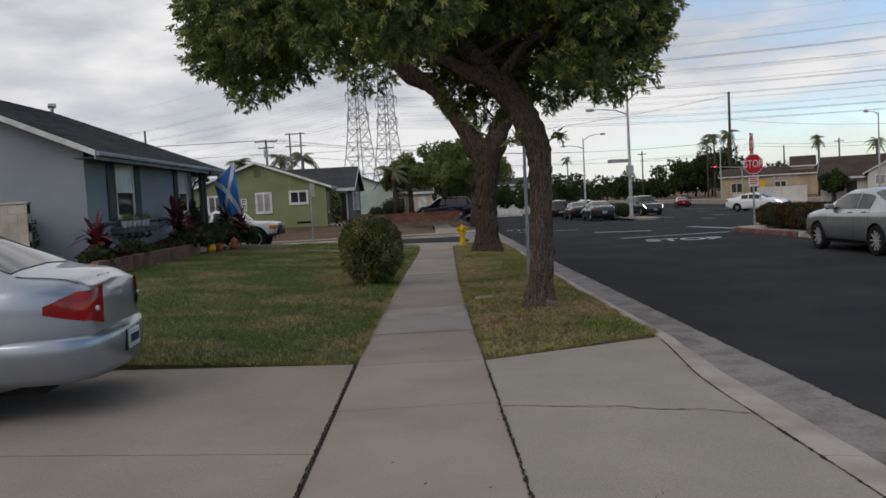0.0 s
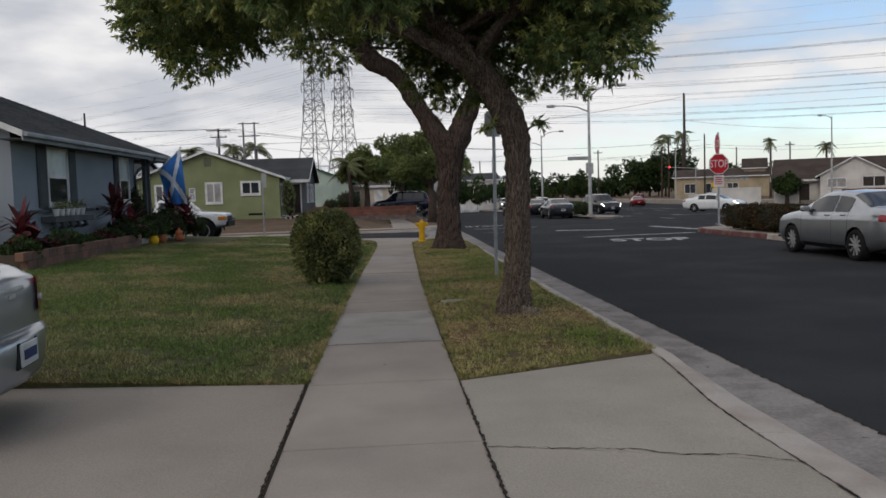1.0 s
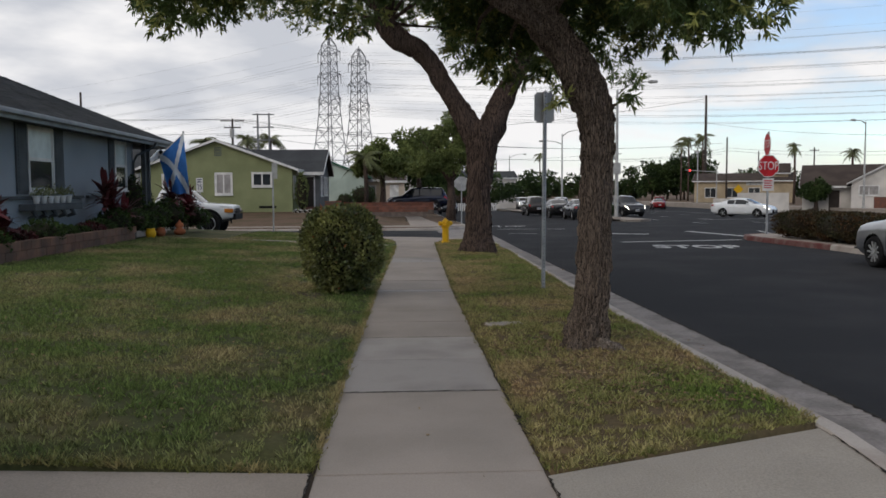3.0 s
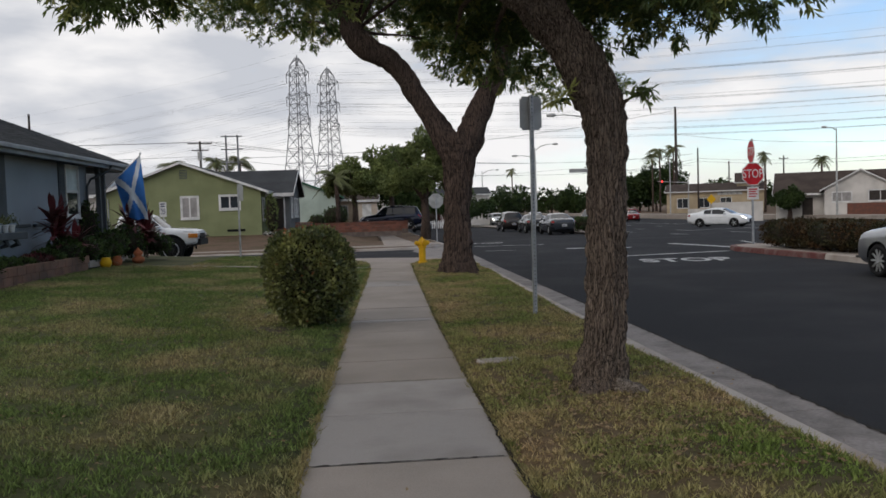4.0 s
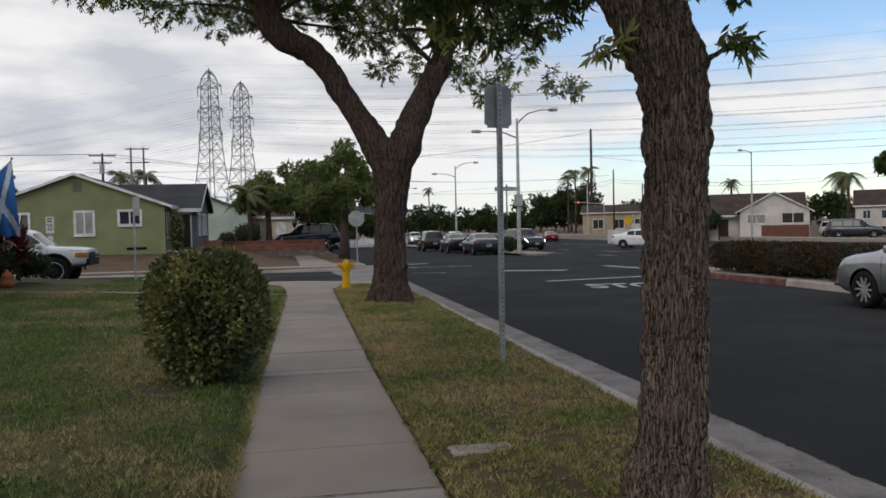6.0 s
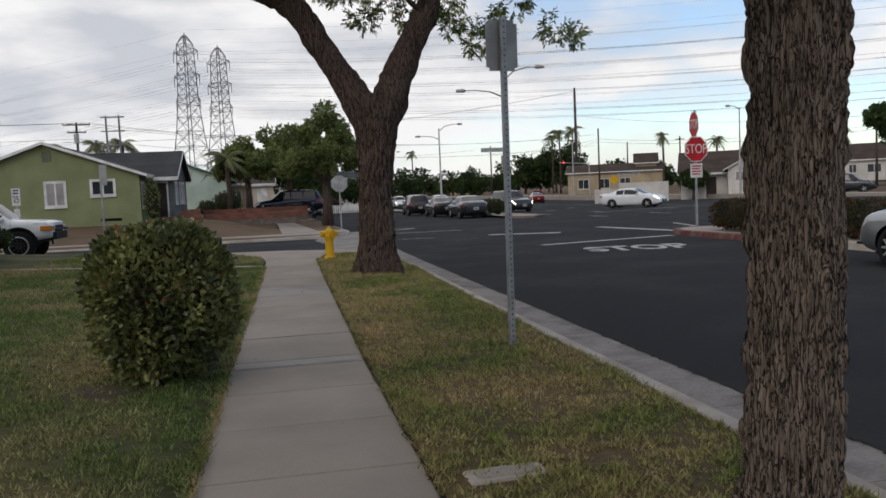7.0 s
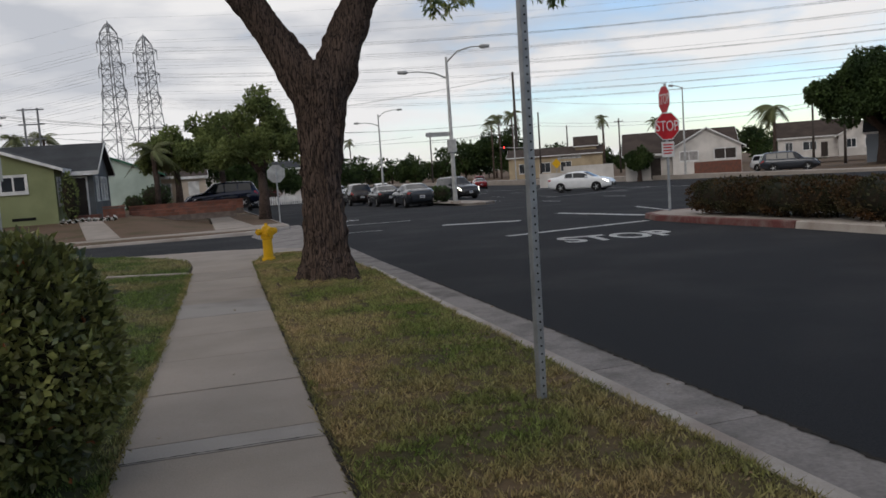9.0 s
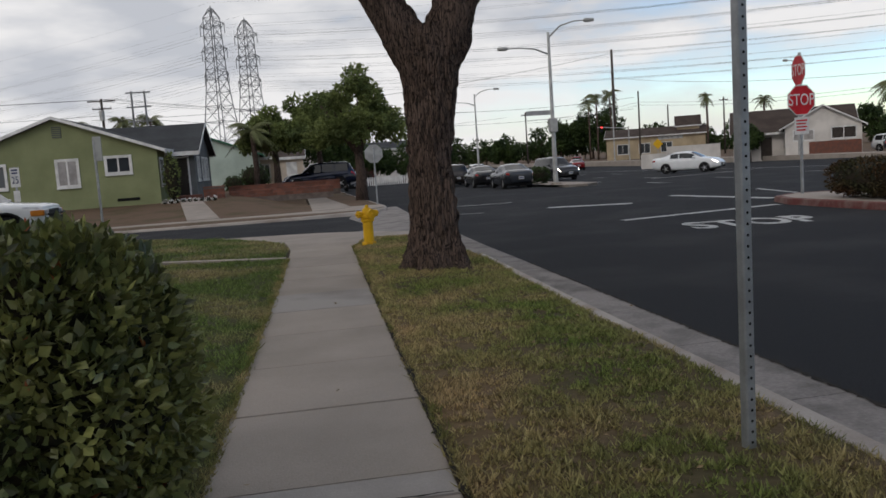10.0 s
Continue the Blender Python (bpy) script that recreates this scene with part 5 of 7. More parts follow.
part("soil_bed", boxm(-0.95, -0.085, 0.0, 7.3, 0.1, 0.44), M["soil"], pl)
part("cap", boxm(-0.09, 0.07, 7.45, 10.2, 0.2, 0.36, bevel=0.01), M["kerb"], pl)


def spiky(name, label, x, y, z, h, n, material, seed, wid=0.07, stem=0.3, spread=0.8):
    """A rosette of long arching leaves on a short stem."""
    rnd = random.Random(seed)
    root = thing(name, label, "plant", (x, y, z))
    part("stem", tubem([(0, 0, -0.1), (0, 0, stem)], [0.03, 0.022], 7), M["bark_b"], root)
    for k in range(n):
        a = rnd.uniform(0, 6.283)
        L = h * rnd.uniform(0.6, 1.1)
        el = rnd.uniform(0.0, 1.35)
        bm = bmesh.new()
        prev = None
        z0 = stem * rnd.uniform(0.5, 1.0)
        sx, sy = -math.sin(a), math.cos(a)
        for i in range(5):
            s = i / 4
            out = L * s * math.cos(el) * spread
            up = L * s * math.sin(el) - 0.35 * L * s * s * math.cos(el)
            w = wid * (0.5 + 1.2 * s) * (1 - s) ** 0.6 if i < 4 else 0.002
            c = Vector((math.cos(a) * out, math.sin(a) * out, z0 + up))
            pr = (bm.verts.new(c + Vector((sx, sy, 0.1)) * w), bm.verts.new(c - Vector((sx, sy, -0.1)) * w))
            if prev:
                bm.faces.new((prev[0], prev[1], pr[1], pr[0]))
            prev = pr
        part("leaf", bm, material, root, smooth=True)
    return root


for k, (x, y, h, s) in enumerate(((-7.3, 18.2, 0.62, 0.75), (-7.35, 18.7, 0.55, 0.5), (-7.3, 24.3, 0.75, 0.9), (-7.15, 24.7, 0.7, 0.5), (-7.35, 24.0, 0.6, 1.2), (-6.7, 28.9, 0.8, 0.8), (-6.5, 28.4, 0.75, 0.6), (-6.9, 28.3, 0.8, 1.0))):
    spiky("cordyline", "dark red cordyline with long pointed leaves", x, y, 0.50, h, 42, M["leaf_red"], 60 + k, 0.085, s, 1.0)
M["leaf_strap"] = mat("strap_leaves", (0.05, 0.075, 0.03), 0.6, 0.2, 2, 8, 0, isl=0.3)
for k, (x, y, h) in enumerate(((-7.3, 19.6, 0.6), (-7.35, 20.3, 0.55), (-7.25, 20.9, 0.6), (-7.3, 25.7, 0.7), (-7.1, 26.2, 0.6), (-6.8, 26.0, 0.5), (-7.3, 17.6, 0.5))):
    spiky("strap_plant", "clump of green strap leaves in the planter", x, y, 0.40, h, 30, M["leaf_strap"], 80 + k, 0.02, 0.05, 0.6)
for k, (x, y, rx, h, m) in enumerate(((-7.3, 22.0, 0.3, 0.35, "leaf_far"), (-7.25, 22.7, 0.35, 0.4, "leaf_red"), (-7.3, 23.4, 0.35, 0.45, "leaf_far"), (-7.1, 27.2, 0.45, 0.8, "leaf_far"), (-8.2, 29.2, 0.5, 1.4, "leaf_far"), (-9.6, 18.9, 0.7, 1.6, "leaf_far"), (-6.6, 29.6, 0.5, 0.6, "leaf_far"), (-7.2, 17.9, 0.35, 0.5, "leaf_far"), (-7.3, 19.2, 0.35, 0.4, "leaf_red"), (-7.25, 20.2, 0.4, 0.55, "leaf_far"), (-7.3, 21.2, 0.35, 0.4, "leaf_far"), (-7.2, 24.2, 0.4, 0.7, "leaf_far"), (-7.2, 25.4, 0.45, 0.7, "leaf_far"), (-7.0, 26.4, 0.4, 0.55, "leaf_far"), (-6.9, 28.0, 0.5, 0.9, "leaf_far"), (-7.9, 27.6, 0.4, 1.6, "leaf_far"))):
    shrub("shrub", "loose garden shrub in front of the grey house", x, y, 0.42, rx, rx, h, 650, 0.09, M[m], 100 + k)
for k, (x, y, m, lab) in enumerate(((-6.75, 25.6, "yellow", "yellow glazed garden pot by the porch"), (-6.7, 26.3, "terracotta", "round terracotta garden pot by the porch"), (-6.5, 27.5, "terracotta", "stacked orange pumpkin ornaments"), (-6.9, 26.8, "white", "small white garden ornament by the porch"))):
    pot = thing("garden_pot", lab, "garden pot", (x, y, lawn_h(x, y)), group="pots by the porch")
    pot.scale = (0.8, 0.8, 0.8)
    part("pot", lathe(bmesh.new(), [(0.10, 0), (0.16, 0.10), (0.17, 0.2), (0.13, 0.28), (0.15, 0.32)] if k != 2 else [(0.12, 0), (0.2, 0.08), (0.2, 0.16), (0.1, 0.24), (0.15, 0.30), (0.14, 0.38), (0.05, 0.46), (0.02, 0.52)], 16), M[m], pot, smooth=True)
    r = np.random.RandomState(k + 40)
    d = r.normal(size=(50, 3)) * 0.08 + np.array([0, 0, 0.42])
    w = r.normal(size=(50, 3)) + np.array([0, 0, 0.5])
    w /= np.linalg.norm(w, axis=1)[:, None]
    if k != 2:
        part("leaves", leaf_mesh("leaves", d, w, 0.1, 0.035, r), M["leaf_far"], pot)

# cream block wall by the drive
cw = thing("garden_wall", "cream painted concrete block wall beside the house", "wall", (-8.7, 18.2, 0.0))
for c in range(9):
    x = -4.8 + (0.2 if c % 2 else 0)
    while x < 0:
        part("block", boxm(x, min(x + 0.39, 0.0), -0.08, 0.08, 0.1 + c * 0.205, 0.1 + c * 0.205 + 0.198, bevel=0.005), M["cream"], cw)
        x += 0.4
part("cap", boxm(-4.8, 0.03, -0.1, 0.1, 1.945, 2.0, bevel=0.01), M["cream"], cw)
part("core", boxm(-4.8, -0.004, -0.074, 0.074, 0.0, 1.944), M["core_cream"], cw)

# flag on the porch
fl = thing("flag", "blue flag with a white diagonal cross hanging from a pole", "flag", (-7.6, 28.6, 2.3))
tip = Vector((1.2, -0.8, 0.88))
part("pole", tubem([(0, 0, 0), tip], [0.014, 0.012], 8), M["white"], fl)
part("finial", lathe(bmesh.new(), [(0.01, 0), (0.03, 0.02), (0.03, 0.04), (0.005, 0.07)], 8), M["steel"], fl).location = tip
M["flag_blue"] = mat("flag_blue", (0.045, 0.17, 0.50), 0.85, 0.1, 3, 120, 0.1)
M["flag_white"] = mat("flag_white", (0.62, 0.68, 0.75), 0.85, 0.08, 3, 120, 0.1)
NU, NV = 34, 44
bm = bmesh.new()
grid = []
for i in range(NU + 1):
    u = i / NU
    row = []
    for j in range(NV + 1):
        v = j / NV
        h = tip * (1 - 0.72 * u * (1 - 0.30 * v))
        sag = 1.75 * v * (1 - 0.30 * u)
        fold = 0.07 * v * math.sin(u * 11 + v * 2.0)
        row.append(bm.verts.new(h + Vector((0.12 * v - 0.25 * v * u * 0.3 + fold * 0.4, -fold, -sag + 0.03 * math.sin(u * 9) * v))))
    grid.append(row)
for i in range(NU):
    for j in range(NV):
        f = bm.faces.new((grid[i][j], grid[i + 1][j], grid[i + 1][j + 1], grid[i][j + 1]))
        u, v = (i + 0.5) / NU, (j + 0.5) / NV
        f.material_index = 1 if min(abs(u - v), abs(u + v - 1)) < 0.10 else 0
cloth = part("cloth", bm, None, fl, smooth=True)
cloth.data.materials.append(M["flag_blue"])
cloth.data.materials.append(M["flag_white"])

# green house across the side street
gz = 0.30
gr = thing("house", "green stucco house with dark roof and white windows", "house", (-10.75, 53.0, 0.0))
gable_block(gr, -4.5, 4.25, 0.0, 10.0, gz, 2.85, 4.45, "y", M["green_stucco"], M["shingle"], 0.4, 0.3)
M["grey_wall"] = mat("grey_siding", (0.16, 0.165, 0.165), 0.9, 0.1, 1, 20, 0.2)
gable_block(gr, -3.0, 5.6, 2.6, 9.8, gz, 2.75, 4.15, "x", M["grey_wall"], M["shingle"], 0.45, 0.3)
wall_window(gr, "-y", -0.16, 0.70, 1.42, 2.56, 0.0, 2, 0.09, [M["blind"]])
wall_window(gr, "-y", 1.98, 3.02, 1.88, 2.58, 0.0, 2, 0.09, [M["glass"]])
wall_window(gr, "-y", -3.2, -2.4, 1.5, 2.5, 0.0, 2, 0.09)
wall_window(gr, "+x", 3.5, 4.3, 1.3, 2.4, 5.6, 2, 0.08, [M["blind"]])
wall_window(gr, "+x", 5.6, 6.6, 1.3, 2.4, 5.6, 2, 0.08, [M["blind"]])
wall_window(gr, "+x", 7.2, 8.2, 1.3, 2.4, 5.6, 2, 0.08, [M["blind"]])
wall_window(gr, "+x", 0.5, 1.3, 1.2, 2.4, 4.25, 2, 0.08)
vent = part("vent", boxm(-0.22, 0.18, -0.03, 0.0, 3.62, 4.12), M["trim_dark"], gr)
for k in range(5):
    part("slat", boxm(-0.2, 0.16, -0.045, -0.031, 3.67 + k * 0.09, 3.71 + k * 0.09), M["green_stucco"], vent)
part("front_door", boxm(4.55, 5.25, 2.53, 2.59, gz, 2.4), M["door"], gr)
part("door_frame", boxm(5.255, 5.33, 2.50, 2.595, gz, 2.48), M["white"], gr)
part("door_frame", boxm(4.47, 5.25, 2.50, 2.595, 2.405, 2.48), M["white"], gr)
part("vent", boxm(2.3, 3.3, -0.02, 0.0, 0.55, 0.68), M["hole"], gr)
part("hvac_line", tubem([(-4.2, -0.05, 0.4), (-4.2, -0.05, 2.6)], [0.03, 0.03], 6), M["steel"], gr)
shrub("climber", "tall climbing plant by the green house's corner", -5.98, 53.2, 0.2, 0.36, 0.34, 2.5, 420, 0.15, M["leaf_mid"], 140, category="plant")
for k in range(9):
    fx = -6.3 + k * 0.28
    shrub("flower", "low white flowers before the green house", fx, 52.5, 0.25, 0.12, 0.12, 0.22, 30, 0.09, M["white"], 150 + k, category="plant").name = "flower"


def yard(x0, x1, y0, y1, za, zb, name, label):
    """A yard that rises from za to zb and eases down to the walkway at its end."""
    def hz(x, y):
        s = min(1.0, max(0.0, (0.3 - x) / 4.0))
        flat = fall(y) + 0.03
        return flat + (za + (zb - za) * (y - y0) / (y1 - y0) - flat) * s * s * (3 - 2 * s)
    bm = sheet(x0, -8.0, y0, y1, 6, 8, hz)
    sheet(-8.0, x1, y0, y1, 24, 8, hz, bm)
    setting(name, bm, M["dry"], label, "yard", True)


# yards, walks and kerb across the side street
setting("pavement_far", poly(bmesh.new(), [(-60, 43.6), (-4, 43.6), (-1.2, 43.4), (0.6, 42.9), (2.0, 42.9), (3.0, 44.2), (3.1, 47.0), (1.9, 47.0), (1.6, 45.2), (-1.0, 44.9), (-60, 45.0)], -0.5, lambda x, y: fall(y) + 0.03), M["concrete"], "pale concrete walkway across the side street", "pavement")
setting("kerb_far", strip_along([(-60, 41.62), (-3, 41.62), (0.0, 41.8), (1.9, 42.5), (2.9, 43.9), (3.1, 46), (3.1, 60), (3.1, 130)], KP), M["kerb"], "concrete kerb round the far corner", "kerb")
setting("verge_far", poly(bmesh.new(), [(-60, 41.63), (-3, 41.63), (0.0, 41.85), (1.7, 42.5), (2.0, 42.88), (0.6, 42.88), (-1.2, 43.38), (-4, 43.58), (-60, 43.58)], -0.5, lambda x, y: fall(y) + 0.01), M["dry"], "dry verge across the side street", "verge")
setting("pavement_side", poly(bmesh.new(), [(0.3, 45.3), (1.6, 45.3), (1.9, 47.2), (1.5, 62), (1.4, 110), (0.2, 110), (0.3, 62)], -0.9, lambda x, y: fall(y) + 0.035), M["concrete"], "concrete walkway leading away along the street", "pavement")
setting("verge_side", poly(bmesh.new(), [(1.92, 47.2), (3.08, 47.2), (3.08, 110), (1.42, 110), (1.52, 62)], -0.9, lambda x, y: fall(y) + 0.02), M["dry"], "dry verge along the street", "verge")
yard(-60, 0.3, 45.02, 53.0, -0.22, 0.32, "yard_far", "bare brown front yard rising to the houses")
yard(-60, 0.2, 53.0, 130.0, 0.32, 0.2, "yard_back", "bare ground round the houses")
setting("house_walk", poly(bmesh.new(), [(-4.4, 45.0), (-3.2, 45.0), (-4.6, 52.4), (-5.6, 52.4)], -0.4, lambda x, y: -0.2 + 0.54 * (y - 45.02) / 7.98 + 0.02), M["concrete"], "concrete path to the green house", "path")


def brick_wall(name, label, x, y, z, ln, courses, rz=0.0, far=False):
    """A garden wall of single bricks in running bond on a mortar core."""
    root = thing(name, label, "wall", (x, y, z), rz)
    part("core", boxm(0.01, ln - 0.01, -0.09, 0.09, -0.3, courses * 0.075 - 0.004), M["mortar"], root)
    bw = 0.42 if far else 0.215
    bh = 0.15 if far else 0.075
    n = int(courses * 0.075 / bh)
    jb = bmesh.new()
    for c in range(n):
        xx = 0.0 if c % 2 else -bw / 2
        while xx < ln:
            box(jb, max(0, xx), min(ln, xx + bw - 0.012), -0.1, 0.1, c * bh, (c + 1) * bh - 0.012)
            xx += bw
    tagged(part("bricks", jb, M["brick_isl"], root), kind="stuff")
    part("coping", boxm(-0.02, ln + 0.02, -0.13, 0.13, courses * 0.075, courses * 0.075 + 0.05, bevel=0.008), M["brick_isl"], root)
    return root


brick_wall("garden_wall", "low red brick garden wall in a dry yard", -3.6, 56.5, 0.2, 5.2, 4, 0, far=True)
brick_wall("garden_wall", "low red brick garden wall in a dry yard", -3.9, 59.0, 0.28, 6.0, 6, -4, far=True)
steps = thing("brick_steps", "low red brick steps before the green house's door", "steps", (-5.9, 54.6, 0.28))
for k in range(2):
    part("step", boxm(-0.3, 1.0, -0.75 + 0.38 * k, 0.75, -0.2, 0.14 + 0.15 * k, bevel=0.01), M["brick_isl"], steps)
brick_wall("garden_wall", "short brick planter by the green house", -4.75, 54.6, 0.2, 1.0, 9, 0, far=True)


def simple_house(label, at, rz, blocks, wins, doors=(), extra=None):
    h = thing("house", label, "house", at, rz)
    for blk in blocks:
        gable_block(h, *blk)
    for w in wins:
        wall_window(h, *w)
    for d in doors:
        part("door", boxm(*d[0]), M[d[1]], h)
    return h


W, T, C, MI = M["white_wall"], M["tan_wall"], M["cream_wall"], M["mint_wall"]
SB, SD = M["shingle_brown"], M["shingle"]
M["green_trim"] = mat("green_trim", (0.05, 0.16, 0.10), 0.7, 0.1, 2, 20, 0.1)
simple_house("pale mint house with a green-edged gable roof", (-5.2, 76, 0.1), 0, [(-6, 2.2, 0, 8, 0, 2.7, 4.3, "y", MI, SD, 0.4, 0.3, M["green_trim"])], [])
simple_house("cream stucco house with an attached garage", (-1.9, 79, 0.0), 0, [(-2.0, 2.0, 0, 8, 0, 2.6, 3.9, "x", C, SB, 0.5, 0.3), (0.4, 2.2, -2.0, 3.0, 0, 2.4, 3.2, "x", C, SB, 0.3, 0.2)], [("-y", -1.2, -0.4, 1.0, 2.0, 0.0)], [((0.9, 1.7, -2.04, -1.99, 0, 2.05), "white")])
simple_house("white house with a gable roof behind street trees", (0.0, 96, -0.4), 0, [(-3, 1.4, 0, 8, 0, 2.9, 4.4, "y", W, SD)], [("-y", -0.6, 0.2, 1.3, 2.2, 0.0), ("-y", -2.0, -1.2, 1.3, 2.2, 0.0)])
simple_house("dark-roofed house beyond the grey bungalow", (-22, 58, 0.3), 0, [(-5, 5, 0, 9, 0, 2.7, 4.2, "x", W, SD)], [("-y", -2.0, -0.8, 1.2, 2.3, 0.0), ("-y", 1.0, 2.2, 1.2, 2.3, 0.0)])
h1 = simple_house("white house with brown roof and a brick-faced gable", (47.2, 81.8, -0.85), -30, [(-3.2, 3.2, 0, 8, 0, 3.0, 4.75, "y", W, SB, 0.4, 0.3), (-7.8, 3.0, 2.6, 10.5, 0, 2.9, 4.8, "x", W, SB, 0.8, 0.3)],
                  [("-y", -2.5, -0.8, 1.75, 2.65, 0.0, 2, 0.07, [M["blind"]]), ("-y", 0.7, 2.7, 1.75, 2.75, 0.0, 2, 0.07, [M["door"]]), ("-y", -7.3, -6.2, 1.2, 2.5, 2.6, 2)], [((-5.3, -4.3, 2.55, 2.59, 0.1, 2.2), "door")])
part("brick_face", boxm(-1.2, 3.15, -0.05, -0.004, 0.0, 1.55), M["brick_isl"], h1, "red brick facing below the windows")
simple_house("white house with a light brown roof and two gables", (88.0, 112.0, -0.2), -38, [(-7, 4, 0, 8, 0, 3.2, 5.4, "x", W, SB, 0.4, 0.3), (1.0, 7.0, -2.5, 6, 0, 3.0, 4.7, "y", W, SB, 0.4, 0.3)],
             [("-y", -6.0, -5.0, 1.2, 2.4, 0.0), ("-y", -3.6, -1.8, 1.2, 2.4, 0.0), ("-y", 2.0, 3.2, 1.2, 2.4, -2.5), ("-y", 4.4, 5.6, 1.2, 2.4, -2.5)], [((-1.2, -0.3, -0.04, 0.0, 0.1, 2.2), "door")])
simple_house("grey house with a dark roof across the boulevard", (66.5, 70.5, -0.4), -46, [(-8, 8, 0, 8, 0, 3.0, 5.4, "x", M["stucco_grey"], SD, 0.5, 0.3)], [("-y", -5.5, -3.5, 1.1, 2.4, 0.0), ("-y", 0.5, 2.5, 1.1, 2.4, 0.0)], [((-2, -1, -0.04, 0, 0.1, 2.2), "door")])
shop = simple_house("tan commercial building with a red tiled roof", (66, 160, -1.0), -25, [(-9, 9, 0, 10, 0, 4.2, 5.6, "x", T, SB, 0.6, 0.4), (4.0, 8.0, 2, 7, 0, 5.8, 7.4, "x", T, SB, 0.5, 0.4)], [("-y", -7, -5, 1.0, 2.8, 0.0), ("-y", -3, -1, 1.0, 2.8, 0.0), ("-y", 1, 3, 1.0, 2.8, 0.0)])
part("shop_sign", boxm(0.5, 5.0, -0.08, 0.0, 3.3, 3.9), M["paint"], shop, "long pale sign board")
simple_house("white two-storey house at the street's end", (13.5, 128, -1.2), 0, [(-4, 4, 0, 8, 0, 4.6, 5.6, "x", W, SD)], [("-y", -2.6, -1.6, 2.9, 3.9, 0.0), ("-y", 1.2, 2.2, 2.9, 3.9, 0.0)])
wwall = thing("garden_wall", "long off-white block wall across the boulevard", "wall", (40.0, 87.0, -0.95), -30)
for k in range(3):
    part("panel", boxm(-7.6 + k * 2.5, -5.14 + k * 2.5, -0.1, 0.1, 0, 1.5 if k < 1 else 2.1), M["white_wall"], wwall)
    part("pier", boxm(-5.13 + k * 2.5, -5.11 + k * 2.5, -0.12, 0.12, 0, 1.6 if k < 1 else 2.2), M["white_wall"], wwall)

# ---------------- island with hedge and road marks ----------------
isl_pts = [(11.35, 30.6), (11.75, 31.9), (12.6, 32.4), (13.3, 32.2), (13.6, 31.4), (13.6, 20.0), (13.6, -20.0), (11.45, -20.0), (11.30, 20.0), (11.25, 28.5)]
isl = thing("traffic_island", "long kerbed traffic island with red painted kerb", "traffic island", kind="structure")
part("island_top", poly(bmesh.new(), [(x, y) for x, y in isl_pts[::-1]][::-1], -0.5, lambda x, y: fall(y) + 0.015), M["concrete"], isl)
prof_k = [(0, -0.4), (0, 0.02), (0.12, 0.022), (0.15, 0.005), (0.17, -0.13), (0.17, -0.4)]
part("kerb_red", strip_along([(13.5, 31.5), (13.25, 32.1), (12.6, 32.3), (11.85, 31.8), (11.45, 30.6), (11.35, 28.5), (11.38, 25.2)][::-1], [(-o, h) for o, h in prof_k]), M["kerb_red"], isl, "faded red painted kerb")
part("kerb_plain", strip_along([(11.38, 25.15), (11.40, 20.0), (11.55, -20.0)][::-1], [(-o, h) for o, h in prof_k]), M["kerb"], isl)
# Hedge bushes too hide a near-black core in place of inner shade.
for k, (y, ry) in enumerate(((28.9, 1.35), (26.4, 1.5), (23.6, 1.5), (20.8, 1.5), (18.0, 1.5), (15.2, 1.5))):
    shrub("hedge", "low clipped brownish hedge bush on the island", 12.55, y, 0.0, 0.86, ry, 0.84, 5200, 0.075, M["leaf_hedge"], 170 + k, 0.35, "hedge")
med = thing("median", "raised concrete median tip with a street lamp", "median", kind="structure")
part("median_top", poly(bmesh.new(), [(13.6, 56.0), (13.9, 54.8), (14.8, 54.4), (15.7, 55.4), (15.7, 60), (15.7, 120), (13.6, 120), (13.6, 60)], -1.6, lambda x, y: fall(y) + 0.0), M["concrete"], med)
part("median_kerb", strip_along([(13.6, 110), (13.6, 56.0), (13.9, 54.8), (14.8, 54.4), (15.7, 55.4), (15.7, 60), (15.7, 110)], [(0, -0.5), (0, 0.015), (-0.14, 0.015), (-0.18, -0.13), (-0.18, -0.5)]), M["kerb"], med)
shrub("hedge", "dark clipped hedge on the median", 14.3, 61.5, fall(60), 0.55, 0.8, 1.0, 700, 0.14, M["leaf_far"], 190, 0.3, "hedge")

marks = thing("road_markings", "worn white lines painted on the asphalt", "road marking", kind="structure")


def stripe(x0, y0, x1, y1, w, name="line"):
    d = Vector((x1 - x0, y1 - y0)).normalized()
    nx, ny = -d.y * w / 2, d.x * w / 2
    bm = bmesh.new()
    n = max(1, int((Vector((x1 - x0, y1 - y0)).length) / 4))
    for i in range(n):
        xa, ya = x0 + (x1 - x0) * i / n, y0 + (y1 - y0) * i / n
        xb, yb = x0 + (x1 - x0) * (i + 1) / n, y0 + (y1 - y0) * (i + 1) / n
        vs = [bm.verts.new((px, py, road_z(px, py) + 0.006)) for px, py in ((xa + nx, ya + ny), (xa - nx, ya - ny), (xb - nx, yb - ny), (xb + nx, yb + ny))]
        bm.faces.new(vs)
    bmesh.ops.recalc_face_normals(bm, faces=bm.faces)
    if bm.faces[:][0].normal.z < 0:
        bmesh.ops.reverse_faces(bm, faces=bm.faces[:])
    part(name, bm, M["paint"], marks)


stripe(6.9, 30.0, 11.2, 30.9, 0.30)
stripe(7.4, 37.3, 9.6, 36.0, 0.55)
stripe(12.1, 38.6, 12.5, 33.2, 0.35)
stripe(13.8, 33.2, 15.2, 38.6, 0.15)
stripe(4.4, 43.0, 7.6, 42.6, 0.22)
stripe(4.2, 37.6, 5.4, 37.4, 0.12)
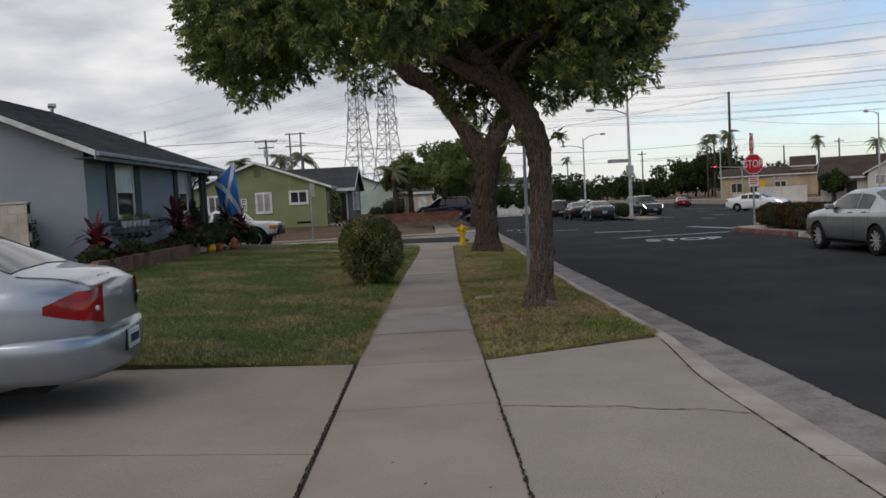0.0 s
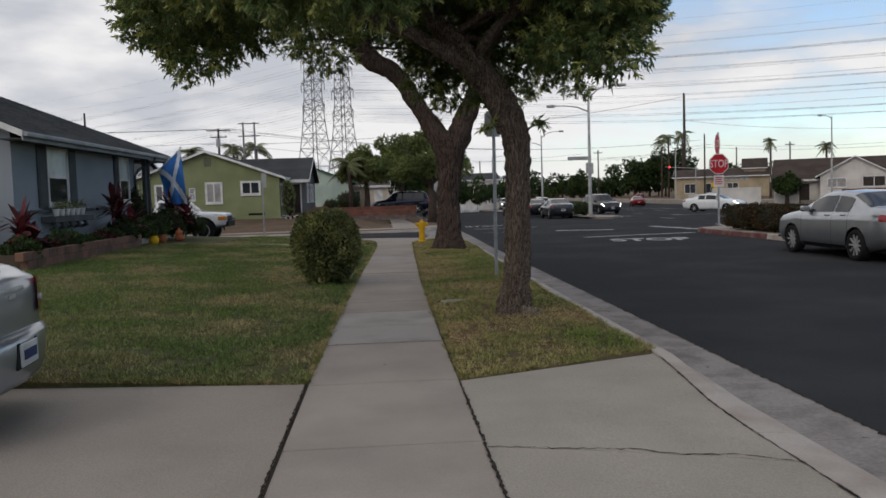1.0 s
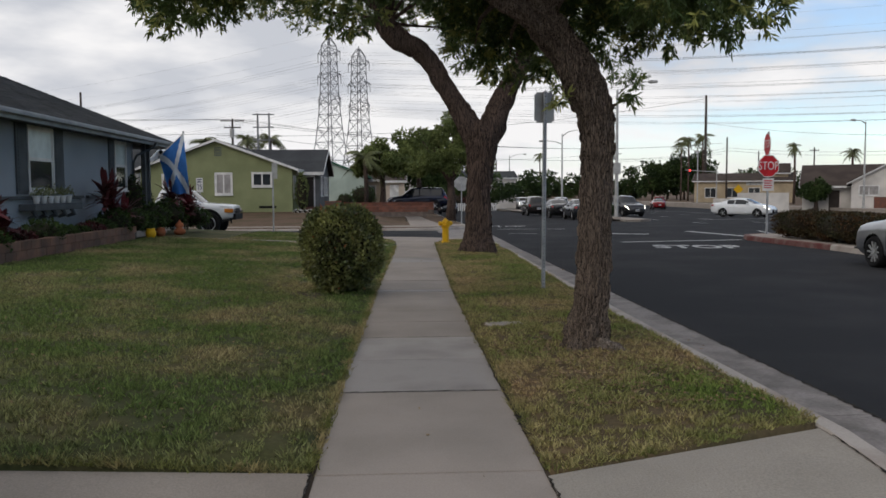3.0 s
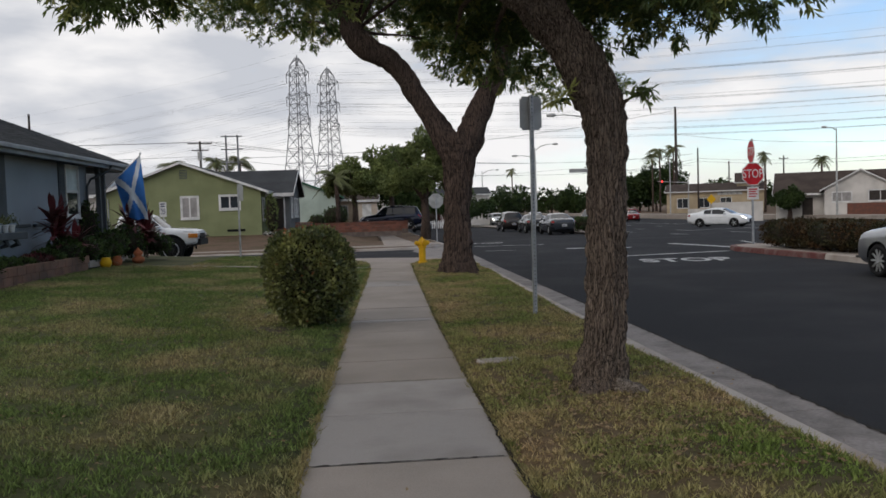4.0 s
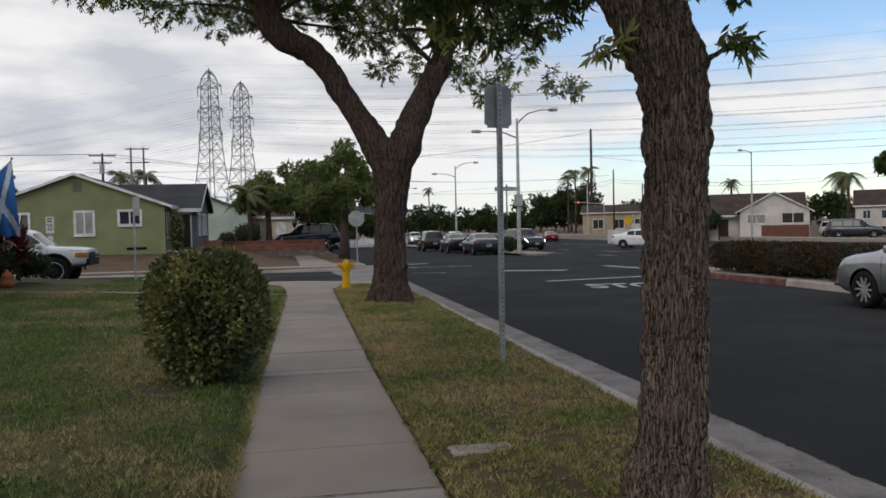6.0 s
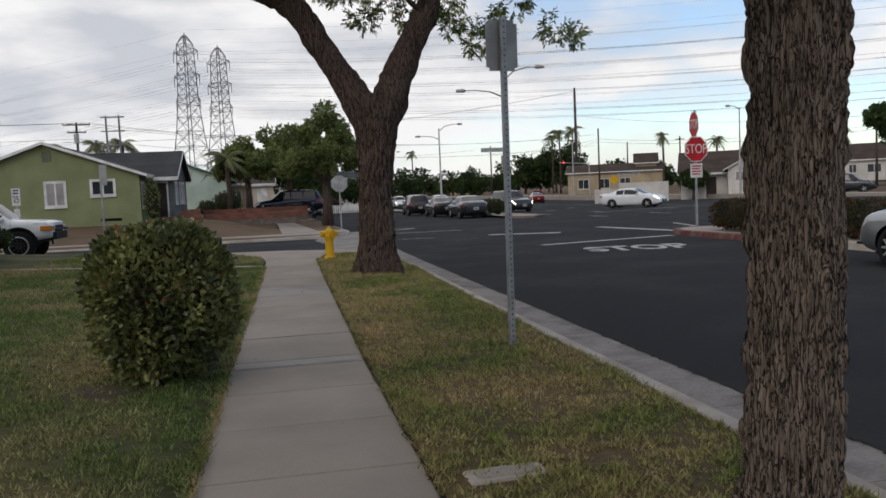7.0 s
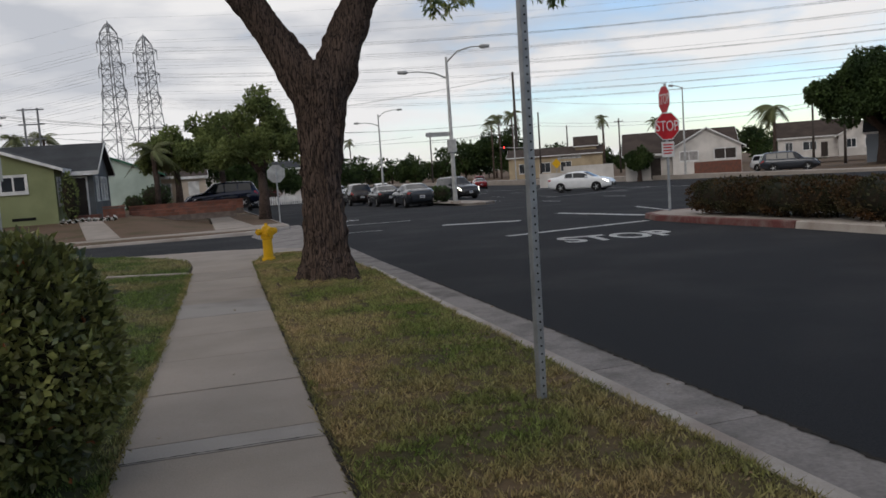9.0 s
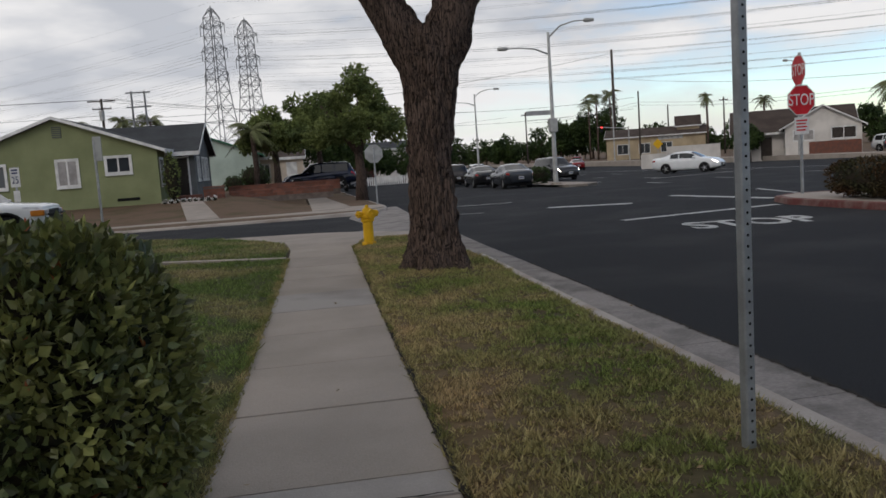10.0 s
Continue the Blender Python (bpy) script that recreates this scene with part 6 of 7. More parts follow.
for k in range(7):
    stripe(17.3 + 0.02 * k, 50 + k * 9, 17.3 + 0.02 * k, 52.5 + k * 9, 0.14)
    stripe(21.0 + 0.02 * k, 50 + k * 9, 21.0 + 0.02 * k, 52.5 + k * 9, 0.14)
    stripe(25.5, 40 + k * 9, 25.5, 42.5 + k * 9, 0.14)
stripe(20.0, 58.0, 30.0, 63.0, 0.18)
stripe(30.6, 20, 30.6, 110, 0.14)
word = part("painted_word", text_mesh("STOP", 1.25, "painted_word", 0.035), M["paint"], marks)
word.matrix_world = pose(8.3, 27.05, road_z(8.3, 27.0) + 0.005, 0, 0, -9) @ Matrix.Diagonal((0.82, 1.45, 0.3, 1))
word2 = part("painted_word", text_mesh("STOP", 1.0, "painted_word"), M["paint"], marks)
word2.matrix_world = pose(5.4, 47.2, road_z(5, 47.2) + 0.005, 0, 0, 0) @ Matrix.Diagonal((0.9, 1.6, 0.3, 1))

# far side of the boulevard
setting("pavement_right", poly(bmesh.new(), [(44.0, -60), (46.5, -60), (46.5, 320), (44.0, 320)], -1.9, lambda x, y: fall(y) + 0.02), M["concrete"], "pale concrete walkway across the boulevard", "pavement")
setting("yard_right", sheet(46.5, 140, -60, 320, 4, 76, lambda x, y: fall(y) + 0.03), M["dry"], "dry front yards across the boulevard", "yard", True)

# ---------------- vehicles ----------------
def paint_mat(name, col, metal=0.5, rough=0.32):
    return mat(name, col, rough, 0.03, 3, 200, 0.0, metal=metal, coat=0.7, second=tuple(c * 0.93 for c in col))


M["tyre"] = mat("tyre_rubber", (0.018, 0.018, 0.019), 0.85, 0.15, 8, 60, 0.2)
M["rim"] = mat("alloy_rim", (0.62, 0.63, 0.64), 0.35, 0.08, 6, 40, 0.0, metal=0.6)
M["rim_dark"] = mat("dark_rim", (0.05, 0.05, 0.052), 0.5, 0.1, 6, 40, 0.0, metal=0.5)
M["car_glass"] = mat("car_glass", (0.012, 0.014, 0.016), 0.06, 0.02, 1, 5, 0.0, spec=0.55)
M["car_dark"] = mat("dark_plastic", (0.02, 0.02, 0.021), 0.7, 0.1, 5, 60, 0.1)
M["tail"] = mat("tail_lamp", (0.30, 0.012, 0.012), 0.12, 0.06, 8, 60, 0.0, coat=0.8)
M["lamp_clear"] = mat("lamp_clear", (0.55, 0.56, 0.58), 0.15, 0.05, 8, 60, 0.0, coat=0.8)
M["plate"] = mat("plate_white", (0.62, 0.62, 0.6), 0.5, 0.05, 3, 30, 0.0)
M["plate_bar"] = mat("plate_ink", (0.03, 0.04, 0.12), 0.5, 0.05, 3, 30, 0.0)
M["headlight_on"] = mat("headlight_on", (0.9, 0.88, 0.82), 0.3, 0.02, 3, 30, 0.0)
hb = M["headlight_on"].node_tree.nodes["Principled BSDF"]
hb.inputs["Emission Color"].default_value = (1.0, 0.93, 0.8, 1)
hb.inputs["Emission Strength"].default_value = 6.0

KINDS = {
    # length, width, wheel radius, wheel x (front, rear), top line, belt line, window spans, screens
    "sedan": dict(L=4.6, W=1.76, R=0.325, wx=(1.36, -1.30), gc=0.21,
                  top=[(-2.3, 0.99), (-2.24, 1.06), (-2.05, 1.09), (-1.62, 1.11), (-0.85, 1.40), (-0.35, 1.44), (0.15, 1.43), (0.42, 1.38), (1.15, 1.01), (1.7, 0.94), (2.08, 0.85), (2.24, 0.77), (2.3, 0.64)],
                  belt=[(-2.3, 0.95), (-1.9, 0.99), (-1.0, 0.98), (0.4, 0.95), (1.2, 0.94), (1.9, 0.86), (2.3, 0.62)],
                  wins=[(-0.98, -0.42), (-0.36, 0.66)], shield=(0.44, 1.12), rear=(-1.58, -0.88)),
    "saloon": dict(L=4.6, W=1.74, R=0.325, wx=(1.36, -1.28), gc=0.22,
                   top=[(-2.3, 0.93), (-2.25, 1.00), (-2.1, 1.035), (-1.86, 1.06), (-1.27, 1.34), (-0.9, 1.42), (-0.35, 1.45), (0.15, 1.43), (0.42, 1.38), (1.15, 0.98), (1.7, 0.88), (2.1, 0.76), (2.25, 0.66), (2.3, 0.55)],
                   belt=[(-2.3, 0.90), (-1.9, 0.97), (-1.0, 0.96), (0.4, 0.92), (1.2, 0.90), (1.9, 0.78), (2.3, 0.52)],
                   wins=[(-1.28, -0.42), (-0.36, 0.66)], shield=(0.44, 1.12), rear=(-1.82, -1.18)),
    "suv": dict(L=4.6, W=1.82, R=0.36, wx=(1.38, -1.32), gc=0.24,
                top=[(-2.3, 0.95), (-2.24, 1.15), (-2.0, 1.60), (-1.85, 1.68), (-0.5, 1.72), (0.2, 1.70), (0.5, 1.63), (1.1, 1.12), (1.6, 1.06), (2.1, 0.96), (2.26, 0.82), (2.3, 0.65)],
                belt=[(-2.3, 0.9), (-2.1, 1.08), (0.4, 1.05), (1.2, 1.02), (2.0, 0.92), (2.3, 0.62)],
                wins=[(-1.85, -1.05), (-0.98, -0.22), (-0.15, 0.72)], shield=(0.52, 1.06), rear=(-2.2, -2.02)),
    "lifted": dict(L=4.5, W=1.68, R=0.43, wx=(1.42, -1.32), gc=0.52,
                   top=[(-2.25, 1.0), (-2.22, 1.12), (-2.1, 1.14), (-0.52, 1.15), (-0.46, 1.2), (-0.38, 1.62), (-0.26, 1.67), (0.6, 1.67), (0.74, 1.62), (1.20, 1.19), (1.32, 1.17), (1.8, 1.14), (2.17, 1.11), (2.22, 1.10), (2.25, 1.07)],
                   belt=[(-2.25, 0.98), (-2.1, 1.10), (-0.6, 1.11), (1.3, 1.10), (2.15, 1.05), (2.25, 1.02)],
                   wins=[(-0.28, 0.20), (0.26, 1.0)], shield=(0.78, 1.22), rear=(-0.46, -0.38)),
    "pickup": dict(L=5.4, W=1.88, R=0.39, wx=(1.72, -1.62), gc=0.32,
                   top=[(-2.7, 1.0), (-2.66, 1.14), (-2.5, 1.16), (-0.85, 1.17), (-0.78, 1.22), (-0.66, 1.66), (-0.52, 1.72), (0.5, 1.72), (0.68, 1.66), (1.12, 1.20), (1.9, 1.17), (2.55, 1.11), (2.66, 1.04), (2.7, 0.9)],
                   belt=[(-2.7, 0.98), (-2.5, 1.12), (-0.6, 1.13), (1.3, 1.13), (2.4, 1.05), (2.7, 0.86)],
                   wins=[(-0.55, 0.05), (0.12, 0.92)], shield=(0.75, 1.22), rear=(-0.77, -0.63)),
}
WHEELS = {}


def wheel_meshes(R, dark, spokes):
    key = (R, dark, spokes)
    if key in WHEELS:
        return WHEELS[key]
    w, seg = 0.10, 28
    bm = bmesh.new()
    prof = [(R * 0.72, w), (R * 0.78, w + 0.012), (R * 0.93, w + 0.008), (R * 0.99, w * 0.75), (R, w * 0.3), (R, -w * 0.3), (R * 0.99, -w * 0.75), (R * 0.93, -w), (R * 0.6, -w)]
    rings = [[bm.verts.new((r * math.cos(2 * math.pi * k / seg), yy, r * math.sin(2 * math.pi * k / seg))) for k in range(seg)] for r, yy in prof]
    for a, b in zip(rings, rings[1:]):
        for k in range(seg):
            bm.faces.new((a[k], a[(k + 1) % seg], b[(k + 1) % seg], b[k]))
    tyre = mesh_of(bm, "tyre", True)
    bm = bmesh.new()
    prof = [(R * 0.73, w + 0.004), (R * 0.69, w + 0.006), (R * 0.67, w - 0.05), (0.001, w - 0.055)]
    rings = [[bm.verts.new((r * math.cos(2 * math.pi * k / seg), yy, r * math.sin(2 * math.pi * k / seg))) for k in range(seg)] for r, yy in prof]
    for a, b in zip(rings, rings[1:]):
        for k in range(seg):
            bm.faces.new((a[k], a[(k + 1) % seg], b[(k + 1) % seg], b[k]))
    rim = mesh_of(bm, "rim")
    bm = bmesh.new()
    box(bm, R * 0.10, R * 0.70, w - 0.03, w - 0.004, -0.014, 0.014)
    for v in bm.verts:
        if v.co.x > R * 0.4:
            v.co.z *= 1.25
    spoke = mesh_of(bm, "spoke")
    hub = mesh_of(tubem([(0, w - 0.05, 0), (0, w + 0.002, 0)], [R * 0.2, R * 0.16], 12), "hub")
    for me, m in ((tyre, M["tyre"]), (rim, M["car_dark"]), (spoke, M["rim_dark"] if dark else M["rim"]), (hub, M["rim_dark"] if dark else M["rim"])):
        me.materials.append(m)
    WHEELS[key] = (tyre, rim, spoke, hub)
    return WHEELS[key]


def car(label, kind, paint, at, rz, lit=False, detail=2, dark_rim=False, lift=0.0, group="", big=1.0, tail_big=False, scale=1.0, spokes=10, category="car", rise=0.0, plates=True):
    K = KINDS[kind]
    L, W, R = K["L"], K["W"], K["R"] * big
    h = L / 2
    root = thing("pickup_truck" if kind in ("pickup", "lifted") else "car", label, category, at, rz, group)
    gc = K["gc"] + lift
    tx, tz = zip(*K["top"])
    bx_, bz = zip(*K["belt"])

    def smooth(xs, zs, x):
        return sum(np.interp(x + d, xs, zs) for d in (-0.06, -0.03, 0, 0.03, 0.06)) / 5 + lift + rise

    def sect(x):
        zt, zb = smooth(tx, tz, x), smooth(bx_, bz, x)
        zb = min(zb, zt - 0.01)
        e = abs(x) / h
        w = W / 2 * (1 - 0.03 * max(0, e - 0.3) - (0.06 if kind in ("pickup", "lifted") else 0.20) * max(0, (e - 0.78) / 0.22) ** 2.2)
        zbot = gc + (0.15 if x < 0 else 0.10) * max(0, (e - 0.66) / 0.34) ** 1.3
        zbot = min(zbot, zb - 0.12)
        g = min(1.0, max(0.0, (zt - zb - 0.05) / 0.36))
        zm = zbot + (zb - zbot) * 0.5
        return [(0, zbot), (w * 0.88, zbot), (w * 0.975, zbot + 0.10 * min(1, (zb - zbot) / 0.5)), (w, zm), (w * 0.985, zb - 0.06), (w * (0.945 - 0.02 * g), zb),
                (w * (0.86 - 0.16 * g), zt - 0.012 - 0.045 * g), (w * (0.66 - 0.10 * g), zt), (0, zt + 0.02)]

    def surf(x, s, side=1, off=0.0):
        p = sect(x)
        i = min(int(s), 7)
        f = s - i
        y = p[i][0] + (p[i + 1][0] - p[i][0]) * f
        z = p[i][1] + (p[i + 1][1] - p[i][1]) * f
        if off:
            dy, dz = p[i + 1][0] - p[i][0], p[i + 1][1] - p[i][1]
            q = math.hypot(dy, dz) or 1
            y += off * dz / q
            z -= off * dy / q if dz >= 0 or i >= 5 else 0
        return Vector((x, y * side, z))

    step = 0.05 if detail > 1 else 0.10
    sl = [0, 1, 1.5, 2, 2.33, 2.66, 3, 3.33, 3.66, 4, 4.5, 5, 5.5, 6, 6.5, 7, 7.5, 8] if detail > 1 else [0, 1, 2, 2.5, 3, 3.5, 4, 5, 6, 7, 8]
    xs = list(np.arange(-h, h + 1e-6, step))
    bm = bmesh.new()
    for side in (1, -1):
        g = [[bm.verts.new(surf(x, s, side)) for s in sl] for x in xs]
        for a, b in zip(g, g[1:]):
            for k in range(len(sl) - 1):
                q = (a[k], a[k + 1], b[k + 1], b[k])
                cx = sum(v.co.x for v in q) / 4
                cz = sum(v.co.z for v in q) / 4
                if k >= 1 and sl[k] < 4.5 and any((cx - wx) ** 2 + (cz - R) ** 2 < (R * 1.17) ** 2 for wx in K["wx"]):
                    continue
                bm.faces.new(q if side < 0 else q[::-1])
        for end, sg, xe in ((g[0], -1, -h), (g[-1], 1, h)):
            zc = (end[0].co.z + end[-1].co.z) / 2
            prev = end
            for dx, f in ((0.03, 0.975), (0.055, 0.92), (0.07, 0.84), (0.08, 0.5), (0.082, 0.0)):
                cur = [bm.verts.new((xe + sg * dx, v.co.y * f, zc + (v.co.z - zc) * f)) for v in end]
                for k in range(len(sl) - 1):
                    try:
                        bm.faces.new((prev[k], prev[k + 1], cur[k + 1], cur[k]))
                    except ValueError:
                        pass
                prev = cur
    bmesh.ops.remove_doubles(bm, verts=bm.verts, dist=0.0006)
    bmesh.ops.recalc_face_normals(bm, faces=bm.faces)
    for e in bm.edges:
        if e.is_boundary:
            for v in e.verts:
                for wx in K["wx"]:
                    d = Vector((v.co.x - wx, 0, v.co.z - R))
                    if abs(v.co.y) > W * 0.3 and d.length < R * 1.4 and d.length > 0.01:
                        v.co.x, v.co.z = wx + d.x / d.length * R * 1.17, max(gc * 0.9, R + d.z / d.length * R * 1.17)
    bmesh.ops.delete(bm, geom=[v for v in bm.verts if not v.link_faces], context="VERTS")
    body = part("body", bm, paint, root, smooth=True)

    def patch(name, x0, x1, s0, s1, m, sides=(1, -1), off=0.006, parent=body, nx=10, ns=4, join=False):
        if join:
            b = bmesh.new()
            ss = [s0 + (s1 - s0) * k / ns for k in range(ns + 1)]
            rows = []
            for i in range(nx + 1):
                x = x0 + (x1 - x0) * i / nx
                lft = [surf(x, s, 1, off) for s in ss]
                rgt = [surf(x, s, -1, off) for s in ss[::-1]]
                rows.append([b.verts.new(p) for p in lft + rgt[1:]])
            for a, c in zip(rows, rows[1:]):
                for k in range(len(a) - 1):
                    b.faces.new((a[k], a[k + 1], c[k + 1], c[k]))
            return part(name, b, m, parent, smooth=True)
        for sd_ in sides:
            b = bmesh.new()
            rows = [[b.verts.new(surf(x0 + (x1 - x0) * i / nx, s0 + (s1 - s0) * k / ns, sd_, off)) for k in range(ns + 1)] for i in range(nx + 1)]
            for a, c in zip(rows, rows[1:]):
                for k in range(ns):
                    b.faces.new((a[k], a[k + 1], c[k + 1], c[k]) if sd_ < 0 else (c[k], c[k + 1], a[k + 1], a[k]))
            o = part(name, b, m, parent, smooth=True)
        return o

    for x0, x1 in K["wins"]:
        patch("side_window", x0, x1, 5.08, 5.90, M["car_glass"], off=0.008, nx=6)
    patch("windscreen", K["shield"][0], K["shield"][1], 6.12, 8, M["car_glass"], off=0.008, join=True)
    patch("rear_window", K["rear"][0], K["rear"][1], 6.15, 8, M["car_glass"], off=0.008, join=True)
    lampm = M["headlight_on"] if lit else M["lamp_clear"]
    patch("headlight", h - 0.42, h - 0.06, 4.2, 5.0, lampm, off=0.006, nx=5)
    if not tail_big:
        patch("tail_light", -h + 0.01, -h + 0.26, 3.7, 4.9, M["tail"], off=0.006, nx=5)
    zf = smooth(bx_, bz, h - 0.05)
    part("grille", boxm(h - 0.06, h + 0.088, -W * 0.27, W * 0.27, gc + 0.16, zf - 0.06, bevel=0.01), M["car_dark"], body)
    part("bumper", boxm(h - 0.10, h + (0.15 if dark_rim else 0.075), -W * 0.40, W * 0.40, gc + (0.05 if dark_rim else 0.12), gc + (0.26 if dark_rim else 0.16), bevel=0.01), M["car_dark"], body)
    for sx in (h + 0.10, -h - 0.095) if plates else ():
        zp = gc + 0.30 if sx > 0 else (gc + 0.44)
        p = part("number_plate", boxm(sx - 0.012, sx + 0.012, -0.155, 0.155, zp - 0.075, zp + 0.075, bevel=0.004), M["plate"], body)
        part("text_bar", boxm(sx + (0.0125 if sx > 0 else -0.0165), sx + (0.0165 if sx > 0 else -0.0125), -0.12, 0.12, zp - 0.035, zp + 0.035), M["plate_bar"], p)
    for sd_ in (1, -1):
        mx = K["wins"][-1][1] + 0.02
        p = surf(mx, 5.15, sd_)
        part("mirror", boxm(mx - 0.09, mx + 0.06, min(p.y, p.y + sd_ * 0.20), max(p.y, p.y + sd_ * 0.20), p.z, p.z + 0.13, bevel=0.035), paint, body)
    if detail > 1:
        for x0, x1 in K["wins"]:
            patch("door_seam", x0 - 0.035, x0 - 0.025, 1.6, 5.0, M["car_dark"], off=0.003, nx=1, ns=8)
            o = surf(x0 + 0.14, 4.35, 1)
            for sd_ in (1, -1):
                part("door_handle", boxm(o.x - 0.09, o.x + 0.09, min(sd_ * o.y, sd_ * (o.y + 0.03)), max(sd_ * o.y, sd_ * (o.y + 0.03)), o.z - 0.015, o.z + 0.015, bevel=0.006), paint, body)
        patch("door_seam", K["wins"][-1][1] + 0.24, K["wins"][-1][1] + 0.25, 1.6, 4.9, M["car_dark"], off=0.003, nx=1, ns=8)
        patch("sill_strip", K["wx"][1] + R * 1.3, K["wx"][0] - R * 1.3, 1.1, 1.9, M["car_dark"], off=0.004)
    for wx in K["wx"]:
        for sd_ in (1, -1):
            well = tubem([(wx, sd_ * W * 0.20, R), (wx, sd_ * W * 0.44, R)], [R * 1.19, R * 1.19], 20)
            for v in well.verts:
                v.co.z = max(v.co.z, gc * 0.9)
            part("wheel_well", well, M["car_dark"], root)
            if dark_rim:
                arc = [(wx + R * 1.2 * math.cos(a_), sd_ * (W / 2 - 0.01), R + R * 1.2 * math.sin(a_)) for a_ in np.linspace(-0.1, math.pi + 0.1, 14)]
                part("fender_flare", tubem(arc, [0.03] * 14, 8), M["car_dark"], root, smooth=True)
    part("underside", boxm(-h * 0.86, h * 0.86, -W * 0.36, W * 0.36, gc - 0.03, gc + 0.12), M["car_dark"], root)
    ty, ri, sp, hu = wheel_meshes(R, dark_rim, spokes)
    for wx in K["wx"]:
        for sd_ in (1, -1):
            wh = part("wheel", ty, None, root)
            wh.name = "wheel"
            wh.matrix_local = pose(wx, sd_ * (W / 2 - 0.115), R, 0, 0, 0 if sd_ > 0 else 180)
            part("rim", ri, None, wh)
            part("hub", hu, None, wh)
            if dark_rim:
                part("rim_lip", tubem([(R * 0.60 * math.cos(a_), 0.108, R * 0.60 * math.sin(a_)) for a_ in np.linspace(0, 2 * math.pi, 25)], [0.016] * 25, 6), M["rim"], wh, smooth=True)
            for k in range(spokes if detail > 1 else 5):
                s_ = part("spoke", sp, None, wh)
                s_.matrix_local = pose(0, 0, 0, 0, 360 / (spokes if detail > 1 else 5) * k, 0)
    root.scale = (scale,) * 3
    root["half"] = h
    return root, body, surf, patch


silver = paint_mat("silver_paint", (0.34, 0.37, 0.42), 0.85, 0.34)
silver2 = paint_mat("pale_silver_paint", (0.37, 0.38, 0.40), 0.85, 0.3)
white_p = paint_mat("white_car_paint", (0.70, 0.71, 0.72), 0.0, 0.25)
grey_p = paint_mat("grey_car_paint", (0.035, 0.04, 0.05), 0.5, 0.22)
black_p = paint_mat("black_car_paint", (0.018, 0.018, 0.02), 0.3, 0.25)
navy_p = paint_mat("navy_car_paint", (0.008, 0.012, 0.03), 0.5, 0.25)
red_p = paint_mat("red_car_paint", (0.20, 0.012, 0.015), 0.3, 0.25)
brown_p = paint_mat("brown_car_paint", (0.03, 0.024, 0.022), 0.4, 0.25)

# silver sedan standing on the drive, tail to the street
r0, b0, surf0, patch0 = car("silver sedan parked on the concrete driveway", "saloon", silver, (-4.95, 6.62, 0.08), 185, tail_big=True, rise=0.03, plates=False)
for sd_ in (1, -1):
    lamp = bmesh.new()
    rows = []
    for i in range(13):
        f = i / 12
        x = -2.302 + 0.24 * f
        zs = [surf0(x, 2.5 + 0.02 * q_).z for q_ in range(126)]
        lo = 2.5 + 0.02 * min(range(126), key=lambda q_: abs(zs[q_] - (0.72 + 0.07 * f)))
        hi = 2.5 + 0.02 * min(range(126), key=lambda q_: abs(zs[q_] - (0.95 - 0.10 * f)))
        rows.append([lamp.verts.new(surf0(x, lo + (hi - lo) * k / 6, sd_, 0.009)) for k in range(7)])
    wrap = []
    for i, (dx, fy) in enumerate(((-0.042, 0.965), (-0.078, 0.86), (-0.092, 0.72))):
        wrap.append([lamp.verts.new((-2.302 + dx, v.co.y * fy, v.co.z - 0.02 * i * (3 - k) / 3)) for k, v in enumerate(rows[0])])
    rows = wrap[::-1] + rows
    for a, c in zip(rows, rows[1:]):
        for k in range(6):
            lamp.faces.new((a[k], a[k + 1], c[k + 1], c[k]) if sd_ < 0 else (c[k], c[k + 1], a[k + 1], a[k]))
    tl = part("tail_light", lamp, M["tail"], b0, "red wedge-shaped tail light", smooth=True)
    part("reverse_lamp", tubem([(-2.36, sd_ * 0.58, 0.80), (-2.39, sd_ * 0.58, 0.80)], [0.028, 0.02], 14), M["lamp_clear"], tl)
# rear bumper in body colour, wrapped round the tail
side_b = [(-1.70, 0.845), (-1.95, 0.865), (-2.15, 0.845), (-2.28, 0.78), (-2.37, 0.64), (-2.425, 0.42), (-2.45, 0.0)]
ring_b = side_b + [(x, -y) for x, y in side_b[-2::-1]]
bm = bmesh.new()
rows = []
for i, (x, y) in enumerate(ring_b):
    d = (Vector(ring_b[min(i + 1, len(ring_b) - 1)]) - Vector(ring_b[max(i - 1, 0)])).normalized()
    nx, ny = d.y, -d.x
    rows.append([bm.verts.new((x + nx * o, y + ny * o, z)) for o, z in ((-0.10, 0.275), (-0.03, 0.285), (0.0, 0.34), (0.018, 0.50), (0.02, 0.575), (0.0, 0.61), (-0.06, 0.625), (-0.16, 0.63))])
for a, b in zip(rows, rows[1:]):
    for k in range(7):
        bm.faces.new((a[k], a[k + 1], b[k + 1], b[k]))
bmesh.ops.recalc_face_normals(bm, faces=bm.faces)
part("bumper", bm, silver, b0, smooth=True)
patch0("boot_seam", -2.26, -1.86, 5.95, 6.0, M["car_dark"], off=0.003, ns=1)
part("boot_handle", boxm(-2.385, -2.36, -0.24, 0.24, 0.885, 0.915, bevel=0.008), M["rim"], b0, "chrome strip over the number plate")
part("brake_lamp", boxm(-2.27, -2.20, -0.16, 0.16, 1.0, 1.02), M["tail"], b0)
part("badge", boxm(-2.392, -2.37, -0.055, 0.055, 0.84, 0.875, bevel=0.006), M["rim"], b0)
part("plate_recess", boxm(-2.462, -2.44, -0.19, 0.19, 0.40, 0.575, bevel=0.004), M["car_dark"], b0)
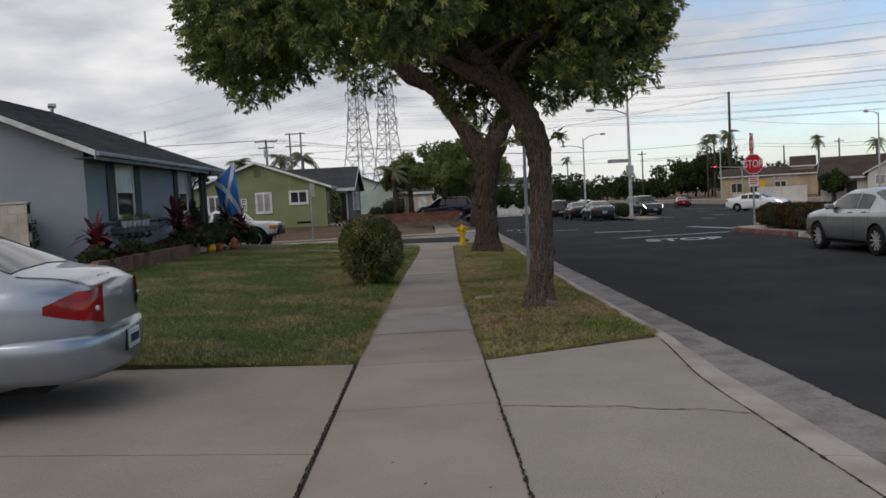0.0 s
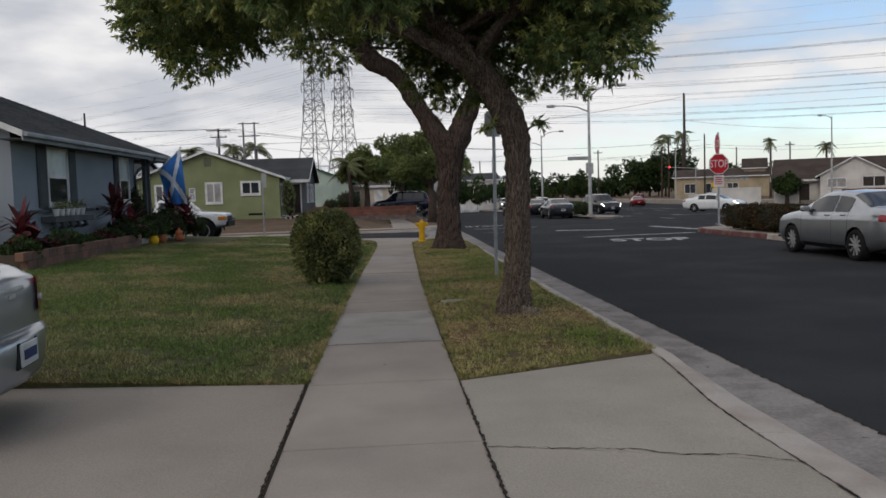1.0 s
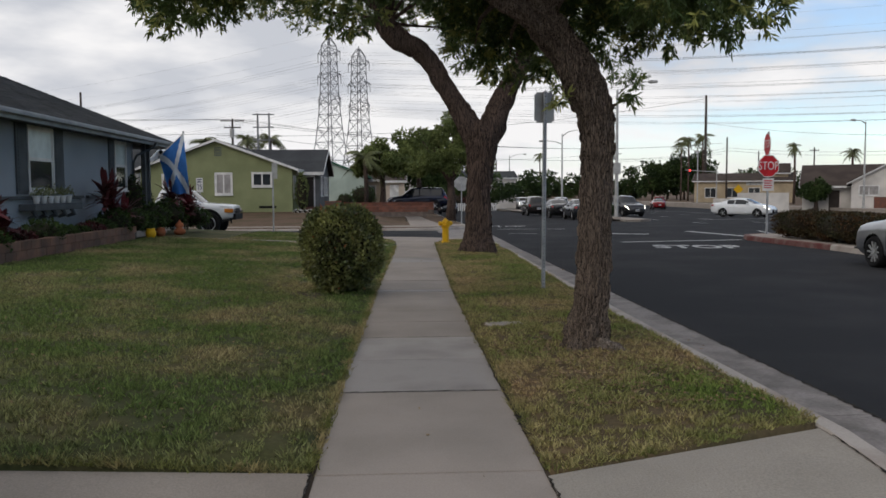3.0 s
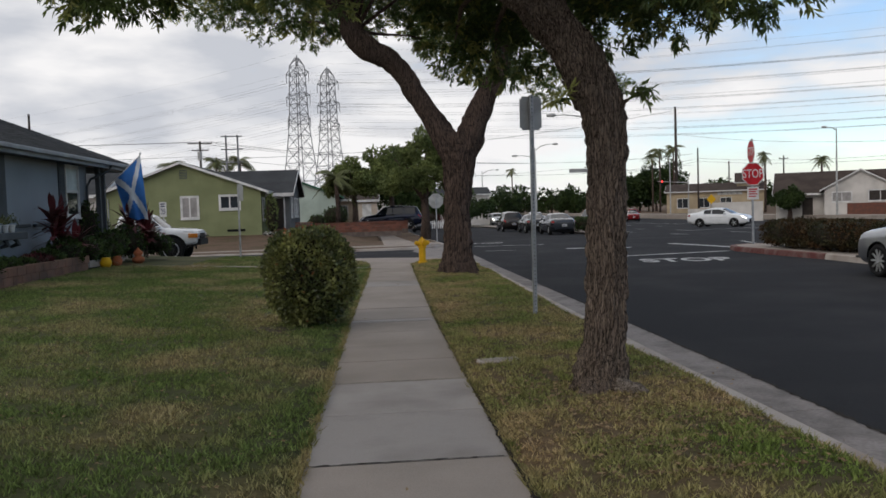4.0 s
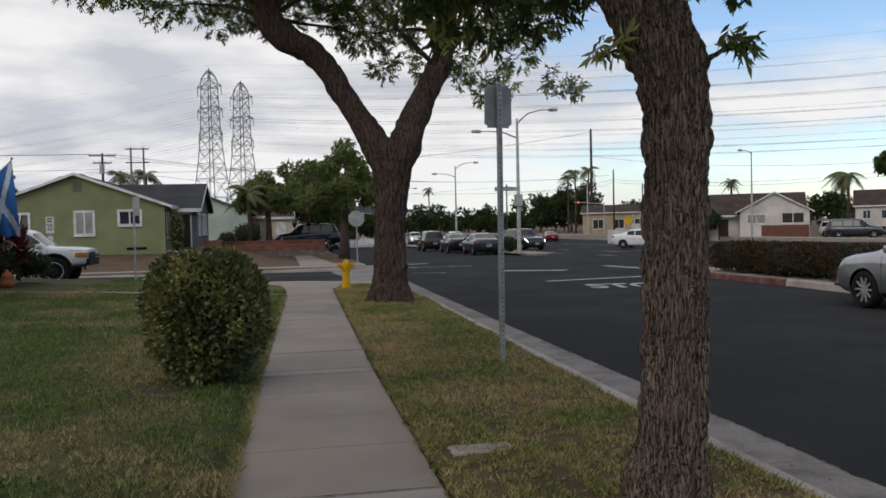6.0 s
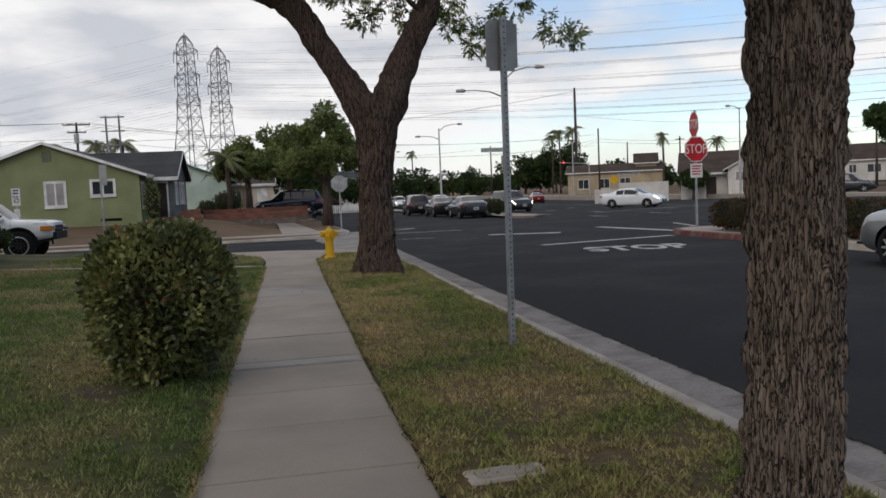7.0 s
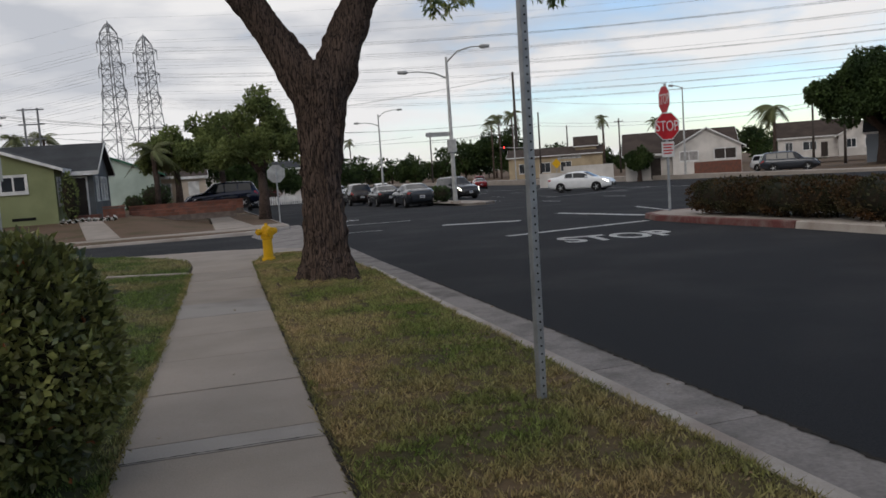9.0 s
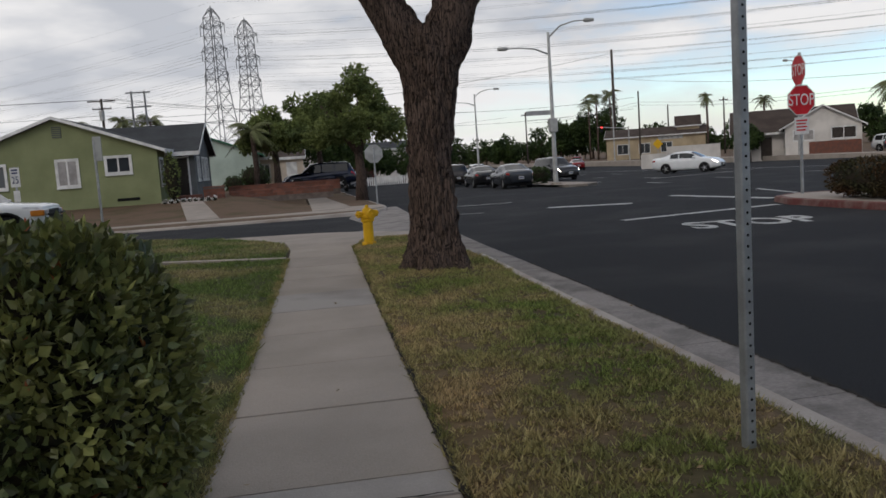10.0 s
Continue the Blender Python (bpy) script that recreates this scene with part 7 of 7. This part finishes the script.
pp = part("number_plate", boxm(-2.478, -2.463, -0.155, 0.155, 0.412, 0.562, bevel=0.003), M["plate"], b0)
part("text_bar", boxm(-2.482, -2.4785, -0.12, 0.12, 0.455, 0.52), M["plate_bar"], pp)
part("tailpipe", tubem([(-1.9, -0.45, 0.27), (-2.33, -0.45, 0.26)], [0.03, 0.032], 10), M["steel"], r0)
part("muffler", tubem([(-1.55, -0.5, 0.27), (-2.0, -0.5, 0.27)], [0.09, 0.09], 10), M["steel"], r0)

car("silver four-door sedan waiting beside the island", "sedan", silver2, (10.40, 18.95, ROAD), 90)
lt, lb, lsurf, lpatch = car("lifted white pickup truck parked on the side street", "lifted", white_p, (-8.62, 34.95, ROAD + 0.06), 0, dark_rim=True, category="truck", plates=False)
M["amber"] = mat("amber_lens", (0.55, 0.20, 0.03), 0.3, 0.05, 3, 20, 0.0)
for sd_ in (1, -1):
    part("corner_lamp", boxm(2.02, 2.33, sd_ * 0.80 - 0.035, sd_ * 0.80 + 0.035, 0.83, 0.97, bevel=0.01), M["amber"], lb, "amber corner lamp")
    part("front_headlamp", boxm(2.25, 2.345, sd_ * 0.60 - 0.14, sd_ * 0.60 + 0.14, 0.83, 0.97, bevel=0.01), M["lamp_clear"], lb)
part("bull_bar", tubem([(2.40, -0.72, 0.86), (2.44, -0.3, 0.86), (2.44, 0.3, 0.86), (2.40, 0.72, 0.86)], [0.025] * 4, 8), M["car_dark"], lb)
q = "cars parked along the median"
car("dark grey sedan parked along the median", "sedan", grey_p, (12.5, 61.5, road_z(0, 61.5)), 90, detail=1, group=q)
car("black sedan parked along the median", "sedan", black_p, (12.3, 69.0, road_z(0, 68.5)), 90, detail=1, group=q)
car("dark brown off-road wagon parked along the median", "suv", brown_p, (12.0, 78, road_z(0, 77)), 90, detail=1, group=q)
car("navy blue wagon parked in a drive behind brick walls", "suv", navy_p, (1.15, 67.0, 0.05), 180, detail=1)
car("grey wagon on the street", "suv", grey_p, (5.0, 92, road_z(0, 92)), -90, detail=1)
q = "cars parked across the boulevard"
car("white wagon parked in a drive across the boulevard", "suv", white_p, (53.0, 79.5, fall(79.5) + 0.03), -75, detail=1, group=q, scale=0.95)
car("dark wagon parked before the white house", "suv", grey_p, (47.8, 70.8, fall(70.8) + 0.03), -34, detail=1, group=q)
q = "traffic on the boulevard"
car("white sedan on the boulevard with its headlights on", "sedan", white_p, (26.2, 66, road_z(0, 66)), -45, lit=True, detail=1, group=q)
car("dark wagon on the boulevard with its headlights on", "suv", black_p, (18.6, 72, road_z(0, 72)), -80, lit=True, detail=1, group=q)
car("white pickup truck on the boulevard", "pickup", white_p, (19.5, 104, road_z(0, 104)), -88, lit=True, detail=1, group=q, category="truck")
car("white wagon far down the boulevard", "suv", white_p, (18.5, 128, road_z(0, 128)), -90, lit=True, detail=1, group=q)
car("silver sedan far down the boulevard", "sedan", silver2, (22.5, 140, road_z(0, 140)), -90, lit=True, detail=1, group=q)
car("red sedan far down the boulevard", "sedan", red_p, (36.0, 118, road_z(0, 118)), 80, detail=1, group=q)
car("dark red wagon far down the boulevard", "suv", red_p, (39.5, 128, road_z(0, 128)), 70, detail=1, group=q)

tb = thing("wheeled_bin", "dark wheeled rubbish bin at the far kerb", "bin", (50.6, 77.0, fall(77) + 0.03), -30)
part("body", boxm(-0.3, 0.3, -0.35, 0.35, 0.08, 1.0, bevel=0.04), M["car_dark"], tb)
part("lid", boxm(-0.32, 0.32, -0.38, 0.37, 1.0, 1.07, bevel=0.02), M["car_dark"], tb)
for sx in (-0.27, 0.27):
    part("wheel", tubem([(sx - 0.03, 0.33, 0.1), (sx + 0.03, 0.33, 0.1)], [0.1, 0.1], 12), M["tyre"], tb)


# ---------------- poles, lamps, pylons and wires ----------------
def street_lamp(x, y, h, arms, label, rad=0.11, box_z=None):
    z = fall(y)
    root = thing("street_lamp", label, "street lamp", (x, y, z))
    part("pole", tubem([(0, 0, -0.2), (0, 0, 0.5), (0, 0, h)], [rad * 1.3, rad, rad * 0.55], 12), M["pole_paint"], root, smooth=True)
    part("base", boxm(-0.25, 0.25, -0.25, 0.25, -0.1, 0.12, bevel=0.02), M["concrete"], root)
    for dx, dy, dz, z0 in arms:
        a = part("arm", tubem([(0, 0, z0), (dx * 0.35, dy * 0.35, z0 + dz * 0.75), (dx * 0.75, dy * 0.75, z0 + dz), (dx, dy, z0 + dz)], [0.05, 0.045, 0.035, 0.03], 8), M["pole_paint"], root, smooth=True)
        d = Vector((dx, dy, 0)).normalized()
        part("lamp_head", tubem([Vector((dx, dy, z0 + dz)), Vector((dx, dy, z0 + dz)) + d * 0.15, Vector((dx, dy, z0 + dz)) + d * 0.6], [0.05, 0.12, 0.09], 8), M["pole_paint"], a, smooth=True)
    if box_z:
        part("signal_box", boxm(-0.22, 0.22, -0.2, 0.2, box_z, box_z + 0.75, bevel=0.03), M["pole_paint"], root)
        part("name_plate", boxm(-1.5, -0.1, -0.02, 0.02, box_z + 0.95, box_z + 1.2), M["sign_back"], root)
    return root


street_lamp(13.9, 57.0, 8.3, [(-2.2, 0.3, 0.45, 7.1), (1.9, -0.3, 0.8, 8.0)], "tall pale street lamp with two arms on the median", 0.13, 2.9)
street_lamp(18.5, 98.0, 8.8, [(-2.0, 0.2, 0.4, 7.6), (2.0, -0.2, 0.7, 8.5)], "pale two-armed street lamp far down the median", 0.12)
street_lamp(19.5, 150.0, 8.8, [(2.4, 0, 0.7, 8.3)], "pale street lamp far down the boulevard", 0.12)
street_lamp(15.0, 180.0, 9.0, [(2.4, 0, 0.7, 8.5)], "pale street lamp far down the boulevard", 0.12)
street_lamp(44.6, 81.5, 8.6, [(-1.2, -0.4, 0.3, 8.4)], "slim street lamp across the boulevard", 0.11)
street_lamp(45.3, 128.0, 8.6, [(-2.0, 0, 0.6, 8.2)], "slim street lamp across the boulevard", 0.11)


def utility_pole(x, y, h, label, arms=(), rad=0.16, z=None, rz=0):
    root = thing("utility_pole", label, "utility pole", (x, y, fall(y) if z is None else z), rz)
    part("pole", tubem([(0, 0, -0.3), (0, 0, h)], [rad, rad * 0.65], 10), M["wood_pole"], root, smooth=True)
    for z0, w in arms:
        a = part("crossarm", boxm(-w / 2, w / 2, -0.06, 0.06, z0 - 0.07, z0 + 0.07), M["wood_pole"], root)
        for k in range(4):
            xx = -w / 2 + 0.1 + (w - 0.2) * k / 3
            part("insulator", tubem([(xx, 0, z0 + 0.07), (xx, 0, z0 + 0.25)], [0.05, 0.035], 6), M["wood_pole"], a)
    return root


utility_pole(64.5, 176, 22.3, "tall dark utility pole", ((17.5, 0.7),), 0.35)
utility_pole(-22.5, 118, 11.2, "wooden utility pole with a crossarm and transformer", ((10.9, 3.2), (10.0, 2.2)), 0.2, 0.2)
part("transformer", tubem([(0.0, -0.35, 8.6), (0.0, -0.35, 9.8)], [0.3, 0.3], 10), M["pole_paint"], bpy.data.objects["utility_pole.001"])
for k, (az, el, d) in enumerate(((22.6, 3.5, 150), (15.3, 2.7, 170), (6.9, 2.2, 190), (27.9, 2.7, 165), (39.5, 2.9, 120), (41.2, 2.9, 110), (24.5, 2.5, 175), (19.2, 2.2, 230))):
    x, y = d * math.sin(radians(az)), 9 + d * math.cos(radians(az))
    utility_pole(x, y, 1.5 + d * math.tan(radians(el)) - fall(y), "slim dark utility pole in the distance", ((1.3 + d * math.tan(radians(el)) - fall(y) - 0.4, 1.8),) if k % 2 else (), 0.18)
hf = thing("utility_pole", "tall double-pole utility frame behind the houses", "utility pole", (-19.3, 124, 0.1))
for sx in (-0.8, 0.8):
    part("pole", tubem([(sx, 0, 0), (sx, 0, 12.6)], [0.16, 0.12], 8), M["lattice"], hf)
for z in (12.4, 10.6, 8.8):
    part("crossarm", boxm(-1.5, 1.5, -0.08, 0.08, z - 0.08, z + 0.08), M["lattice"], hf)


def pylon(x, y, h, label, rz=0):
    """A lattice tower: four tapering legs, cross bracing and three pairs of arms."""
    root = thing("pylon", label, "pylon", (x, y, fall(y)), rz)

    def half(z):
        return interp(z / h, (0, 0.4, 0.62, 0.95, 1.0), (5.0, 2.7, 1.9, 1.5, 0.4))
    brace = bmesh.new()
    lv = [h * f for f in (0, 0.13, 0.25, 0.36, 0.45, 0.53, 0.60, 0.66, 0.72, 0.78, 0.84, 0.90, 0.95, 1.0)]
    cs = [(1, 1), (-1, 1), (-1, -1), (1, -1)]
    for sx, sy in cs:
        part("leg", tubem([(sx * half(z), sy * half(z), z) for z in lv], [0.125] * len(lv), 4), M["lattice"], root)
    for z0, z1 in zip(lv, lv[1:]):
        a, b = half(z0), half(z1)
        for (s0, s1) in zip(cs, cs[1:] + cs[:1]):
            tube(brace, [(s0[0] * a, s0[1] * a, z0), (s1[0] * b, s1[1] * b, z1)], [0.075, 0.075], 3, False)
            tube(brace, [(s1[0] * a, s1[1] * a, z0), (s0[0] * b, s0[1] * b, z1)], [0.075, 0.075], 3, False)
            tube(brace, [(s0[0] * b, s0[1] * b, z1), (s1[0] * b, s1[1] * b, z1)], [0.075, 0.075], 3, False)
    tagged(part("bracing", brace, M["lattice"], root), kind="stuff")
    ends = []
    for f, w in ((0.63, 3.9), (0.77, 4.1), (0.91, 3.9)):
        for sx in (-1, 1):
            z = h * f
            arm = bmesh.new()
            tip_ = (sx * w, 0, z)
            for sy in (-1, 1):
                tube(arm, [(sx * half(z), sy * half(z), z - 0.9), tip_], [0.09, 0.09], 4)
                tube(arm, [(sx * half(z), sy * half(z), z + 0.9), tip_], [0.09, 0.09], 4)
            tube(arm, [tip_, (tip_[0], 0, z - 2.6)], [0.10, 0.10], 4)
            part("arm", arm, M["lattice"], root)
            ends.append(Vector((sx * w, 0, z - 2.6)))
    part("peak", tubem([(0, 0, h - 0.3), (0, 0, h + 0.9)], [0.3, 0.06], 4), M["lattice"], root)
    ends.append(Vector((0, 0, h + 1.6)))
    bpy.context.view_layer.update()
    return [root.matrix_world @ e for e in ends]


AZ = 33.0
e1 = pylon(-19.3, 243, 46.0, "steel lattice pylon carrying power lines", -AZ)
e2 = pylon(-11.8, 262, 46.0, "steel lattice pylon carrying power lines", -AZ)


def wire(a, b, sag, rad, name="power_line", label="thin dark overhead power line", n=24):
    pts = []
    for i in range(n + 1):
        s = i / n
        p = Vector(a).lerp(Vector(b), s)
        p.z -= sag * 4 * s * (1 - s)
        pts.append(p)
    return tagged(part(name, tubem(pts, [rad] * (n + 1), 4, cap=False), M["wire"]), label, "power line", "overhead power lines")


dirw = Vector((math.cos(radians(-AZ)), math.sin(radians(-AZ)), 0))
for ends in (e1, e2):
    for i, e in enumerate(ends):
        rad = 0.015 if i < 6 else 0.012
        wire(e, e + dirw * 330 + Vector((0, 0, 1.0)), 9.0, rad)
        wire(e, e - dirw * 330, 9.0, rad)
        if i < 6:
            wire(e + Vector((-0.3, 0.4, 2.2)), e + dirw * 330 + Vector((-0.3, 0.4, 3.4)), 8.0, rad)
            wire(e + Vector((-0.3, 0.4, 0.9)), e - dirw * 330 + Vector((-0.3, 0.4, 1.2)), 9.6, rad)
            wire(e + Vector((0.3, 0.3, 0.5)), e + dirw * 330 + Vector((0.3, 0.3, 1.5)), 9.6, rad)
for dz, dx in ((11.1, -1.5), (11.1, 0.5), (11.1, 1.5), (9.2, 0.0)):
    wire((-22.5 + dx, 118, dz + 0.2), (-120, 70 + dx, dz + 1.0), 1.6, 0.02)
    wire((-22.5 + dx, 118, dz + 0.2), (56.6, 147, dz - 1.5), 2.2, 0.02)
wire((64.5, 176, 20.5), (-40, 190, 14), 2.5, 0.035)
wire((64.5, 176, 15.5), (76, 100, 8.2), 1.2, 0.025)
for dz in (0.0, 0.5):
    wire((57.5, 147, 8.8 - dz), (76.5, 101.5, 7.0 - dz), 0.9, 0.02)
    wire((57.5, 147, 8.8 - dz), (45.0, 175, 8.0 - dz), 0.6, 0.02)
    wire((76.5, 101.5, 7.0 - dz), (130, 40, 8.0 - dz), 1.0, 0.02)
wire((45.5, 190, 9.5), (-60, 150, 9.0), 2.0, 0.02)


# ---------------- far trees and palms ----------------
far_tree("leafy street tree with a short trunk near the far corner", 3.0, 55.5, fall(55), 2.6, 2.6, 2.5, 2.6, 6.9, 46, 12000, 201, 0.15, M["leaf_mid"], tr=0.26, rad=0.22)
far_tree("broad green street tree before the cream house", 1.3, 67.0, -0.2, 3.0, 3.3, 2.8, 2.9, 6.4, 40, 9000, 202, 0.2, M["leaf_mid"], flat=3.5, rad=0.2)
far_tree("green street tree beside the brick walls", -1.4, 64.0, 0.0, 2.8, 2.1, 2.0, 2.6, 5.6, 26, 5200, 203, 0.2, M["leaf_mid"], rad=0.22)
far_tree("dark street tree further down the street", 2.3, 86, fall(86), 2.5, 3.0, 3.0, 2.4, 7.0, 22, 3600, 204, 0.25)
shrub("bush", "rounded green bush by the mint house", -3.2, 73.5, 0.1, 1.1, 1.0, 1.9, 700, 0.16, M["leaf_far"], 205)
shrub("bush", "green bush beside the mint house", -4.6, 72.5, 0.1, 0.7, 0.7, 1.2, 400, 0.16, M["leaf_far"], 206)
far_tree("large dense umbrella-shaped tree across the boulevard", 59.8, 73.0, fall(73), 3.4, 7.4, 6.0, 3.4, 10.2, 90, 46000, 207, 0.3, tr=0.5, rad=0.18, flat=3.2)
far_tree("small dark tree before the white wall", 42.2, 86.0, fall(86), 1.4, 1.3, 1.3, 0.8, 4.4, 16, 2600, 208, 0.22)
far_tree("dark tree at the end of the street", 8.5, 112, fall(112), 1.8, 3.4, 3.0, 1.6, 5.6, 20, 3200, 209, 0.26)
far_tree("dark tree at the end of the street", 13.0, 118, fall(118), 1.8, 3.2, 3.0, 1.2, 4.8, 20, 3200, 210, 0.26)
far_tree("dark tree at the end of the street", 4.0, 122, fall(122), 1.8, 3.6, 3.0, 1.2, 5.5, 20, 3200, 211, 0.26)
shrub("bougainvillea", "dark red flowering bougainvillea hedge", 5.5, 108, fall(108), 3.2, 1.2, 2.2, 900, 0.2, M["leaf_red"], 212, category="hedge")
fence = thing("picket_fence", "low white fence at the street's end", "fence", (8.5, 105, fall(105)))
for k in range(24):
    part("picket", boxm(-2.4 + k * 0.24, -2.26 + k * 0.24, -0.02, 0.02, 0, 0.95), M["white"], fence)
part("rail", boxm(-2.5, 3.4, 0.021, 0.06, 0.6, 0.7), M["white"], fence)
rs = random.Random(77)
for k, (az, el, d, rx) in enumerate(((14.2, 1.3, 230, 6), (16.0, 1.6, 235, 6), (17.6, 2.2, 220, 6), (18.6, 2.3, 225, 6), (19.7, 2.9, 215, 5.5), (20.6, 3.1, 210, 5), (12.6, 1.2, 240, 6), (10.4, 1.3, 250, 6), (9.0, 1.4, 240, 7), (23.4, 1.4, 240, 7), (26.0, 1.5, 240, 7), (29.0, 1.4, 230, 7), (33, 1.3, 200, 6), (36.3, 1.6, 190, 6), (39, 1.6, 185, 6), (45, 1.8, 170, 6), (49, 1.8, 160, 6), (7.2, 1.4, 220, 6), (5.0, 1.5, 200, 6), (2.5, 1.5, 190, 6), (-0.5, 1.6, 190, 6), (-3.4, 1.6, 200, 6), (-7, 1.8, 170, 6), (-12, 1.8, 150, 6), (-17, 2.0, 140, 6))):
    x, y = d * math.sin(radians(az)), 9 + d * math.cos(radians(az))
    top = 1.5 + d * math.tan(radians(el)) - fall(y)
    far_tree("dark rounded tree in the distance", x, y, fall(y), top * 0.3, rx, rx, top * 0.12, top, 16, 2400, 220 + k, 0.6, tr=0.25, rad=0.36)


def palm(x, y, h, label, seed, crown=1.9, tr=0.16, n=20):
    rnd = random.Random(seed)
    root = thing("palm_tree", label, "palm tree", (x, y, fall(y)))
    part("trunk", tubem([(0, 0, -0.2), (0.1, 0, h * 0.5), (0, 0, h)], [tr * 1.2, tr, tr * 0.85], 8), M["bark_b"], root, smooth=True)
    for k in range(n):
        a, el = rnd.uniform(0, 6.283), rnd.uniform(-0.5, 1.2)
        bm = bmesh.new()
        L = crown * rnd.uniform(0.8, 1.15)
        spine = []
        for i in range(15):
            s = (i + 0.5) / 15
            c = Vector((math.cos(a) * L * s * math.cos(el * (1 - 0.4 * s)), math.sin(a) * L * s * math.cos(el * (1 - 0.4 * s)), h + L * s * math.sin(el) - 0.75 * L * s * s))
            spine.append((c, bm.verts.new(c)))
            if i == 0:
                continue
            for sd_ in (-1, 1):
                w = 0.42 * crown * math.sin(math.pi * min(1, s * 0.85 + 0.12)) * 0.6
                t1 = c + Vector((-math.sin(a) * sd_ * w, math.cos(a) * sd_ * w, -w * 0.7))
                d = Vector((math.cos(a), math.sin(a), -0.3)) * 0.045 * crown
                bm.faces.new((spine[i - 1][1], spine[i][1], bm.verts.new(t1 + d * 0.6)))
        part("frond", bm, M["palm"], root)
    return root


palm(-2.6, 62.5, 4.3, "queen palm with drooping fronds before the houses", 301, 1.7)
for k, (az, el, d, cr) in enumerate(((20.0, 3.5, 190, 3.0), (20.9, 3.7, 195, 3.0), (26.8, 3.0, 150, 2.0), (30.2, 2.6, 150, 2.0), (37.2, 2.9, 110, 3.0), (-10.6, 3.9, 130, 3.2), (-9.0, 3.9, 132, 3.2), (-13.5, 3.6, 130, 3.0), (9.9, 2.6, 260, 2.4), (19.5, 3.2, 200, 2.6))):
    x, y = d * math.sin(radians(az)), 9 + d * math.cos(radians(az))
    palm(x, y, 1.5 + d * math.tan(radians(el)) - fall(y) - 0.5, "tall palm tree in the distance", 310 + k, cr, 0.2, 18)
sig = thing("traffic_signal", "traffic signal arm with a red light far down the boulevard", "traffic signal", (60, 158, fall(158)))
part("pole", tubem([(0, 0, 0), (0, 0, 6.2)], [0.14, 0.1], 8), M["pole_paint"], sig)
part("arm", tubem([(0, 0, 5.9), (-6, 0, 6.3)], [0.08, 0.06], 8), M["pole_paint"], sig)
sh = part("signal_head", boxm(-5.4, -5.0, -0.15, 0.15, 5.4, 6.5), M["car_dark"], sig)
M["signal_red"] = mat("signal_red", (0.6, 0.02, 0.02), 0.4, 0.02, 2, 10, 0)
sb = M["signal_red"].node_tree.nodes["Principled BSDF"]
sb.inputs["Emission Color"].default_value = (1, 0.05, 0.04, 1)
sb.inputs["Emission Strength"].default_value = 4.0
part("red_lamp", tubem([(-5.2, -0.2, 6.25), (-5.2, -0.15, 6.25)], [0.15, 0.15], 12), M["signal_red"], sh)
wsn = thing("warning_sign", "yellow diamond warning sign across the boulevard", "street sign", (47.5, 118, fall(118)))
part("post", boxm(-0.04, 0.04, -0.04, 0.04, 0, 3.2), M["steel"], wsn)
dm = part("sign_plate", boxm(-0.5, 0.5, -0.05, -0.042, -0.5, 0.5), M["yellow"], wsn)
dm.matrix_local = pose(0, 0, 2.6, 0, 45, 0)

# ---------------- litter of leaves ----------------
rl = np.random.RandomState(71)
n = 3600
px = np.concatenate([rl.normal(1.45, 0.55, n // 2), rl.uniform(0.6, 2.2, n // 4), rl.uniform(-4.5, -0.9, n // 4)])
py = np.concatenate([rl.normal(10.6, 0.9, n // 2), rl.uniform(9, 26, n // 4), rl.uniform(8.5, 20, n // 4)])
px[: n // 2] = np.clip(px[: n // 2], 0.6, 2.2)
py[: n // 2] = np.clip(py[: n // 2], 9.2, 13)
pos = np.stack([px, py, np.array([(strip_z(a, b) if a > 0 else lawn_h(a, b)) + 0.026 for a, b in zip(px, py)])], 1)
loose = np.stack([np.concatenate([rl.uniform(-0.7, 0.4, 14), rl.uniform(2.55, 3.0, 16)]), rl.uniform(4, 26, 30), np.concatenate([np.full(14, 0.010), np.full(16, ROAD + 0.035)])], 1)
pos = np.concatenate([pos, loose])
way = rl.normal(size=pos.shape) * np.array([1, 1, 0.15])
way /= np.linalg.norm(way, axis=1)[:, None]
tagged(part("fallen_leaves", leaf_mesh("fallen_leaves", pos, way, 0.036, 0.015, rl), M["leaf_fallen"]), "dry brown fallen leaves on the grass", "leaves", "", "stuff")


# speed sign by the far kerb of the side street
speed = thing("speed_sign", "white speed limit sign on a thin steel post", "road sign", (-9.3, 42.0, 0.05))
part("post", boxm(-0.028, 0.028, -0.028, 0.028, -0.2, 2.12, bevel=0.005), M["steel"], speed)
sp_plate = part("sign_plate", boxm(-0.15, 0.15, -0.036, -0.030, 1.46, 2.10, bevel=0.002), M["white"], speed)
for zz, ww in ((2.02, 0.10), (1.92, 0.09)):
    part("text_bar", boxm(-ww, ww, -0.041, -0.0365, zz - 0.025, zz + 0.025), M["plate_bar"], sp_plate)
num = part("number", text_mesh("25", 0.26, "number"), M["plate_bar"], sp_plate)
num.matrix_local = pose(0, -0.041, 1.68, 90, 0, 0) @ Matrix.Diagonal((0.85, 1.3, 1, 1))
low_plate = part("lower_plate", boxm(-0.10, 0.10, -0.036, -0.030, 0.98, 1.34, bevel=0.002), M["white"], speed)
